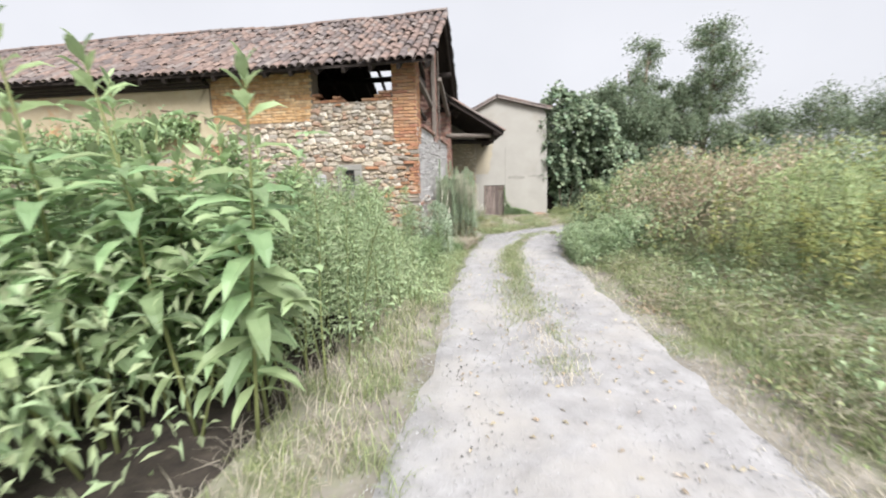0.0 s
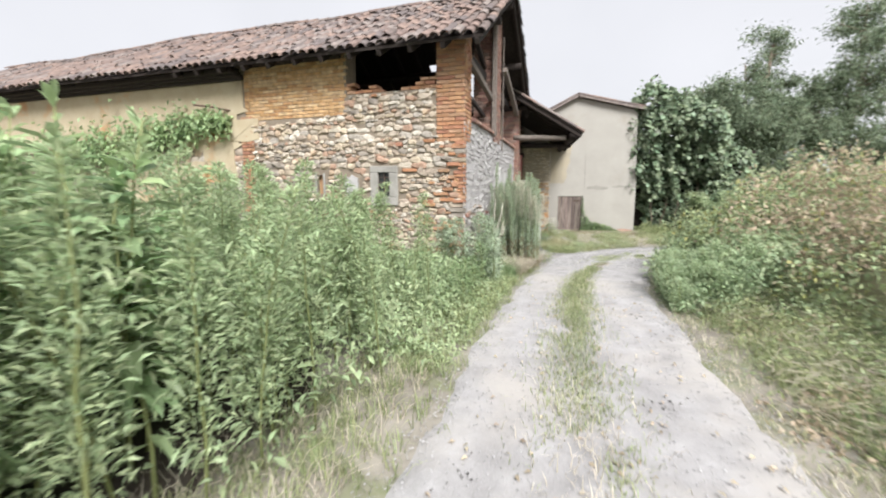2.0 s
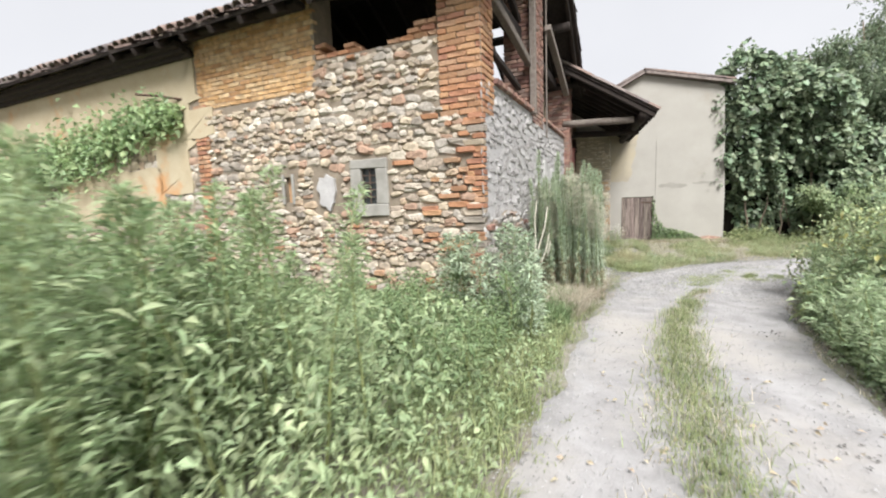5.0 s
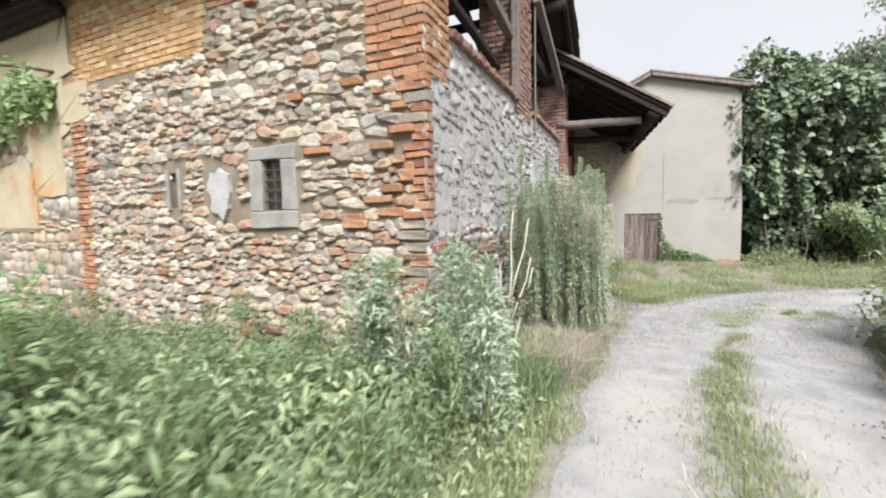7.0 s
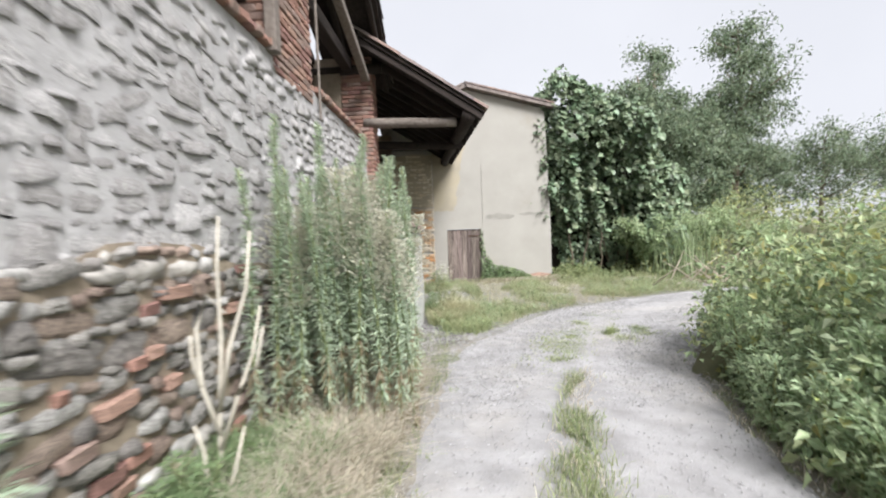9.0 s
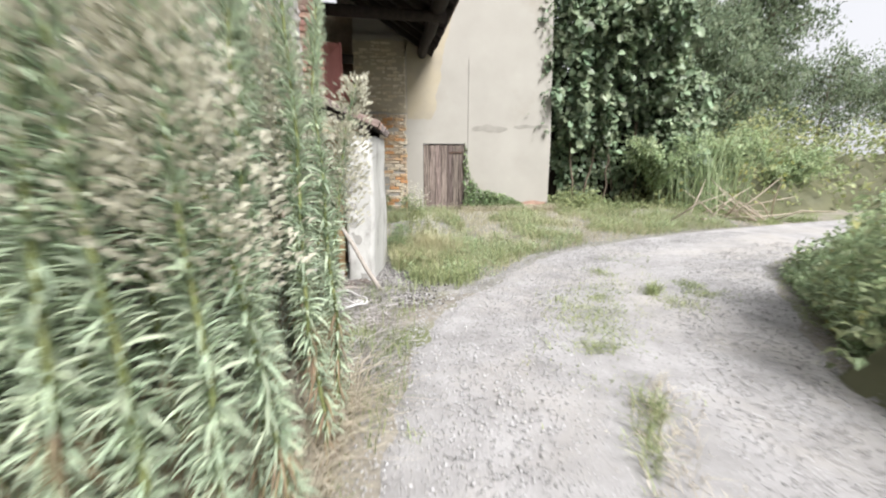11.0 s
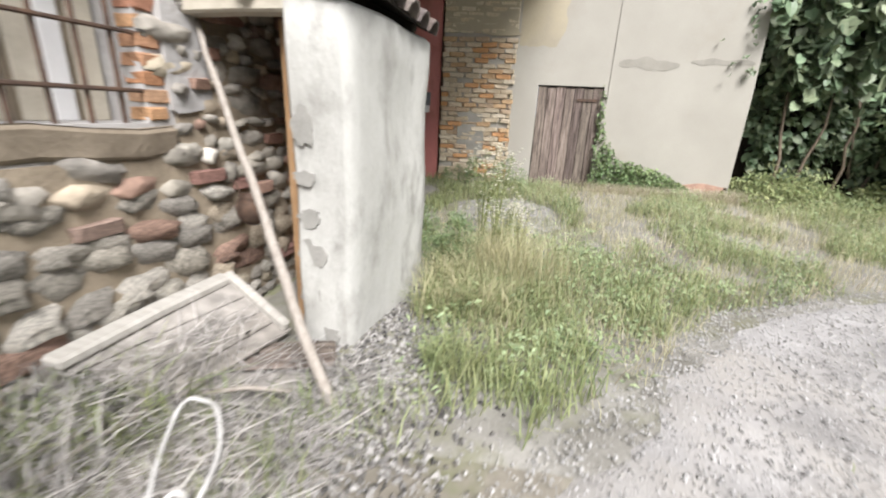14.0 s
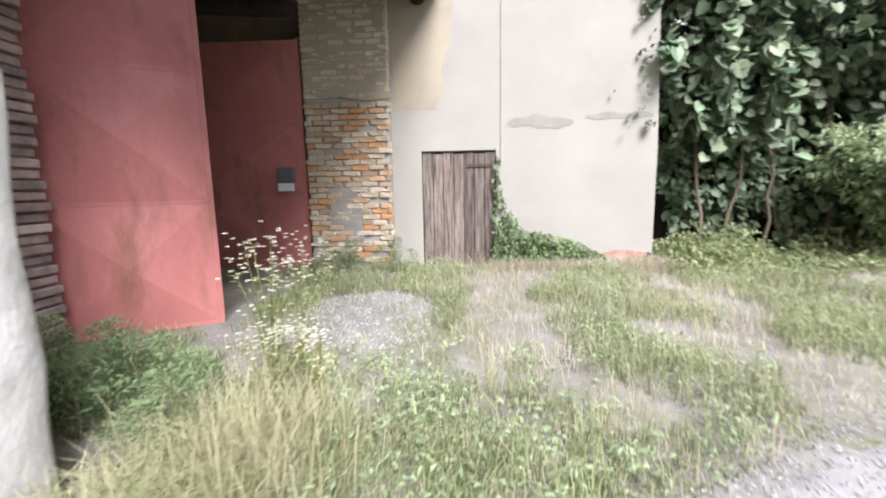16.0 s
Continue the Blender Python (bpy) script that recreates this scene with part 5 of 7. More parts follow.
# dry bleached stalk
stalk = thing("dry_stalk", "bleached dry branching plant stalk by the wall", "dead plant", Matrix.Translation((-0.02, 10.98, -0.28)))
for pts in ([(0, 0, 0), (-0.01, 0.01, 0.5), (0.03, 0, 1.0), (0.02, 0.02, 1.35), (0.05, 0, 1.62)], [(0.0, 0, 0.62), (0.07, 0.0, 0.95), (0.16, 0.02, 1.25), (0.2, 0.0, 1.54)], [(0, 0, 0.5), (-0.08, 0, 0.75), (-0.09, 0, 1.05), (-0.04, 0.02, 1.22), (0.05, 0.02, 1.12)], [(0.0, 0, 0.42), (0.09, 0.03, 0.7), (0.17, 0.03, 0.9), (0.22, 0.03, 1.15)], [(0.09, 0.02, 0.7), (0.2, 0, 0.85), (0.24, 0, 1.05)], [(0, 0, 0.1), (-0.08, 0, 0.28), (-0.09, 0, 0.42), (-0.13, 0, 0.55)], [(0, 0, 0.15), (0.06, 0, 0.3), (0.11, 0.02, 0.52)], [(-0.08, 0, 0.75), (-0.13, 0.02, 0.9), (-0.12, 0.0, 1.02)]):
    part("twig", tube(Soup(), pts, list(np.linspace(0.014, 0.006, len(pts))), 6), M["bleached"], stalk, smooth=True)

# ---------------------------------------------------------------- thickets, grass, straw
th = Soup()
k = 34000
x, y = rw.uniform(-6.5, -0.3, k), rw.uniform(1.2, 9.7, k)
lf = left_of_road(x, y)
ok = (lf > 0.5) & (np.array([in_front_of_barn(a, b) for a, b in zip(x, y)]) > 0.1) & ~((y < 3.4) & (x > -1.35))
x, y, lf = x[ok], y[ok], lf[ok]
top_h = np.interp(y, [1, 3, 6, 7.5, 9.5], [1.3, 1.3, 1.15, 0.65, 0.45]) * np.clip((lf - 0.35) / 0.5, 0.25, 1)
at = on_ground(x, y)
at[:, 2] += top_h * rw.uniform(0.02, 1, len(x)) ** 0.7
leaves(th, at, rw.normal(size=(len(x), 3)) + [0, 0, 0.4], rw.uniform(0.06, 0.13, len(x)), rw.uniform(0.02, 0.045, len(x)), rng=rw)
tagged(part("weed_thicket", th, M["feather"]), "dense green weeds between lane and barn", "weeds", kind="stuff")


def grass_patch(name, label, mat, x, y, height, lean, width=0.006, lift=0.0):
    s = blades(Soup(), on_ground(x, y, lift), height, lean, width, rng=rw)
    return tagged(part(name, s, M[mat]), label, "grass", kind="stuff")


def area(k, x0, x1, y0, y1, keep, clump=0.0):
    x, y = rw.uniform(x0, x1, k), rw.uniform(y0, y1, k)
    if clump:
        cx, cy = rw.uniform(x0, x1, k // 14 + 1), rw.uniform(y0, y1, k // 14 + 1)
        j = rw.integers(len(cx), size=k)
        x, y = cx[j] + rw.normal(size=k) * clump, cy[j] + rw.normal(size=k) * clump
    ok = keep(x, y)
    return x[ok], y[ok]


def wig(y, seed):
    """How far the growth at the lane's edge strays over it."""
    return np.array([0.05 + 0.22 * noise.noise((seed, b * 0.8, 1.0)) + 0.16 * noise.noise((seed, b * 2.6, 4.0)) for b in y])


# verge left of the lane: green and dry blades
x, y = area(34000, -2.2, 1.4, 0.6, 14.0, lambda x, y: (left_of_road(x, y) > -wig(y, 1.0)) & (left_of_road(x, y) < np.interp(y, [0, 5, 6.5], [0.8, 0.85, 0.95])), 0.06)
grass_patch("verge_grass", "green roadside grass at the edge of the lane", "grass", x, y, rw.uniform(0.05, 0.2, len(x)), 1.0, 0.007)
x, y = area(4600, -1.9, 0.2, 0.5, 5.5, lambda x, y: (left_of_road(x, y) > 0.12) & (left_of_road(x, y) < 0.95), 0.08)
grass_patch("dry_grass", "matted dry straw-coloured grass under the weeds", "straw", x, y, rw.uniform(0.06, 0.22, len(x)), 1.4)
x, y = area(12000, -4.0, 0.6, 6.6, 9.9, lambda x, y: left_of_road(x, y) > 0.05, 0.08)
grass_patch("meadow_grass", "tall soft grass in front of the barn", "grass", x, y, rw.uniform(0.10, 0.32, len(x)), 1.0, 0.008)
s = Soup()
x, y = area(22000, -4.0, 0.5, 5.5, 9.9, lambda x, y: left_of_road(x, y) > 0.05, 0.12)
at = on_ground(x, y)
at[:, 2] += rw.uniform(0.02, 0.3, len(x)) * np.clip(left_of_road(x, y) * 1.5 + 0.25, 0.2, 1)
leaves(s, at, rw.normal(size=(len(x), 3)) + [0.2, -0.3, 0.5], rw.uniform(0.04, 0.09, len(x)), rw.uniform(0.018, 0.04, len(x)), rng=rw)
tagged(part("meadow_herbs", s, M["feather"]), "soft green herbs covering the verge by the barn", "weeds", kind="stuff")
x, y = area(7000, -0.45, 0.45, 9.9, 11.7, lambda x, y: (x > -0.44 + 0.117 * (y - 10)) & (left_of_road(x, y) > 0.15), 0.09)
grass_patch("wall_foot_grass", "dark green grass at the foot of the stone wall", "lush", x, y, rw.uniform(0.12, 0.42, len(x)), 0.9, 0.008)
x, y = area(15000, 0.1, 1.2, 10.6, 13.05, lambda x, y: (left_of_road(x, y) > 0.1) & (left_of_road(x, y) < 0.75), 0.07)
grass_patch("straw_heap", "pale bent straw at the foot of the horseweed", "straw", x, y, rw.uniform(0.14, 0.46, len(x)), 1.3, 0.006)
# crown of the lane
MID_Y, MID_X, MID_W = [-5, 2.5, 4.7, 7, 9.5, 11.1, 12.5, 14, 15.2], [0.6, 0.95, 1.05, 1.22, 1.58, 1.93, 2.5, 3.4, 4.3], [0.05, 0.12, 0.30, 0.27, 0.22, 0.17, 0.12, 0.1, 0.06]
k = 13500
y = rw.uniform(3.2, 15.2, k)
x = np.interp(y, MID_Y, MID_X) + rw.normal(size=k) * np.interp(y, MID_Y, MID_W) * 0.62
ok = np.array([noise.noise((a * 1.6, b * 1.6, 2.0)) for a, b in zip(x, y)]) > np.interp(y, [4, 10, 12.5, 14], [-0.3, -0.3, 0.05, 0.2])
x, y = x[ok], y[ok]
grass_patch("lane_grass", "low grass strip growing between the wheel tracks", "grass", x, y, rw.uniform(0.03, 0.16, len(x)) * np.interp(y, [3, 6, 8], [0.4, 0.8, 1.0]), 1.0, lift=0.02)
k = 2600
y = rw.uniform(3.0, 13, k)
x = np.interp(y, MID_Y, MID_X) + rw.normal(size=k) * np.interp(y, MID_Y, MID_W) * 0.7
grass_patch("dry_grass", "dry stems among the grass of the lane crown", "straw", x, y, rw.uniform(0.03, 0.14, k), 1.2, lift=0.02)
x, y = area(2800, 1.6, 5.5, 12.8, 16.5, lambda x, y: (left_of_road(x, y) < -0.8) & (np.abs(x - np.interp(y, [12.8, 16.5], [2.2, 4.6])) < 0.5), 0.09)
grass_patch("lane_grass", "thin grass tufts growing through the gravel", "grass", x, y, rw.uniform(0.02, 0.075, len(x)), 0.9, lift=0.02)
cx_ = np.array([(3.55, 14.9), (2.93, 14.5), (2.84, 14.05), (4.5, 14.95), (3.95, 14.35), (3.85, 15.6), (2.9, 13.75), (2.7, 13.5), (4.4, 14.6), (3.3, 14.6), (3.1, 14.2)])
j_ = rw.integers(len(cx_), size=2800)
x, y = cx_[j_, 0] + rw.normal(size=2800) * rw.uniform(0.06, 0.24, 11)[j_], cx_[j_, 1] + rw.normal(size=2800) * rw.uniform(0.06, 0.2, 11)[j_]
grass_patch("lane_grass", "patches of short grass between the wheel tracks", "grass", x, y, rw.uniform(0.02, 0.08, len(x)), 1.2, lift=0.02)
# verge and bank right of the lane
x, y = area(42000, 1.6, 9.0, 0.4, 16.5, lambda x, y: (right_of_road(x, y) > -wig(y, 5.0)) & (right_of_road(x, y) < np.interp(y, [0, 6, 9, 16], [3.2, 2.2, 1.2, 0.9])), 0.1)
grass_patch("bank_grass", "rough green grass on the bank beside the lane", "grass", x, y, rw.uniform(0.04, 0.2, len(x)) * np.clip(right_of_road(x, y) + 0.45, 0.4, 1.1), 1.2)
x, y = area(17000, 1.6, 6.5, 0.4, 13.0, lambda x, y: (right_of_road(x, y) > -0.08 - wig(y, 5.0)) & (right_of_road(x, y) < np.interp(y, [0, 5, 8, 13], [2.0, 1.7, 0.7, 0.4])), 0.12)
grass_patch("dry_grass", "dry trodden grass along the lane edge", "straw", x, y, rw.uniform(0.02, 0.12, len(x)), 1.5)
x, y = area(26000, 2.0, 7.0, 1.0, 8.5, lambda x, y: (right_of_road(x, y) > 0.35) & (right_of_road(x, y) < 4), 0.16)
grass_patch("bank_grass", "long soft grass on the slope of the bank", "grass", x, y, rw.uniform(0.06, 0.22, len(x)), 1.3, 0.008)
s = Soup()
x, y = area(9000, 2.2, 7.0, 1.5, 8.5, lambda x, y: (right_of_road(x, y) > 0.35) & (right_of_road(x, y) < 4), 0.18)
at = on_ground(x, y)
at[:, 2] += rw.uniform(0.02, 0.3, len(x))
leaves(s, at, rw.normal(size=(len(x), 3)) + [-0.2, -0.3, 0.5], rw.uniform(0.03, 0.08, len(x)), rw.uniform(0.012, 0.03, len(x)), rng=rw)
tagged(part("bank_herbs", s, M["grass"]), "pale leafy herbs in the grass of the bank", "weeds", kind="stuff")
def clumps(k, x0, x1, y0, y1, keep, size, spread, high):
    """Low leafy clumps: leaves heaped round many centres, each clump with its own height."""
    cx, cy = rw.uniform(x0, x1, k), rw.uniform(y0, y1, k)
    ok = keep(cx, cy)
    cx, cy = cx[ok], cy[ok]
    n = 34
    top = np.repeat(rw.uniform(high[0], high[1], len(cx)), n)
    off = rw.normal(size=(len(cx) * n, 2)) * np.repeat(rw.uniform(spread * 0.5, spread, len(cx)), n)[:, None]
    x, y = np.repeat(cx, n) + off[:, 0], np.repeat(cy, n) + off[:, 1]
    at = on_ground(x, y)
    at[:, 2] += top * rw.uniform(0.1, 1, len(x)) * np.exp(-(off ** 2).sum(1) / (2 * spread ** 2))
    return leaves(Soup(), at, rw.normal(size=(len(x), 3)) * [0.8, 0.8, 0.4] + [-0.2, -0.3, 0.45], size * rw.uniform(0.6, 1.3, len(x)), size * rw.uniform(0.3, 0.55, len(x)), rng=rw)


on_bank = lambda a, b: (lambda x, y: (right_of_road(x, y) > a + 0.25 * np.sin(2.1 * y)) & (right_of_road(x, y) < b))
for mat_, lab_, k_, a_, b_, size_, high_ in (("feather", "leafy nettles spread over the bank", 330, 0.75, 4.2, 0.085, (0.12, 0.45)), ("grass", "pale green creeping herbs on the bank", 520, 0.45, 4.2, 0.065, (0.08, 0.35)), ("nettle", "grey-green mat of clover at the lane edge", 420, 0.25, 2.0, 0.04, (0.04, 0.14)), ("nettle", "bramble shoots creeping down the bank", 200, 0.9, 4.5, 0.09, (0.15, 0.5)), ("brown_leaf", "withered leaf litter on the bank", 170, 0.4, 3.2, 0.07, (0.05, 0.2))):
    tagged(part("bank_herbs", clumps(k_, 2.2, 7.2, 1.2, 9.6, on_bank(a_, b_), size_, 0.17, high_), M[mat_]), lab_, "weeds", kind="stuff")
x, y = area(12000, 2.2, 7.0, 1.2, 9.5, on_bank(0.35, 3.6), 0.16)
at = on_ground(x, y, 0.03)
at[:, 2] += rw.uniform(0, 0.18, len(x))
ang = rw.normal(size=len(x)) * 0.7 + 0.4
tagged(part("fallen_stems", leaves(Soup(), at, np.stack([np.cos(ang), np.sin(ang), rw.normal(size=len(x)) * 0.15], 1), rw.uniform(0.15, 0.5, len(x)), 0.006, fold=0.3, droop=0.05, rng=rw), M["straw"]), "fallen pale dry stems across the bank", "dead stems", kind="stuff")
# yard in front of the house
yx, yy = np.meshgrid(np.linspace(0.2, 9.0, 60), np.linspace(15.0, 21.38, 50))
yv = np.stack([yx, yy, ground_z(yx, yy) + 0.012 - 0.06 * (np.abs(yx - 4.6) > 4.3) - 0.06 * (yy < 15.1)], -1).reshape(-1, 3)
i_ = (np.arange(49)[:, None] * 60 + np.arange(59)).reshape(-1)
tagged(part("yard_ground", Soup().add(yv, np.stack([i_, i_ + 1, i_ + 61, i_ + 60], 1).tolist()), M["yard"], smooth=True), "trodden grey gritty ground of the yard", "ground", kind="structure")


def yard(x, y):
    bare = np.minimum(((x - 1.75) / 0.75) ** 2 + ((y - 19.1) / 0.85) ** 2, ((x - 2.35) / 0.45) ** 2 + ((y - 18.2) / 0.7) ** 2)
    return (left_of_road(x, y) > -0.02) & (y < 21.25) & (y > 15.4) & ((bare > 1) | (rw.random(len(x)) < 0.12)) & ~((x < 1.5) & (y < 17.2)) & (np.hypot((x - 1.2) / 0.42, (y - 15.75) / 0.95) > 1)


def patchy(x, y, scale, cut):
    return np.array([noise.noise((a * scale, b * scale, 7.0)) + 0.5 * noise.noise((a * scale * 2.7, b * scale * 2.7, 3.0)) for a, b in zip(x, y)]) > cut


x, y = area(76000, 0.3, 11.0, 15.6, 21.3, yard, 0.11)
ok = patchy(x, y, 1.1, -0.10)
x, y = x[ok], y[ok]
hh = rw.uniform(0.04, 0.20, len(x)) * np.interp(left_of_road(x, y), [0, 0.5, 1.2], [0.45, 0.9, 1.15])
grass_patch("yard_grass", "long green and seeding grass in front of the house", "grass", x, y, hh, 0.9, 0.007)
x, y = area(15000, 1.2, 8.0, 15.6, 21.3, yard, 0.12)
grass_patch("seeding_grass", "pale seeding grass stems in the yard", "seed", x, y, rw.uniform(0.08, 0.30, len(x)), 0.7, 0.004)
x, y = area(9500, 1.35, 3.4, 15.3, 17.8, lambda x, y: (left_of_road(x, y) > 0.12) & (x > 1.45 + 0.1 * np.sin(5 * y)), 0.1)
ok = patchy(x, y, 1.7, 0.02)
x, y = x[ok], y[ok]
grass_patch("yard_grass", "thick green grass between the porch and the lane", "grass", x, y, rw.uniform(0.05, 0.30, len(x)), 0.9, 0.007)
tagged(part("yard_herbs", clumps(150, 1.5, 3.6, 15.5, 18.2, lambda x, y: left_of_road(x, y) > 0.2, 0.05, 0.13, (0.08, 0.3)), M["feather"]), "soft leafy herbs between the porch and the lane", "weeds", kind="stuff")
x, y = rw.normal(1.95, 0.2, 900), rw.normal(16.98, 0.2, 900)
grass_patch("tall_dry_grass", "tall yellowed grass clump beside the porch corner", "seed", x, y, rw.uniform(0.2, 0.62, len(x)), 0.7, 0.005)
x, y = area(2600, 1.3, 1.9, 16.2, 17.4, lambda x, y: x > 1.3, 0.1)
grass_patch("porch_grass", "tangled pale grass beside the porch wall", "seed", x, y, rw.uniform(0.08, 0.36, len(x)), 0.9, 0.006)
x, y = area(2600, 1.3, 1.9, 16.2, 17.4, lambda x, y: x > 1.3, 0.1)
grass_patch("porch_grass", "green grass beside the porch wall", "grass", x, y, rw.uniform(0.08, 0.32, len(x)), 0.9, 0.007)
x, y = area(9000, 3.2, 5.8, 20.9, 21.36, lambda x, y: y < 21.36, 0.1)
grass_patch("dry_grass", "dry grass along the foot of the house", "straw", x, y, rw.uniform(0.04, 0.22, len(x)), 1.0)
x, y = area(9000, 1.6, 9.0, 15.6, 20.8, yard, 0.25)
grass_patch("dry_grass", "dry matted stems through the yard grass", "straw", x, y, rw.uniform(0.04, 0.16, len(x)), 1.3)
s = Soup()
x, y = area(38000, 1.3, 9.0, 15.8, 21.2, yard, 0.14)
ok = patchy(x, y, 1.1, 0.10)
x, y = x[ok], y[ok]
at = on_ground(x, y)
at[:, 2] += rw.uniform(0.02, 0.20, len(x))
leaves(s, at, rw.normal(size=(len(x), 3)) + [0, 0, 0.5], rw.uniform(0.025, 0.055, len(x)), rw.uniform(0.008, 0.018, len(x)), rng=rw)
tagged(part("yard_herbs", s, M["feather"]), "small leafy herbs among the yard grass", "weeds", kind="stuff")
# dead stems in front of the porch
k = 4200
x, y = rw.uniform(0.05, 1.25, k), rw.uniform(13.1, 15.5, k)
at = on_ground(x, y, 0.02)
at[:, 2] += rw.uniform(0, 0.06, k)
ang = rw.normal(size=k) * 1.3 + 0.9
s = Soup()
leaves(s, at, np.stack([np.cos(ang), np.sin(ang), rw.normal(size=k) * 0.12], 1), rw.uniform(0.10, 0.36, k), rw.uniform(0.003, 0.008, k), fold=0.3, droop=0.02, rng=rw)
tagged(part("dead_stems", s, M["grey_straw"]), "heap of grey dead stems in front of the porch", "dead stems", kind="stuff")
x, y = area(1100, 0.2, 1.5, 13.4, 15.3, lambda x, y: left_of_road(x, y) > 0.0, 0.07)
grass_patch("porch_grass", "sparse grass among the dead stems", "grass", x, y, rw.uniform(0.05, 0.2, len(x)), 0.7)

wall_foot = lambda x, y: (x > -0.40 + 0.117 * (y - 10)) & (x < 0.05 + 0.117 * (y - 10))
x, y = area(5200, -0.3, 0.9, 12.6, 15.5, wall_foot, 0.08)
grass_patch("dead_grass", "grey dead grass heaped against the wall foot", "grey_straw", x, y, rw.uniform(0.12, 0.42, len(x)), 1.1, 0.008)
x, y = area(2600, -0.3, 0.9, 12.6, 15.2, wall_foot, 0.08)
grass_patch("wall_foot_grass", "green grass at the foot of the cobbled wall", "grass", x, y, rw.uniform(0.10, 0.36, len(x)), 0.9, 0.008)
# loose gravel and rubble
def pebbles(name, label, mat, x, y, size, lift):
    k = len(x)
    c = on_ground(x, y, lift)
    r = np.random.default_rng(k)
    base = np.array([(1, 0, 0), (-0.5, 0.87, 0), (-0.5, -0.87, 0), (0.1, 0.05, 0.8), (0, 0, -0.5)])
    a = r.uniform(0, 6.28, k)
    rot = np.stack([np.stack([np.cos(a), -np.sin(a), 0 * a], 1), np.stack([np.sin(a), np.cos(a), 0 * a], 1), np.tile(UP, (k, 1))], 1)
    v = np.einsum("kij,mj->kmi", rot, base) * size[:, None, None] * r.uniform(0.6, 1.3, (k, 5, 3)) + c[:, None]
    s = Soup().many(v, [(0, 1, 3), (1, 2, 3), (2, 0, 3), (1, 0, 4), (2, 1, 4), (0, 2, 4)])
    return tagged(part(name, s, M[mat]), label, "gravel", kind="stuff")


def on_lane(x, y):
    return (left_of_road(x, y) < 0.05) & (right_of_road(x, y) < 0.05)


x, y = area(52000, 0.9, 8.0, 12.0, 18.0, on_lane)
pebbles("loose_gravel", "pale grey crushed gravel on the lane", "pebble", x, y, rw.uniform(0.003, 0.010, len(x)), 0.033)
for side_, edge_of in (("right", right_of_road), ("left", left_of_road)):
    x, y = area(42000, -1.5, 4.6, 0.8, 13.0, lambda x, y: (edge_of(x, y) > -0.2) & (rw.exponential(0.13, len(x)) > edge_of(x, y)))
    pebbles("loose_gravel", "grit spilled over the edge of the lane", "pebble", x, y, rw.uniform(0.003, 0.011, len(x)), np.interp(edge_of(x, y), [-0.1, 0.05], [0.034, 0.006]))
    x, y = area(9000, -1.5, 4.6, 0.8, 13.0, lambda x, y: (edge_of(x, y) > -0.28) & (edge_of(x, y) < 0.2) & patchy(x, y, 1.3, 0.05), 0.05)
    grass_patch("dry_grass", "short dry tufts creeping over the lane edge", "straw" if side_ == "right" else "grass", x, y, rw.uniform(0.02, 0.09, len(x)), 1.4, lift=0.02)
x, y = area(11000, 0.9, 6.5, 12.3, 17.5, on_lane)
pebbles("loose_gravel", "coarse pale stones in the gravel", "pebble", x, y, rw.uniform(0.006, 0.014, len(x)), 0.032)
x, y = area(420, -0.5, 4.0, 1.0, 13.0, on_lane, 0.12)
pebbles("loose_gravel", "grey lumps of stone and clod on the lane", "rubble_i", x, y, rw.uniform(0.006, 0.016, len(x)), 0.030)
x, y = area(16000, -0.6, 4.0, 0.8, 12.0, on_lane)
pebbles("loose_gravel", "scattered small stones on the lane", "pebble", x, y, rw.uniform(0.003, 0.010, len(x)), 0.032)
x, y = area(34000, 0.9, 7.5, 13.0, 19.0, lambda x, y: (left_of_road(x, y) > -0.1) & (rw.exponential(0.30, len(x)) > left_of_road(x, y)))
pebbles("loose_gravel", "stray gravel at the edge of the yard", "pebble", x, y, rw.uniform(0.003, 0.011, len(x)), 0.016 + 0.018 * np.clip(-left_of_road(x, y) / 0.1, 0, 1))
x, y = area(11000, 0.75, 2.1, 14.7, 16.9, lambda x, y: (left_of_road(x, y) > -0.15) & (np.hypot((x - 1.2) / 0.5, (y - 15.75) / 1.05) + 0.25 * rw.normal(size=len(x)) < 1))
pebbles("rubble", "dark ash and stone rubble at the porch foot", "rubble_i", x, y, rw.uniform(0.006, 0.022, len(x)), 0.016)
x, y = area(4500, 1.2, 2.7, 18.4, 20.2, lambda x, y: ((x - 1.85) / 0.8) ** 2 + ((y - 19.2) / 0.9) ** 2 < 1)
pebbles("loose_gravel", "grey grit on the bare patch of the yard", "pebble", x, y, rw.uniform(0.005, 0.014, len(x)), 0.014)
# bare soil strip, near black: the weeds' shade is painted into its colour
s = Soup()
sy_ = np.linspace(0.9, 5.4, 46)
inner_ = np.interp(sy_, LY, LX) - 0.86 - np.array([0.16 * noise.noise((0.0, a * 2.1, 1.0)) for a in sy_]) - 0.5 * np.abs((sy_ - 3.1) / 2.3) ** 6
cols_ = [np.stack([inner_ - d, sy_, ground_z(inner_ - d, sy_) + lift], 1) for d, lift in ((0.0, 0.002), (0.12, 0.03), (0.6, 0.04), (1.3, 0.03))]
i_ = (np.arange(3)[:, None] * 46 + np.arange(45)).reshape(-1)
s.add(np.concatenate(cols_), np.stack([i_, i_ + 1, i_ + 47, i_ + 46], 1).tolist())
tagged(part("soil_patch", s, M["soil"], smooth=True), "dark bare soil with painted shade under the roadside weeds", "soil", kind="structure")
s = Soup()
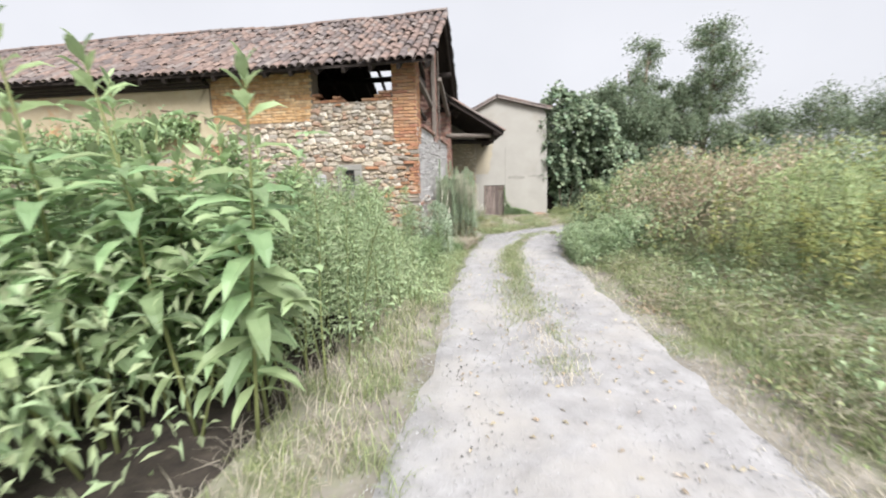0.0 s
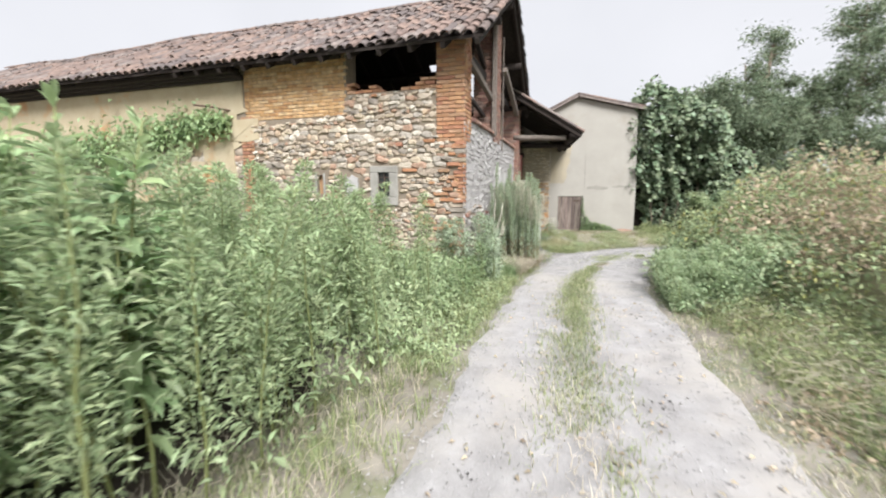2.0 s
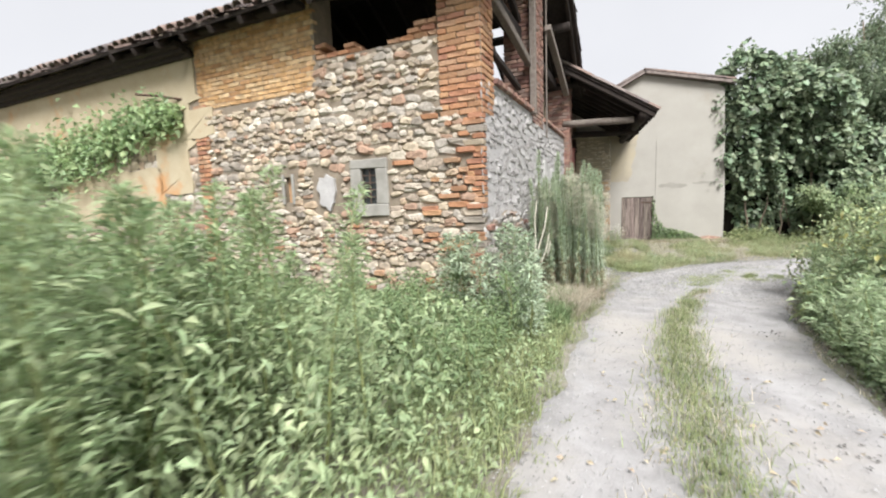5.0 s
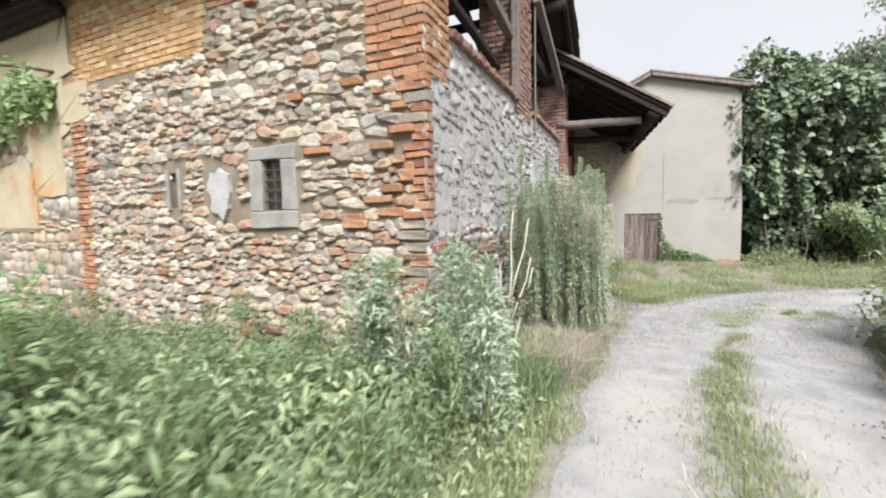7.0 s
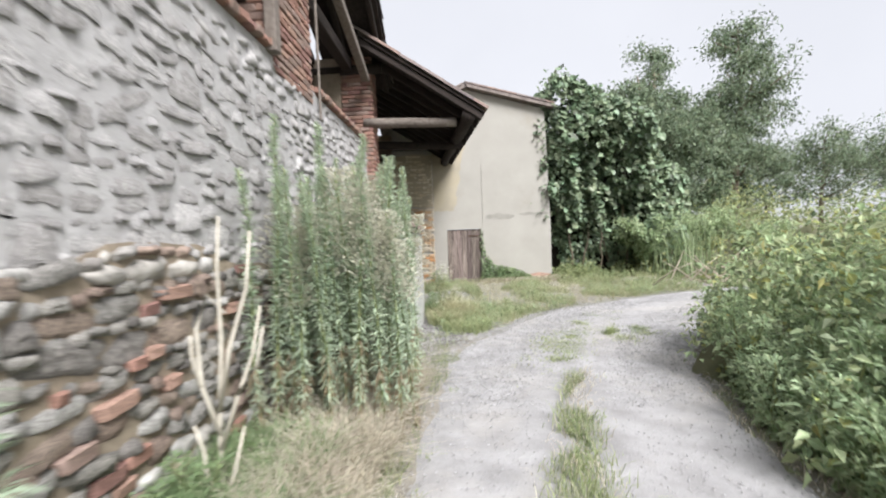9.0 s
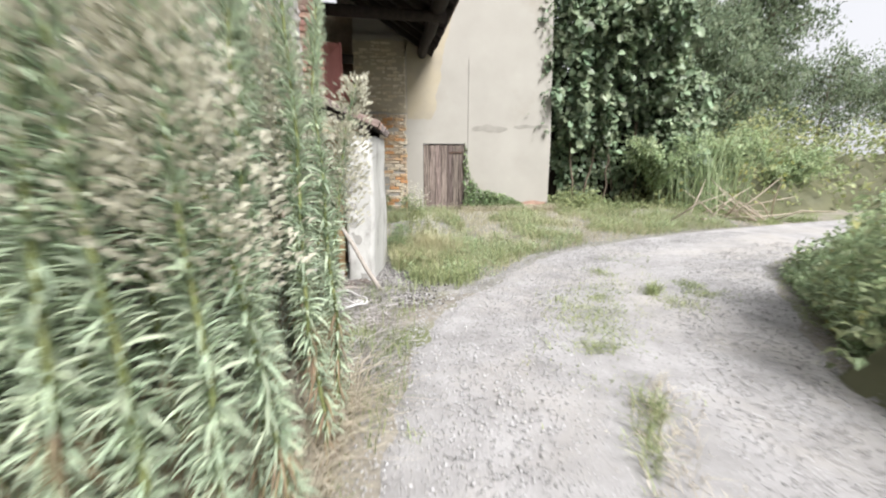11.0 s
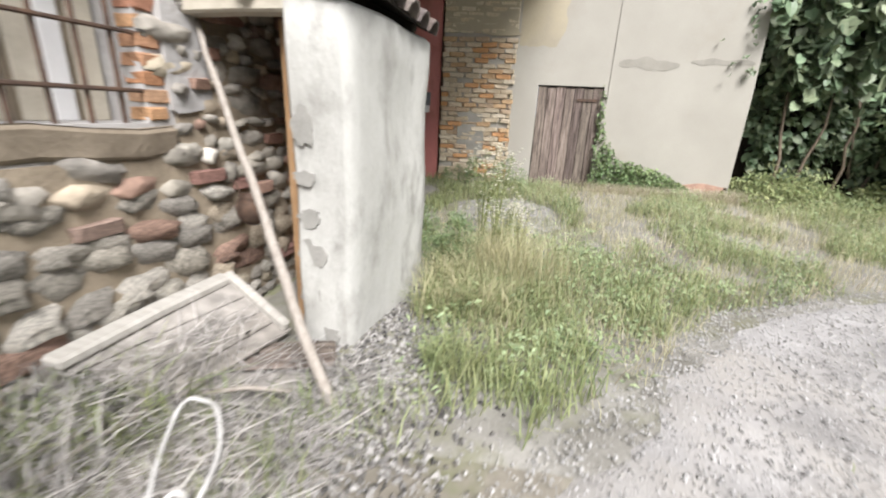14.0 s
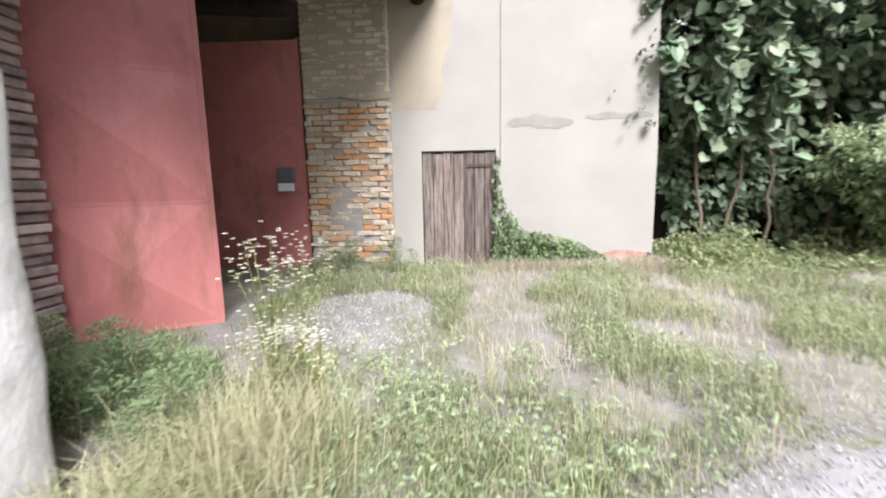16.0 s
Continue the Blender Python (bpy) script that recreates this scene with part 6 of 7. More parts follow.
for k in range(240):
    y = float(rw.uniform(1.5, 9))
    x = float(np.interp(y, LY, LX) + rw.uniform(0.3, 2.2))
    a = rw.uniform(0, 6.28)
    leaves(s, on_ground(np.array([x]), np.array([y]), 0.045), [(math.cos(a), math.sin(a), 0.1)], 0.05, 0.025, rng=rw)
tagged(part("fallen_leaves", s, M["brown_leaf"]), "withered leaves lying on the lane", "leaves", kind="stuff")

# ---------------------------------------------------------------- bramble bank, vines, trees
def mound_h(x, y, lumps):
    h = np.zeros_like(x)
    wx = np.array([noise.noise((a * 0.75, b * 0.75, 12.0)) + 0.5 * noise.noise((a * 2.0, b * 2.0, 14.0)) for a, b in zip(x.ravel(), y.ravel())]).reshape(x.shape)
    wy = np.array([noise.noise((a * 0.75, b * 0.75, 22.0)) + 0.5 * noise.noise((a * 2.0, b * 2.0, 24.0)) for a, b in zip(x.ravel(), y.ravel())]).reshape(x.shape)
    for cx, cy, rx_, ry_, hh in lumps:
        d = ((x - cx + 0.55 * wx) / rx_) ** 2 + ((y - cy + 0.55 * wy) / ry_) ** 2
        h = np.maximum(h, hh * np.sqrt(np.clip(1 - d, 0, 1)))
    n = np.array([noise.noise((a * 0.9, b * 0.9, 4.0)) + 0.5 * noise.noise((a * 2.3, b * 2.3, 9.0)) for a, b in zip(x.ravel(), y.ravel())]).reshape(x.shape)
    return h * (1 + 0.34 * n)


BANK = [(5.7, 8.0, 1.8, 1.9, 1.35), (5.6, 10.1, 2.1, 2.0, 1.75), (5.7, 12.2, 1.7, 1.8, 1.5), (7.2, 7.5, 2.2, 3.0, 1.5), (8.2, 11.0, 2.5, 2.6, 1.8), (9.0, 5.0, 2.8, 3.0, 1.3), (8.0, 14.0, 2.0, 1.5, 0.9), (4.6, 10.6, 1.2, 1.6, 1.2)]
BEYOND = [(11.5, 22.0, 3.5, 2.2, 1.9), (15.5, 21.5, 3.5, 2.2, 2.0), (20, 21, 4, 2.5, 2.2), (13.5, 25, 5, 3, 2.6), (12.0, 13.5, 2.5, 2.0, 1.3), (16, 12, 4, 3.5, 1.6), (26, 22, 5, 4, 2.4)]


def thicket(name, label, lumps, k, size, mats, box_, brown=None):
    gx_, gy_ = np.meshgrid(np.linspace(box_[0], box_[1], 70), np.linspace(box_[2], box_[3], 70))
    h = mound_h(gx_, gy_, lumps)
    e = thing(name, label, "thicket", kind="stuff")
    # added dark core sheet: paints the shade inside the foliage, blocks see-through
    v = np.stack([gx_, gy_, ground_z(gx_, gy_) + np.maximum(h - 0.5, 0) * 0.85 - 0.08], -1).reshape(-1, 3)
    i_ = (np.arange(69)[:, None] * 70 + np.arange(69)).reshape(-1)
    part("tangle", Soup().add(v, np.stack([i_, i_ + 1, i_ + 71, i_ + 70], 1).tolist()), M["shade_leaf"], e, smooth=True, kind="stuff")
    x, y = rw.uniform(box_[0], box_[1], k), rw.uniform(box_[2], box_[3], k)
    h = mound_h(x, y, lumps)
    ok = h > 0.08
    x, y, h = x[ok], y[ok], h[ok]
    at = on_ground(x, y)
    at[:, 2] += h * (1.05 - 0.8 * rw.random(len(x)) ** 2.2) + rw.exponential(0.07, len(x))
    sel = np.array([noise.noise((a * 0.55, b * 0.55, 1.5)) for a, b in zip(x, y)])
    kind_ = np.where(rw.random(len(x)) < 0.10 + 0.35 * np.clip(sel, 0, 1), 1, 0)
    if brown:
        bx, by, br_ = brown
        far_ = ((x - bx) / br_) ** 2 + ((y - by) / (br_ * 0.8)) ** 2 + 1.1 * sel
        kind_ = np.where(rw.random(len(x)) < np.interp(far_, [0.1, 0.5, 1.1], [0.72, 0.5, 0.0]), 2, kind_)
    for q, mat in enumerate(mats):
        j = kind_ == q
        if j.sum():
            s = Soup()
            n = int(j.sum())
            leaves(s, at[j], rw.normal(size=(n, 3)) + [0, -0.2, 0.25], size * rw.uniform(0.6, 1.3, n), size * rw.uniform(0.4, 0.75, n), rng=rw)
            part("foliage", s, M[mat], e, kind="stuff")
    return e


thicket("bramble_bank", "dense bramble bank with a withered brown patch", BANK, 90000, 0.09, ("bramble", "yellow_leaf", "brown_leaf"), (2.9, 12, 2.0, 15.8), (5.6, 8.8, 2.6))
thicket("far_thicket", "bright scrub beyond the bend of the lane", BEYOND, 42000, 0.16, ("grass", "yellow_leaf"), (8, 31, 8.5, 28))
# low leafy plants at the foot of the bank
s = Soup()
x, y = area(85000, 2.6, 7.4, 8.0, 15.2, lambda x, y: (right_of_road(x, y) > 0.05) & (right_of_road(x, y) < 1.9), 0.16)
at = on_ground(x, y)
at[:, 2] += rw.uniform(0.03, 0.72, len(x)) * np.clip(right_of_road(x, y) + 0.12, 0, 1.3) * np.interp(y, [6, 9, 14], [0.5, 1, 1])
leaves(s, at, rw.normal(size=(len(x), 3)) + [-0.3, -0.3, 0.4], rw.uniform(0.05, 0.11, len(x)), rw.uniform(0.03, 0.06, len(x)), rng=rw)
tagged(part("bank_herbs", s, M["nettle"]), "leafy nettles and brambles at the foot of the bank", "weeds", kind="stuff")


def shell(s, lumps, k, size, rng, inner=0.6, face=None):
    tot = sum(a * b + b * c + a * c for *_, a, b, c in lumps)
    for cx, cy, cz, a, b, c in lumps:
        n = int(k * (a * b + b * c + a * c) / tot)
        d = unit(rng.normal(size=(n, 3)))
        bump = np.array([1 + 0.5 * noise.noise((p[0] * 2 + cx, p[1] * 2 + cy, p[2] * 2 + cz)) for p in d])[:, None]
        p = np.array((cx, cy, cz)) + d * bump * rng.uniform(inner, 1.04, (n, 1)) ** 0.6 * np.array((a, b, c))
        way = d * 0.5 + rng.normal(size=(n, 3)) * 0.55 + [0, -0.2, -0.45]
        round_leaves(s, p, way, size * rng.uniform(0.55, 1.15, n), rng)
    return s


IVY = [(6.1, 21.85, 4.7, 0.9, 0.7, 1.4), (5.9, 21.75, 3.0, 0.55, 0.45, 1.5), (7.1, 22.1, 4.2, 1.0, 0.9, 1.5), (8.2, 22.0, 3.1, 1.0, 0.9, 1.2), (9.3, 22.2, 2.3, 1.0, 0.8, 1.0), (6.6, 21.8, 2.2, 0.6, 0.45, 0.9), (7.6, 21.3, 4.4, 0.9, 0.8, 0.7), (8.8, 21.5, 1.3, 0.7, 0.5, 0.7), (6.7, 22.25, 1.1, 0.9, 0.25, 1.3), (8.2, 22.25, 1.0, 1.0, 0.25, 1.2), (9.6, 22.2, 0.9, 0.8, 0.3, 1.0)]
ivy = thing("climbing_vine", "dark broad-leaved vine hanging over the house corner", "vine")
sp = shell(Soup(), IVY, 15500, 0.145, rw)
for k in range(150):
    cx, cy, cz, ra, rb, rc = IVY[int(rw.integers(8))]
    d = unit(rw.normal(size=(1, 3)) + [0, -0.9, 0.2])[0]
    root = np.array((cx, cy, cz)) + d * np.array((ra, rb, rc)) * 0.9
    n_ = int(rw.integers(14, 34))
    u = rw.uniform(0, 1, n_)[:, None]
    line_ = root + u * (d * [0.35, 0.35, 0.1]) + u ** 2 * np.array([0, 0, -rw.uniform(0.2, 0.9)])
    round_leaves(sp, line_ + 0.05 * rw.normal(size=(n_, 3)), rw.normal(size=(n_, 3)) * 0.5 + [0, -0.5, -0.5], rw.uniform(0.12, 0.22, n_), rw)
part("foliage", sp, M["ivy"], ivy, kind="stuff")
for k in range(7):
    x0, d0, d1 = rw.uniform(5.9, 9.0), 0.25 * rw.normal(), 0.15 * rw.normal()
    pts = [(x0 + d0 * math.sin(z * 0.9) + 0.02 * rw.normal(), 22.0 + d1 * math.cos(z), z) for z in np.linspace(-0.5, rw.uniform(1.5, 4), 9)]
    part("stem", tube(Soup(), pts, list(np.linspace(0.03, 0.012, 9)), 6), M["bark"], ivy, smooth=True)
# added near-black slab: its colour stands for shade in the hollow behind the vine
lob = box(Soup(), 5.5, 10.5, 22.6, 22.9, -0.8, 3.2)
tagged(part("yard_wall", lob, M["timber"]), "added near-black backing standing for shade behind the vine", "wall", kind="structure")
ow = Soup()
k = 3200
aa = rw.uniform(-12, -5.4, k)
zz = np.interp(aa, [-12, -8.5, -7.5, -6.3, -5.4], [2.3, 2.6, 2.75, 3.05, 3.0]) + rw.normal(size=k) * np.interp(aa, [-12, -7.5, -6, -5.4], [0.35, 0.28, 0.18, 0.12])
pw = np.array([(BARN @ Vector((a, -0.06 - abs(0.12 * rw.normal()), z)))[:] for a, z in zip(aa, zz)])
leaves(ow, pw, rw.normal(size=(k, 3)) * 0.6 + [0, -0.6, -0.2], 0.13 * rw.uniform(0.6, 1.2, k), 0.11 * rw.uniform(0.6, 1.1, k), rng=rw)
wv = thing("wall_vine", "bright green vine creeping along the barn wall", "vine")
part("foliage", ow, M["broad"], wv, kind="stuff")
part("vine_stem", tube(Soup(), [(BARN @ Vector((a, -0.06, z)))[:] for a, z in ((-11, 0.5), (-10, 1.9), (-8.5, 2.5), (-7, 2.9), (-5.5, 3.05))], 0.02, 6), M["bark"], wv, smooth=True)
s = Soup()
x, y = area(9000, 5.5, 11.0, 20.6, 21.9, lambda x, y: y > 20.5, 0.15)
at = on_ground(x, y)
top_ = np.array([0.32 + 0.55 * noise.noise((a * 1.3, b * 1.3, 5.0)) + 0.3 * noise.noise((a * 4.1, b * 4.1, 8.0)) for a, b in zip(x, y)])
at[:, 2] += rw.uniform(0.02, 1.0, len(x)) * np.clip(top_, 0.05, 0.8) * np.interp(y, [20.6, 21.5], [0.35, 1.0])
leaves(s, at, rw.normal(size=(len(x), 3)) + [0, -0.4, 0.5], rw.uniform(0.06, 0.13, len(x)), rw.uniform(0.03, 0.06, len(x)), rng=rw)
tagged(part("vine_foot_herbs", s, M["grass"]), "bright green herbs at the foot of the vine", "weeds", kind="stuff")
# creeper at the foot of the facade
s = Soup()
k = 2600
x = rw.uniform(3.18, 4.7, k)
hi = np.interp(x, [3.15, 3.25, 3.35, 3.6, 4.2, 4.7], [1.35, 1.1, 0.45, 0.12, 0.0, -0.25])
z = -0.42 + (hi + 0.42) * rw.uniform(0, 1, k) ** 1.3
leaves(s, np.stack([x, HY - 0.03 - 0.3 * rw.random(k) * np.clip(0.4 - z, 0, 1) ** 0.5, z], 1), rw.normal(size=(k, 3)) + [0, -0.5, 0], 0.07, 0.045, rng=rw)
cr = thing("creeper", "low green creeper at the foot of the house", "creeper")
part("foliage", s, M["lush"], cr, kind="stuff")


def tree(x, y, h, spread, seed, leaf=0.21, count=11000, low=0.25, label="tall leafy tree with an open uneven crown"):
    """Tapered trunk, limbs, twigs, and clumps of leaves at the twigs."""
    r = np.random.default_rng(seed)
    z0 = float(ground_z(x, y))
    e = thing("tree", label, "tree", Matrix.Translation((x, y, z0 - 0.1)), "trees beyond the house")
    tr = np.array([[0, 0, 0], [0.1 * r.normal(), 0.1 * r.normal(), h * 0.3], [0.3 * r.normal(), 0.3 * r.normal(), h * 0.6], [0.4 * r.normal(), 0.4 * r.normal(), h * 0.93]])
    part("trunk", tube(Soup(), tr, [h * 0.022, h * 0.017, h * 0.011, 0.02], 8), M["bark"], e, smooth=True)
    tips = []
    for k in range(22):
        t = r.uniform(low, 0.98)
        a = k * 2.4 + r.normal() * 0.4
        p0 = along(tr, np.array([t]))[0]
        ln = spread * np.interp(t, [low, 0.5, 1], [0.75, 1.0, 0.35]) * r.uniform(0.6, 1.2)
        p1 = p0 + np.array([math.cos(a) * ln * 0.55, math.sin(a) * ln * 0.55, ln * 0.30])
        p2 = p0 + np.array([math.cos(a) * ln, math.sin(a) * ln, ln * r.uniform(0.35, 0.8)])
        part("limb", tube(Soup(), [p0, p1, p2], [h * 0.007, h * 0.004, 0.01], 5), M["bark"], e, smooth=True)
        for q in range(5):
            f = r.uniform(0.35, 1.1)
            tips.append(p0 + (p2 - p0) * f + r.normal(size=3) * 0.16 * spread * f)
    tips = np.array(tips)
    j = r.integers(len(tips), size=count)
    rad = r.uniform(0.10, 0.24, len(tips))[j][:, None] * spread
    p = tips[j] + r.normal(size=(count, 3)) * rad * [0.8, 0.8, 0.6]
    s = Soup()
    leaves(s, p, r.normal(size=(count, 3)) + [0, 0, -0.2], leaf * r.uniform(0.6, 1.3, count), leaf * 0.45 * r.uniform(0.6, 1.2, count), rng=r)
    part("crown", s, M["tree"], e, kind="stuff")
    return e


for args in ((17.8, 28.9, 12.4, 2.4, 1), (14.3, 30.7, 12.0, 1.9, 2), (12.3, 28.0, 9.3, 2.2, 3), (9.8, 25.2, 7.4, 1.9, 4), (15.6, 27.6, 8.3, 2.0, 5), (12.0, 24.8, 6.3, 1.9, 9)):
    tree(*args)
for args in ((34.5, 45, 8.0, 3.4, 6), (40, 45, 9.2, 4.2, 7), (46.5, 44, 8.8, 4.2, 8), (53, 43, 8.6, 4.2, 10), (31, 46, 6, 2.6, 11)):
    tree(*args, leaf=0.32, count=7000, label="spreading tree at the far edge of the field")
# reeds and a heap of dead branches at the bend
x, y = rw.normal(9.3, 0.5, 260), rw.normal(20.7, 0.4, 260)
grass_patch("reeds", "tall yellow-green reeds at the bend of the lane", "feather", x, y, rw.uniform(0.7, 2.7, 260), 0.5, 0.02)
for cx, cy, hh_, rr_ in ((8.4, 21.2, 1.9, 0.9), (10.4, 21.4, 2.2, 1.1), (11.8, 20.9, 1.6, 1.0)):
    bush = thing("arching_bush", "pale green arching bush at the bend of the lane", "bush", Matrix.Translation((cx, cy, float(ground_z(cx, cy)))), "bushes at the bend")
    bs_ = Soup()
    for k in range(34):
        a = rw.uniform(0, 6.28)
        out_ = np.array([math.cos(a), math.sin(a), 0]) * rr_ * rw.uniform(0.4, 1.2)
        u = np.linspace(0, 1, 7)[:, None]
        arc = out_ * u ** 1.3 + np.array([0, 0, hh_ * rw.uniform(0.7, 1.1)]) * (1.9 * u - 1.05 * u ** 2)
        part("shoot", tube(Soup(), arc, list(np.linspace(0.012, 0.004, 7)), 4), M["stem"], bush, smooth=True) if k < 10 else None
        n_ = 95
        t_ = rw.uniform(0.2, 1, n_)
        leaves(bs_, along(arc, t_) + 0.07 * rw.normal(size=(n_, 3)), rw.normal(size=(n_, 3)) * 0.6 + out_ * 0.6 + [0, -0.2, -0.2], rw.uniform(0.08, 0.17, n_), rw.uniform(0.03, 0.06, n_), rng=rw)
    part("foliage", bs_, M["feather"], bush, kind="stuff")
sg = Soup()
zz = rw.uniform(1.4, 4.6, 60)
xx = HX1 - 0.1 - rw.exponential(0.10, 60)
leaves(sg, np.stack([xx, HY - 0.03 - 0.05 * rw.random(60), zz], 1), rw.normal(size=(60, 3)) * 0.5 + [-0.5, -0.5, -0.3], 0.12 * rw.uniform(0.5, 1.1, 60), 0.09, rng=rw)
tagged(part("vine_sprigs", sg, M["ivy"]), "stray vine sprigs creeping on the plaster", "vine", kind="stuff")
heap = thing("branch_heap", "heap of bleached dead branches at the lane bend", "branches", Matrix.Translation((9.3, 19.4, float(ground_z(9.3, 19.4)))))
for k in range(26):
    a, el = rw.uniform(0, 6.28), rw.uniform(0.05, 0.7)
    c = np.array([rw.normal() * 0.6, rw.normal() * 0.35, 0.05])
    d = np.array([math.cos(a) * math.cos(el), math.sin(a) * math.cos(el), math.sin(el)]) * rw.uniform(0.7, 1.6)
    part("branch", tube(Soup(), [c, c + d * 0.5 + 0.05 * rw.normal(size=3), c + d], [0.022, 0.016, 0.006], 5), M["straw"], heap, smooth=True)

# ---------------------------------------------------------------- pieces of the walls
rng_w = np.random.default_rng(21)


def pillow(seed, lip=False, slab=False):
    """A rounded stone front, unit wide (x), unit high (z), bulging towards -y; lip: smeared over above, overhanging below; slab: flat-faced."""
    r = np.random.default_rng(seed)
    g = np.linspace(-1, 1, 5)
    gz = np.array([-1, -0.88, -0.2, 0.5, 1]) if lip else g
    v, f = [], []
    for j, z in enumerate(gz):
        for i, x in enumerate(g):
            px, pz = x * math.sqrt(1 - 0.30 * z * z), z * math.sqrt(1 - 0.30 * x * x)
            out = max(0.0, 1 - (x * x + z * z) / 2.0) ** (0.15 if slab else 0.35)
            if lip:
                out = (1.0, 1.0, 0.8, 0.35, 0.0)[j] * (1 - 0.55 * x * x)
            if abs(x) == 1 or abs(z) == 1:
                out = 0.0
            v.append((0.5 * px + r.normal() * 0.065, -out * (1 + r.normal() * (0.10 if slab else 0.25)), 0.5 * pz + r.normal() * 0.065))
    for j in range(4):
        for i in range(4):
            a = j * 5 + i
            f.append((a, a + 1, a + 6, a + 5))
    return np.array(v), f


PILLOWS = [pillow(k) for k in range(8)] + [pillow(k + 20, True) for k in range(8)] + [pillow(k + 40, slab=True) for k in range(8)]
PILLOW_MESH = {}


def pillow_mesh(k, mat):
    if (k, mat) not in PILLOW_MESH:
        PILLOW_MESH[k, mat] = Soup().add(*PILLOWS[k]).mesh("stone", M[mat], mat != "stone")
    return PILLOW_MESH[k, mat]


def courses(p0, p1, q0, q1, size, rng, flat=0.2):
    """Irregular courses of rubble: yields centre, width, height and whether it is a flat brick."""
    q = q0
    while q < q1:
        brick_row = rng.random() < flat
        h = rng.uniform(0.05, 0.065) if brick_row else rng.uniform(0.5, 1.35) * size
        p = p0 - rng.uniform(0, 0.1)
        while p < p1:
            w = rng.uniform(0.16, 0.27) if brick_row else h * rng.uniform(0.9, 2.7)
            yield p + w / 2, q + h / 2 + rng.normal() * 0.02, w * 1.12, h * rng.uniform(0.95, 1.45), brick_row
            p += w
        q += h * 0.97


def lay(parent, stones, to_pose, mat, mat_joined, depth, chosen, limit=290, lip=False):
    """Lays stones on a face: the chosen ones as pieces, the others joined."""
    s, made = Soup(), 0
    for p, q, w, h, d in stones:
        k = int(rng_w.integers(8)) + (8 if lip else 16 if mat == "stone" else 0)
        m = to_pose(p, q) @ Matrix.Rotation(rng_w.normal() * 0.13, 4, "Y") @ Matrix.Diagonal((w, d if d else depth, h, 1))
        if chosen(p, q) and made < limit:
            part("stone", pillow_mesh(k, mat), None, parent, m=m)
            made += 1
        else:
            v = PILLOWS[k][0] @ np.array(m.to_3x3()).T + np.array(m.translation)
            s.add(v, PILLOWS[k][1])
    if s.n:
        part("stonework", s, M[mat_joined], parent, smooth=mat != "stone", kind="stuff")


def inside(p, q, holes, margin=0.02):
    return any(h[0] - margin < p < h[1] + margin and h[2] - margin < q < h[3] + margin for h in holes)


# front wall: rubble
SURR = (-2.0, -1.39, 1.22, 2.03)
front_holes = [SURR, (SLIT[0] - 0.05, SLIT[1] + 0.05, SLIT[2] - 0.05, SLIT[3] + 0.05), (-2.62, -2.25, 1.33, 1.85)]
top_of_rubble = lambda a: np.interp(a, [-5, -4.2, -2.6, -2.4, -1.6, -1.1, -0.6, -0.56, 0], [3.02, 3.05, 3.1, 3.5, 3.48, 3.5, 3.55, 2.5, 2.5])
st, bricks_front = [], []
for p, q, w, h, flat in courses(-4.85, -0.02, -0.25, 3.52, 0.094, rng_w, 0.0):
    if q + h / 2 > top_of_rubble(p) or inside(p, q, front_holes, 0.06) or p + w / 2 > 0.0:
        continue
    if (rng_w.random() < 0.015) or (p > -0.45 and rng_w.random() < 0.30) or (q < 1.9 and p > -1.0 and rng_w.random() < 0.16):
        bricks_front.append((p, q, min(w, 0.34), min(h, 0.085) * rng_w.uniform(0.8, 1)))
    else:
        st.append((p, q, w * 1.13, h * 1.10, rng_w.uniform(0.025, 0.065)))
lay(front, st, lambda p, q: Matrix.Translation((p, 0.012, q)), "stone", "stone_i", 0.05, lambda p, q: p > -2.4 and 0.9 < q < 2.9)
BRICK_MESH = {}


def brick_mesh(mat, k):
    """A worn brick, unit sized, its corners knocked off."""
    if (mat, k) not in BRICK_MESH:
        r = np.random.default_rng(k + 50)
        s = bevel_box(-0.5, 0.5, -0.5, 0.5, -0.5, 0.5, 0.10)
        s.v[0] = s.v[0] + r.normal(size=s.v[0].shape) * 0.034
        BRICK_MESH[mat, k] = s.mesh("brick", M[mat])
    return BRICK_MESH[mat, k]


def bricks(parent, items, mat, limit=290):
    """items: centre x, y, z and size sx, sy, sz."""
    s, src = Soup(), {}
    for n, (x, y, z, sx, sy, sz) in enumerate(items):
        k = int(rng_w.integers(5))
        m = Matrix.Translation((x, y, z)) @ Matrix.Rotation(rng_w.normal() * 0.022, 4, "Y") @ Matrix.Rotation(rng_w.normal() * 0.02, 4, "Z") @ Matrix.Diagonal((sx, sy, sz, 1))
        me = brick_mesh(mat, k)
        if n < limit:
            part("brick", me, None, parent, m=m)
        else:
            if k not in src:
                src[k] = (np.array([v.co[:] for v in me.vertices]), [list(f.vertices) for f in me.polygons])
            s.add(src[k][0] @ np.array(m.to_3x3()).T + np.array(m.translation), src[k][1])
    if s.n:
        part("brickwork", s, M[mat + "_i"], parent, kind="stuff")


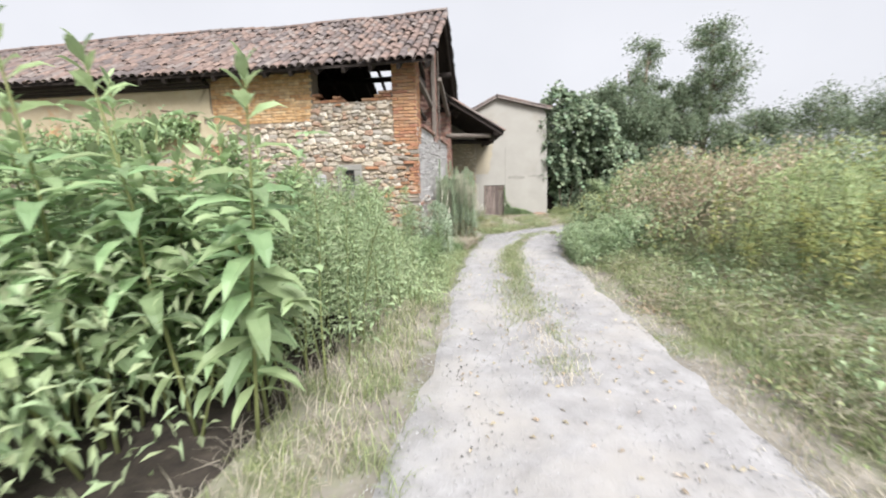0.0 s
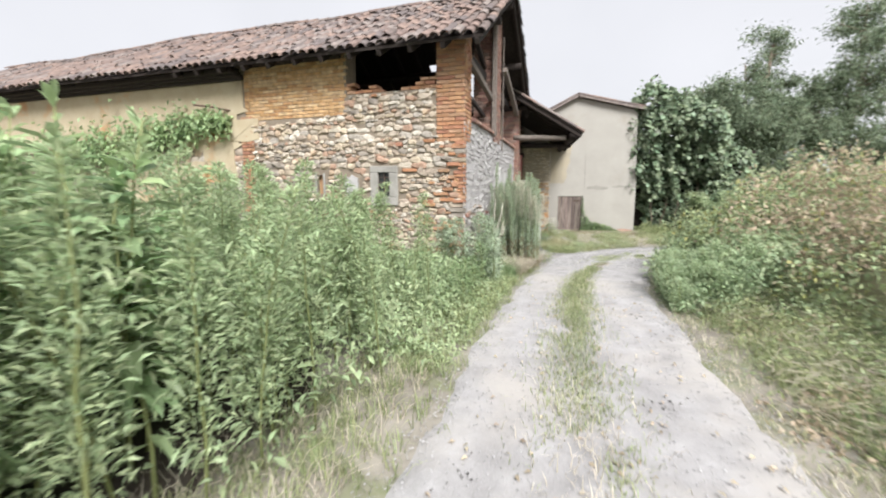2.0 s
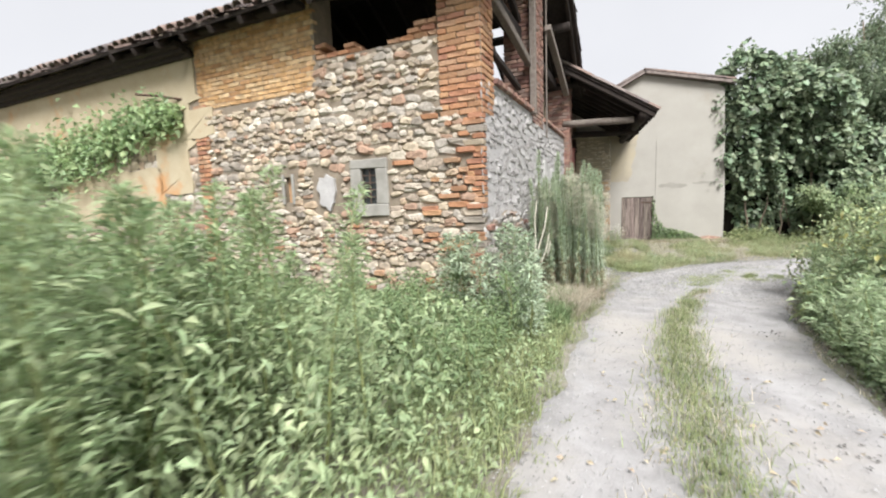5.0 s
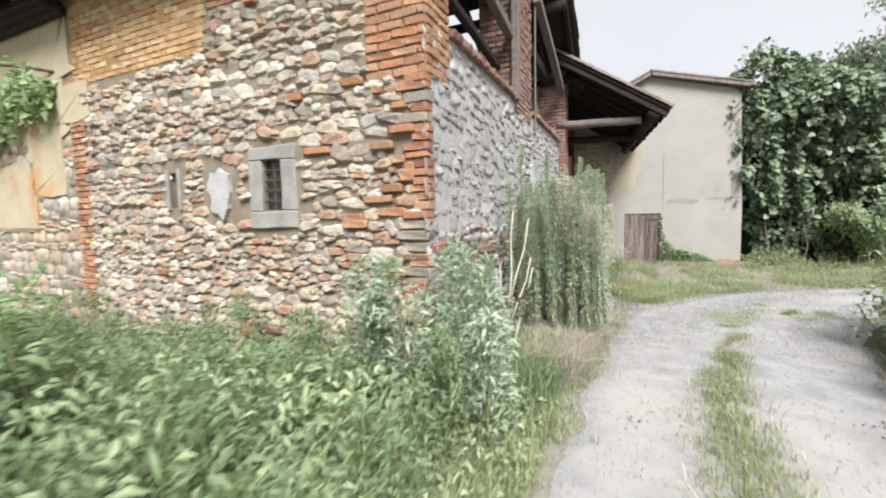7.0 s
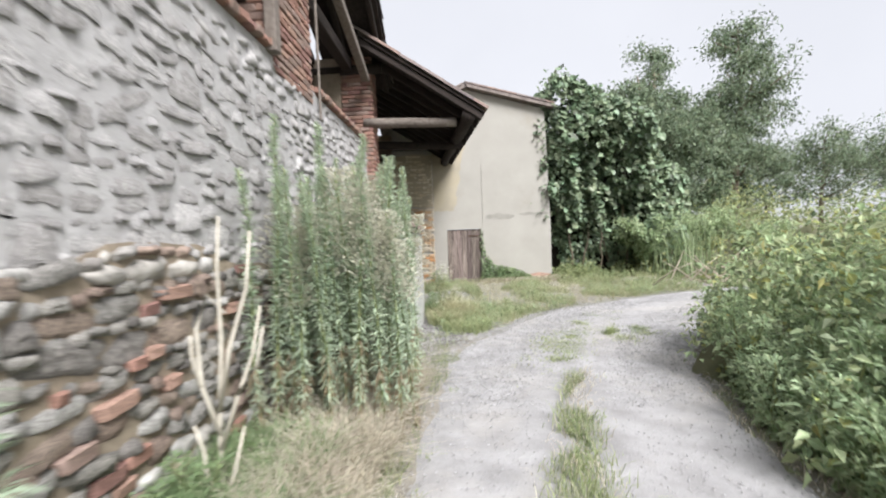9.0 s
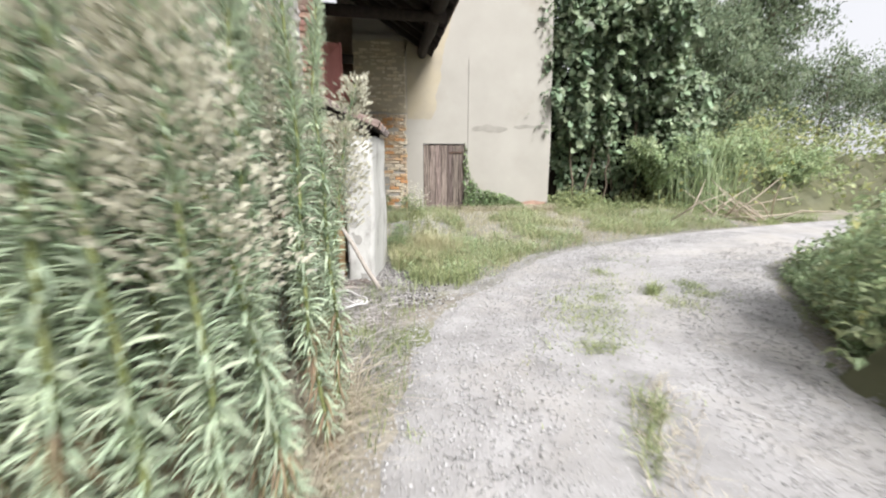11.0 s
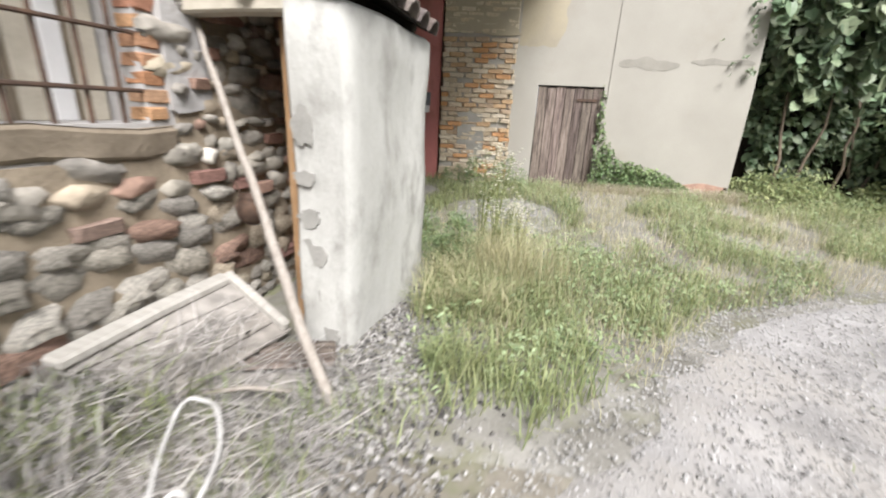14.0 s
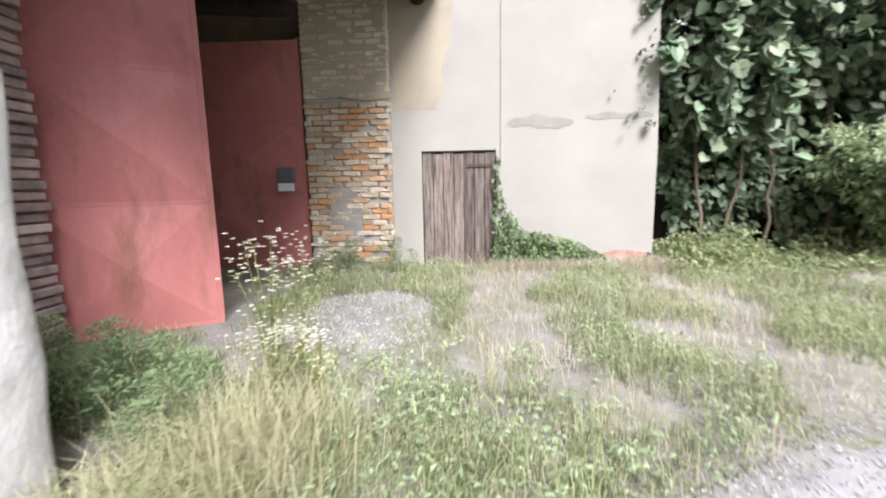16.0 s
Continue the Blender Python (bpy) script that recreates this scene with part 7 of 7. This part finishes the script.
quoin_brick, quoin_stone, z_ = [], [], -0.2
while z_ < 2.44:
    hq = float(rng_w.uniform(0.055, 0.105))
    wq = float(rng_w.uniform(0.14, 0.32))
    row_ = (0.012 + rng_w.uniform(0, 0.012) - wq / 2, 0.035 - rng_w.uniform(0, 0.03), z_ + hq / 2, wq, 0.13, hq - 0.012)
    (quoin_brick if hq < 0.08 else quoin_stone).append(row_)
    z_ += hq
bricks(front, quoin_brick, "brick")
bricks(front, quoin_stone, "stone")
bricks(front, [(p, 0.035 - rng_w.uniform(0, 0.055), q, w * 0.93, 0.12, h * 0.88) for p, q, w, h in bricks_front], "brick", 260)


def brick_face(x0, x1, z0, z1, y, step=0.076, length=0.25, out=0.0, ragged=0.01, joint=0.012):
    items, k, z = [], 0, z0
    while z + step < z1:
        x = x0 - (length / 2 if k % 2 else 0)
        while x < x1 - 0.03:
            a, b = max(x, x0), min(x + length, x1)
            if b - a > 0.05:
                items.append(((a + b) / 2, y + 0.05 - out - rng_w.uniform(0, ragged), z + step / 2, b - a - joint, 0.12, step - joint - 0.002))
            x += length
        z += step
        k += 1
    return items


# ochre-washed brick band and the plastered stretch further along
band = Soup()
for x, y, z, sx, sy, sz in brick_face(-5.05, -2.5, 3.06, EAVE - 0.05, 0.0, step=0.07, ragged=0.006, joint=0.004):
    m = Matrix.Translation((x, y, z)) @ Matrix.Diagonal((sx, sy, sz, 1))
    me = brick_mesh("brick", int(rng_w.integers(5)))
    band.add(np.array([(m @ v.co)[:] for v in me.vertices]), [list(f.vertices) for f in me.polygons])
part("brick_band", band, M["ochre_brick"], front, "ochre-washed brick band", kind="stuff")
strip = Soup()
for x, y, z, sx, sy, sz in brick_face(-5.2, -4.86, 0.2, 3.2, 0.0, out=0.0):
    m = Matrix.Translation((x, y - 0.01, z)) @ Matrix.Diagonal((sx, sy, sz, 1))
    me = brick_mesh("brick", int(rng_w.integers(5)))
    strip.add(np.array([(m @ v.co)[:] for v in me.vertices]), [list(f.vertices) for f in me.polygons])
part("brick_strip", strip, M["brick_i"], front, "orange brick quoin strip", kind="stuff")


def ragged_panel(x0, x1, z0, z1, y0, y1, edge=0.12, step=0.16, seed=0.0):
    """A thin coat of plaster with an uneven outline."""
    xs = np.arange(x0, x1 + step, step)
    pts = [(x, z1 + edge * noise.noise((x * 1.9, seed, 3.1))) for x in xs] + [(x1 + edge * noise.noise((seed, z * 1.9, 8.8)), z) for z in np.arange(z1, z0, -step)]
    pts += [(x, z0 + 2 * edge * noise.noise((x * 1.7, seed, 6.4))) for x in xs[::-1]] + [(x0 + edge * noise.noise((seed, z * 1.9, 1.7)), z) for z in np.arange(z0, z1, step)]
    return prism(Soup(), pts, y0, y1)


part("plaster_coat", ragged_panel(-18.9, -5.25, 2.55, 4.35, -0.022, 0.02, 0.15), M["ochre"], front, "yellow ochre plaster, stained and flaking")
part("plaster_edge", ragged_panel(-5.42, -5.08, 3.2, 4.15, -0.026, 0.02, 0.06, seed=2), M["ochre"], front)
low = Soup()
for p, q, w, h, flat in courses(-11, -5.3, 0.0, 2.5, 0.14, rng_w, 0.2):
    k = int(rng_w.integers(8))
    low.add(PILLOWS[k][0] * np.array([w, 0.03, h]) + np.array([p, 0.008, q]), PILLOWS[k][1])
part("stonework", low, M["stone_i"], front, smooth=True, kind="stuff")
for x0, x1, z0, z1, sd in ((-9.5, -6.2, 1.2, 2.2, 4), (-6.3, -5.4, 1.7, 2.6, 5), (-5.5, -4.7, 2.6, 3.1, 9)):
    part("plaster_patch", ragged_panel(x0, x1, z0, z1, -0.06 if x0 > -3 else -0.03, 0.02, 0.06, 0.1, sd), M["cement"] if x0 > -3 else M["ochre"], front)
# small window with its cement surround
win = part("window", box(Soup(), SURR[0] + 0.03, SURR[1] - 0.03, -0.01, 0.02, SURR[2] + 0.03, WIN[2] - 0.01), M["cement"], barn, "small barred window in a cement surround")
for v in ((SURR[0], WIN[0], WIN[2], WIN[3]), (WIN[1], SURR[1], WIN[2], WIN[3]), (SURR[0], SURR[1], WIN[3], SURR[3])):
    part("surround", bevel_box(v[0], v[1], -0.036, 0.03, v[2], v[3], 0.012, 0.03, 3), M["cement"], win)
part("sill", bevel_box(SURR[0], SURR[1], -0.038, 0.03, SURR[2], WIN[2], 0.012, 0.03, 3), M["cement"], win)
part("pane", box(Soup(), WIN[0], WIN[1], 0.05, 0.056, WIN[2], WIN[3]), M["glass"], win)
for z in np.linspace(WIN[2] + 0.1, WIN[3] - 0.1, 4):
    part("bar", tube(Soup(), [(WIN[0], 0.02, z), (WIN[1], 0.02, z)], 0.008, 6), M["iron"], win)
part("bar", tube(Soup(), [((WIN[0] + WIN[1]) / 2, 0.02, WIN[2]), ((WIN[0] + WIN[1]) / 2, 0.02, WIN[3])], 0.008, 6), M["iron"], win)
part("slit_frame", bevel_box(SLIT[0] - 0.05, SLIT[0], -0.03, 0.03, SLIT[2] - 0.03, SLIT[3] + 0.04, 0.006), M["cement"], barn)
part("slit_frame", bevel_box(SLIT[1], SLIT[1] + 0.05, -0.03, 0.03, SLIT[2] - 0.03, SLIT[3] + 0.04, 0.006), M["cement"], barn)
part("slit_shutter", box(Soup(), SLIT[0], SLIT[1], 0.08, 0.10, SLIT[2], SLIT[3]), M["brown_wood"], barn)
part("iron_bracket", tube(Soup(), [(-6.15, -0.35, 3.42), (-5.8, -0.2, 3.38), (-5.4, 0.02, 3.30)], 0.022, 6), M["iron"], barn, "rusty iron bracket")
# broken sill of the hay opening, stepped bricks
sill_top = lambda a: np.interp(a, [-2.5, -2.35, -2.3, -1.95, -1.9, -1.75, -1.7, -1.3, -1.25, -0.9, -0.85, -0.56], [3.66, 3.66, 3.54, 3.54, 3.60, 3.60, 3.47, 3.47, 3.54, 3.60, 3.70, 3.74])
items = []
for x, y, z, sx, sy, sz in brick_face(-2.5, -0.56, 3.46, 3.78, 0.0, length=0.2):
    if z < sill_top(x):
        items.append((x, 0.12, z, sx, 0.26, sz))
bricks(front, items, "brick")

# brick piers of the barn
for key, (x0, x1, y0, y1, z0, z1) in PIERS.items():
    it = brick_face(x0, x1, z0, z1, y0 - 0.012, joint=0.009)
    it2 = []
    for c, _, z, sx, sy, sz in brick_face(y0, y1, z0, z1, 0.0):
        it2.append((x1 - 0.05 + rng_w.uniform(0, 0.014), c, z + 0.001, 0.12, sx, sz))
    bricks(pier_parts[key], it + it2, "brick" if key == "corner_pier" else "side_brick", 290)
# brick coping on the side wall, falling towards the rear
cop = [(-0.06, b, np.interp(b, [0.5, 4.4, 7], [SIDE_TOP + 0.02, SIDE_TOP + 0.06, SIDE_TOP + 0.03]) + 0.008 * (i % 2), 0.26, 0.126, 0.07) for i, b in enumerate(np.arange(0.5, 6.7, 0.13)) if not 2.75 < b < 3.9]
bricks(sidew, cop, "side_brick")

# side wall: smeared stones above, bare cobbles below and round the barred window
side_holes = [(BARWIN[0] - 0.14, BARWIN[1] + 0.14, BARWIN[2] - 0.16, BARWIN[3] + 0.1)]
bare_top = lambda b: np.interp(b, [0, 0.3, 1.2, 2.2, 3.6, 4.4, 4.9, 6.2, 7], [1.0, 1.1, 1.25, 1.0, 0.95, 1.2, 1.28, 1.6, 1.8])
grey_st, bare_st, red = [], [], []
for p, q, w, h, flat in courses(0.02, 6.75, -0.75, 2.86, 0.105, rng_w, 0.015):
    if inside(p, q, side_holes, 0.0):
        continue
    if q < bare_top(p):
        if flat or rng_w.random() < 0.10:
            red.append((p, q, min(w, 0.26), min(h, 0.085)))
        else:
            bare_st.append((p, q, w * 0.95, h * 0.88, rng_w.uniform(0.02, 0.055)))
    else:
        grey_st.append((p, q + rng_w.normal() * 0.02, w * rng_w.uniform(0.85, 1.2), h * rng_w.uniform(0.75, 1.15), rng_w.uniform(0.008, 0.036)))
SIDE_FACE = lambda p, q: Matrix.Translation((-0.006, p, q)) @ Matrix.Rotation(math.pi / 2, 4, "Z")
bt = lambda b: float(bare_top(b)) + 0.03 * math.sin(9 * b)
pan = Soup()
prism(pan, [(4.84, -0.8), (0.02, -0.8)] + [(b, bt(b)) for b in np.linspace(0.02, 4.84, 30)], -0.012, 0.1)
prism(pan, [(5.86, -0.8), (4.84, -0.8), (4.84, BARWIN[2] - 0.15), (5.86, BARWIN[2] - 0.15)], -0.012, 0.1)
prism(pan, [(6.98, -0.8), (5.86, -0.8)] + [(b, bt(b)) for b in np.linspace(5.86, 6.98, 8)], -0.012, 0.1)
bare_panel = part("bare_masonry", pan, M["dark_mortar"], barn, "bare cobbles in earth mortar", m=Matrix.Rotation(math.pi / 2, 4, "Z"))
part("corner_render", box(Soup(), 0.0, 0.003, 0.01, TH, 0.97, 2.48), M["render"], barn)
bare_face = lambda p, q: Matrix.Translation((p, -0.010, q))
lay(bare_panel, [s_ for s_ in bare_st if s_[0] > 3.0], bare_face, "side_stone", "side_stone_i", 0.06, lambda p, q: p > 3.9, 170)
# darker, duller cobbles on the stretch up to b = 3.0
lay(bare_panel, [s_ for s_ in bare_st if s_[0] <= 3.0], bare_face, "foot_stone", "foot_stone_i", 0.06, lambda p, q: p < 2 and q > 0.1, 120)
bricks(bare_panel, [(p, 0.02 - rng_w.uniform(0, 0.03), q, w * 0.93, 0.12, h * 0.85) for p, q, w, h in red], "side_brick", 100)
lay(sidew, grey_st, SIDE_FACE, "grey_stone", "grey_stone_i", 0.04, lambda p, q: p < 3.2 and 1.2 < q < 2.8, 280, True)

part("render_patch", ragged_panel(3.75, 4.82, 1.22, 2.05, -0.035, 0.05, 0.16, 0.09, 71), M["white"], sidew, "broken grey render", m=Matrix.Rotation(math.pi / 2, 4, "Z"))
part("render_patch", ragged_panel(5.86, 6.05, 0.7, 1.75, -0.03, 0.05, 0.08, 0.07, 73), M["render"], sidew, "broken grey render", m=Matrix.Rotation(math.pi / 2, 4, "Z"))
# barred window
bw = part("barred_window", bevel_box(-0.03, 0.035, BARWIN[0] - 0.14, BARWIN[1] + 0.12, BARWIN[2] - 0.15, BARWIN[2] - 0.01, 0.02, 0.035, 4), M["mortar"], barn, "barred window with broken grey shutters")
part("shutter", box(Soup(), -0.26, -0.24, BARWIN[0], BARWIN[1], BARWIN[2], BARWIN[3]), M["dark_mortar"], bw)
for k in range(6):
    b0 = BARWIN[0] + 0.02 + 0.12 * k
    part("slat", bevel_box(-0.235, -0.215, b0, b0 + (0.105 if k % 2 else 0.085), BARWIN[2], BARWIN[3] - 0.05 * (k % 3), 0.004, 0.006), M["paper" if k in (1, 4) else "bleached"], bw)
for k in range(5):
    b0 = BARWIN[0] + 0.08 + 0.14 * k
    part("upright_bar", tube(Soup(), [(-0.02, b0, BARWIN[2] - 0.01), (-0.02, b0, BARWIN[3])], 0.011, 6), M["iron"], bw)
for k in range(4):
    z0 = BARWIN[2] + 0.14 + 0.24 * k
    part("cross_bar", tube(Soup(), [(-0.005, BARWIN[0] - 0.03, z0), (-0.005, BARWIN[1] + 0.03, z0)], 0.010, 6), M["iron"], bw)
jb = []
for k in range(12):
    z0 = BARWIN[2] + 0.04 + 0.078 * k
    jb += [(-0.05, BARWIN[1] + 0.05 + 0.02 * (k % 2), z0, 0.12, 0.11 + 0.04 * (k % 2), 0.062), (-0.06, BARWIN[0] - 0.05 - 0.02 * (k % 2), z0, 0.10, 0.10 + 0.04 * (k % 2), 0.062)]
bricks(bw, jb, "brick")

# gate pier bricks: bare below, smeared above
it = brick_face(PX0, PX1, -0.45, 1.95, PY, ragged=0.03)
bricks(pier, [(i[0] + 0.01 * rng_w.normal(), i[1], i[2] + 0.003 * rng_w.normal(), i[3] * rng_w.uniform(0.9, 1.06), i[4], i[5] + 0.007) for i in it if rng_w.random() < 0.96], "dirty_brick")
bricks(pier, brick_face(PX0, PX1, 1.96, 3.55, PY + 0.006, ragged=0.012), "tan_brick")
part("smear_coat", ragged_panel(PX0 + 0.03, PX1 - 0.03, 1.98, 3.5, PY - 0.010, PY + 0.02, 0.05, 0.08, 61), M["tan_coat"], pier, "old tan plaster smeared over the bricks")
part("lime_patch", ragged_panel(0.85, 1.3, 0.1, 0.75, PY - 0.022, PY + 0.02, 0.08, 0.07, 15), M["cement"], pier)
# stains and repairs on the facade
edge_ = [(2.42 + 0.19 * (z - 1.85) + 0.07 * noise.noise((z * 4.1, 0.3, 2.0)) + 0.03 * noise.noise((z * 13.0, 0.3, 5.0)), z) for z in np.linspace(1.85, 4.4, 36)]
foot_ = [(x, 1.82 + 0.09 * noise.noise((x * 4.0, 5.0, 1.0)) + 0.03 * noise.noise((x * 13.0, 5.0, 1.0))) for x in np.linspace(1.8, 2.38, 12)]
part("upper_coat", prism(Soup(), foot_ + edge_ + [(1.8, 4.4)], HY - 0.003, HY + 0.02), M["tan_coat"], house, "older tan plaster showing through")
part("base_patch", ragged_panel(3.3, 5.35, -0.5, -0.22, HY - 0.012, HY + 0.02, 0.08, 0.1, 23), M["side_brick_i"], house)


blob = [(-2.43 + 0.16 * (1 + 0.5 * noise.noise((math.cos(a) * 2, math.sin(a) * 2, 1.0))) * math.cos(a), 1.6 + 0.25 * (1 + 0.4 * noise.noise((math.cos(a) * 2, math.sin(a) * 2, 7.0))) * math.sin(a)) for a in np.linspace(0, 6.2832, 26)[:-1]]
part("lime_patch", prism(Soup(), blob, -0.045, 0.02), M["render"], front, "rough white lime patch")


def smear(x0, x1, zc, h, y0, y1, seed):
    """A long thin mark with soft, wavy upper and lower edges."""
    u = np.linspace(0.02, 0.98, 14)
    top = [(x0 + (x1 - x0) * t, zc + h * math.sin(math.pi * t) ** 0.5 * (0.55 + 0.45 * noise.noise((t * 5, seed, 0.3)))) for t in u]
    low = [(x0 + (x1 - x0) * t, zc - h * math.sin(math.pi * t) ** 0.5 * (0.45 + 0.4 * noise.noise((t * 6, seed, 4.3)))) for t in u[::-1]]
    return prism(Soup(), low + top, y0, y1)


part("damp_mark", smear(3.36, 4.3, 1.60, 0.15, HY - 0.004, HY + 0.01, 1.0), M["soot_mark"], house, "grey damp mark")
part("damp_mark", smear(4.42, 5.36, 1.66, 0.10, HY - 0.004, HY + 0.01, 2.0), M["soot_mark"], house, "grey damp mark")
# grey patches where the porch wall has lost its whitewash
def blot(cx, cz, rx_, rz_, y0, y1, seed):
    """A worn patch with a rounded, uneven outline."""
    turn = np.linspace(0, 2 * math.pi, 31)[:-1]
    grow = [1 + 0.45 * noise.noise((1.6 * math.cos(a), 1.6 * math.sin(a), seed)) + 0.2 * noise.noise((4 * math.cos(a), 4 * math.sin(a), seed)) for a in turn]
    return prism(Soup(), [(cx + rx_ * g_ * math.cos(a), cz + rz_ * g_ * math.sin(a)) for a, g_ in zip(turn, grow)], y0, y1)


for k, (cx, cz, rx_, rz_) in enumerate(((0.13, 0.66, 0.065, 0.085), (0.12, 0.42, 0.06, 0.035), (0.14, 0.22, 0.07, 0.045), (0.13, 0.02, 0.075, 0.08), (0.12, -0.2, 0.06, 0.05), (0.15, 0.88, 0.04, 0.05), (0.20, -0.42, 0.09, 0.05))):
    part("bare_patch", blot(cx, cz, rx_, rz_, -0.012, 0.03, 3.0 * k), M["bare_grey"], hut, "grey patch bare of whitewash", m=HUT)
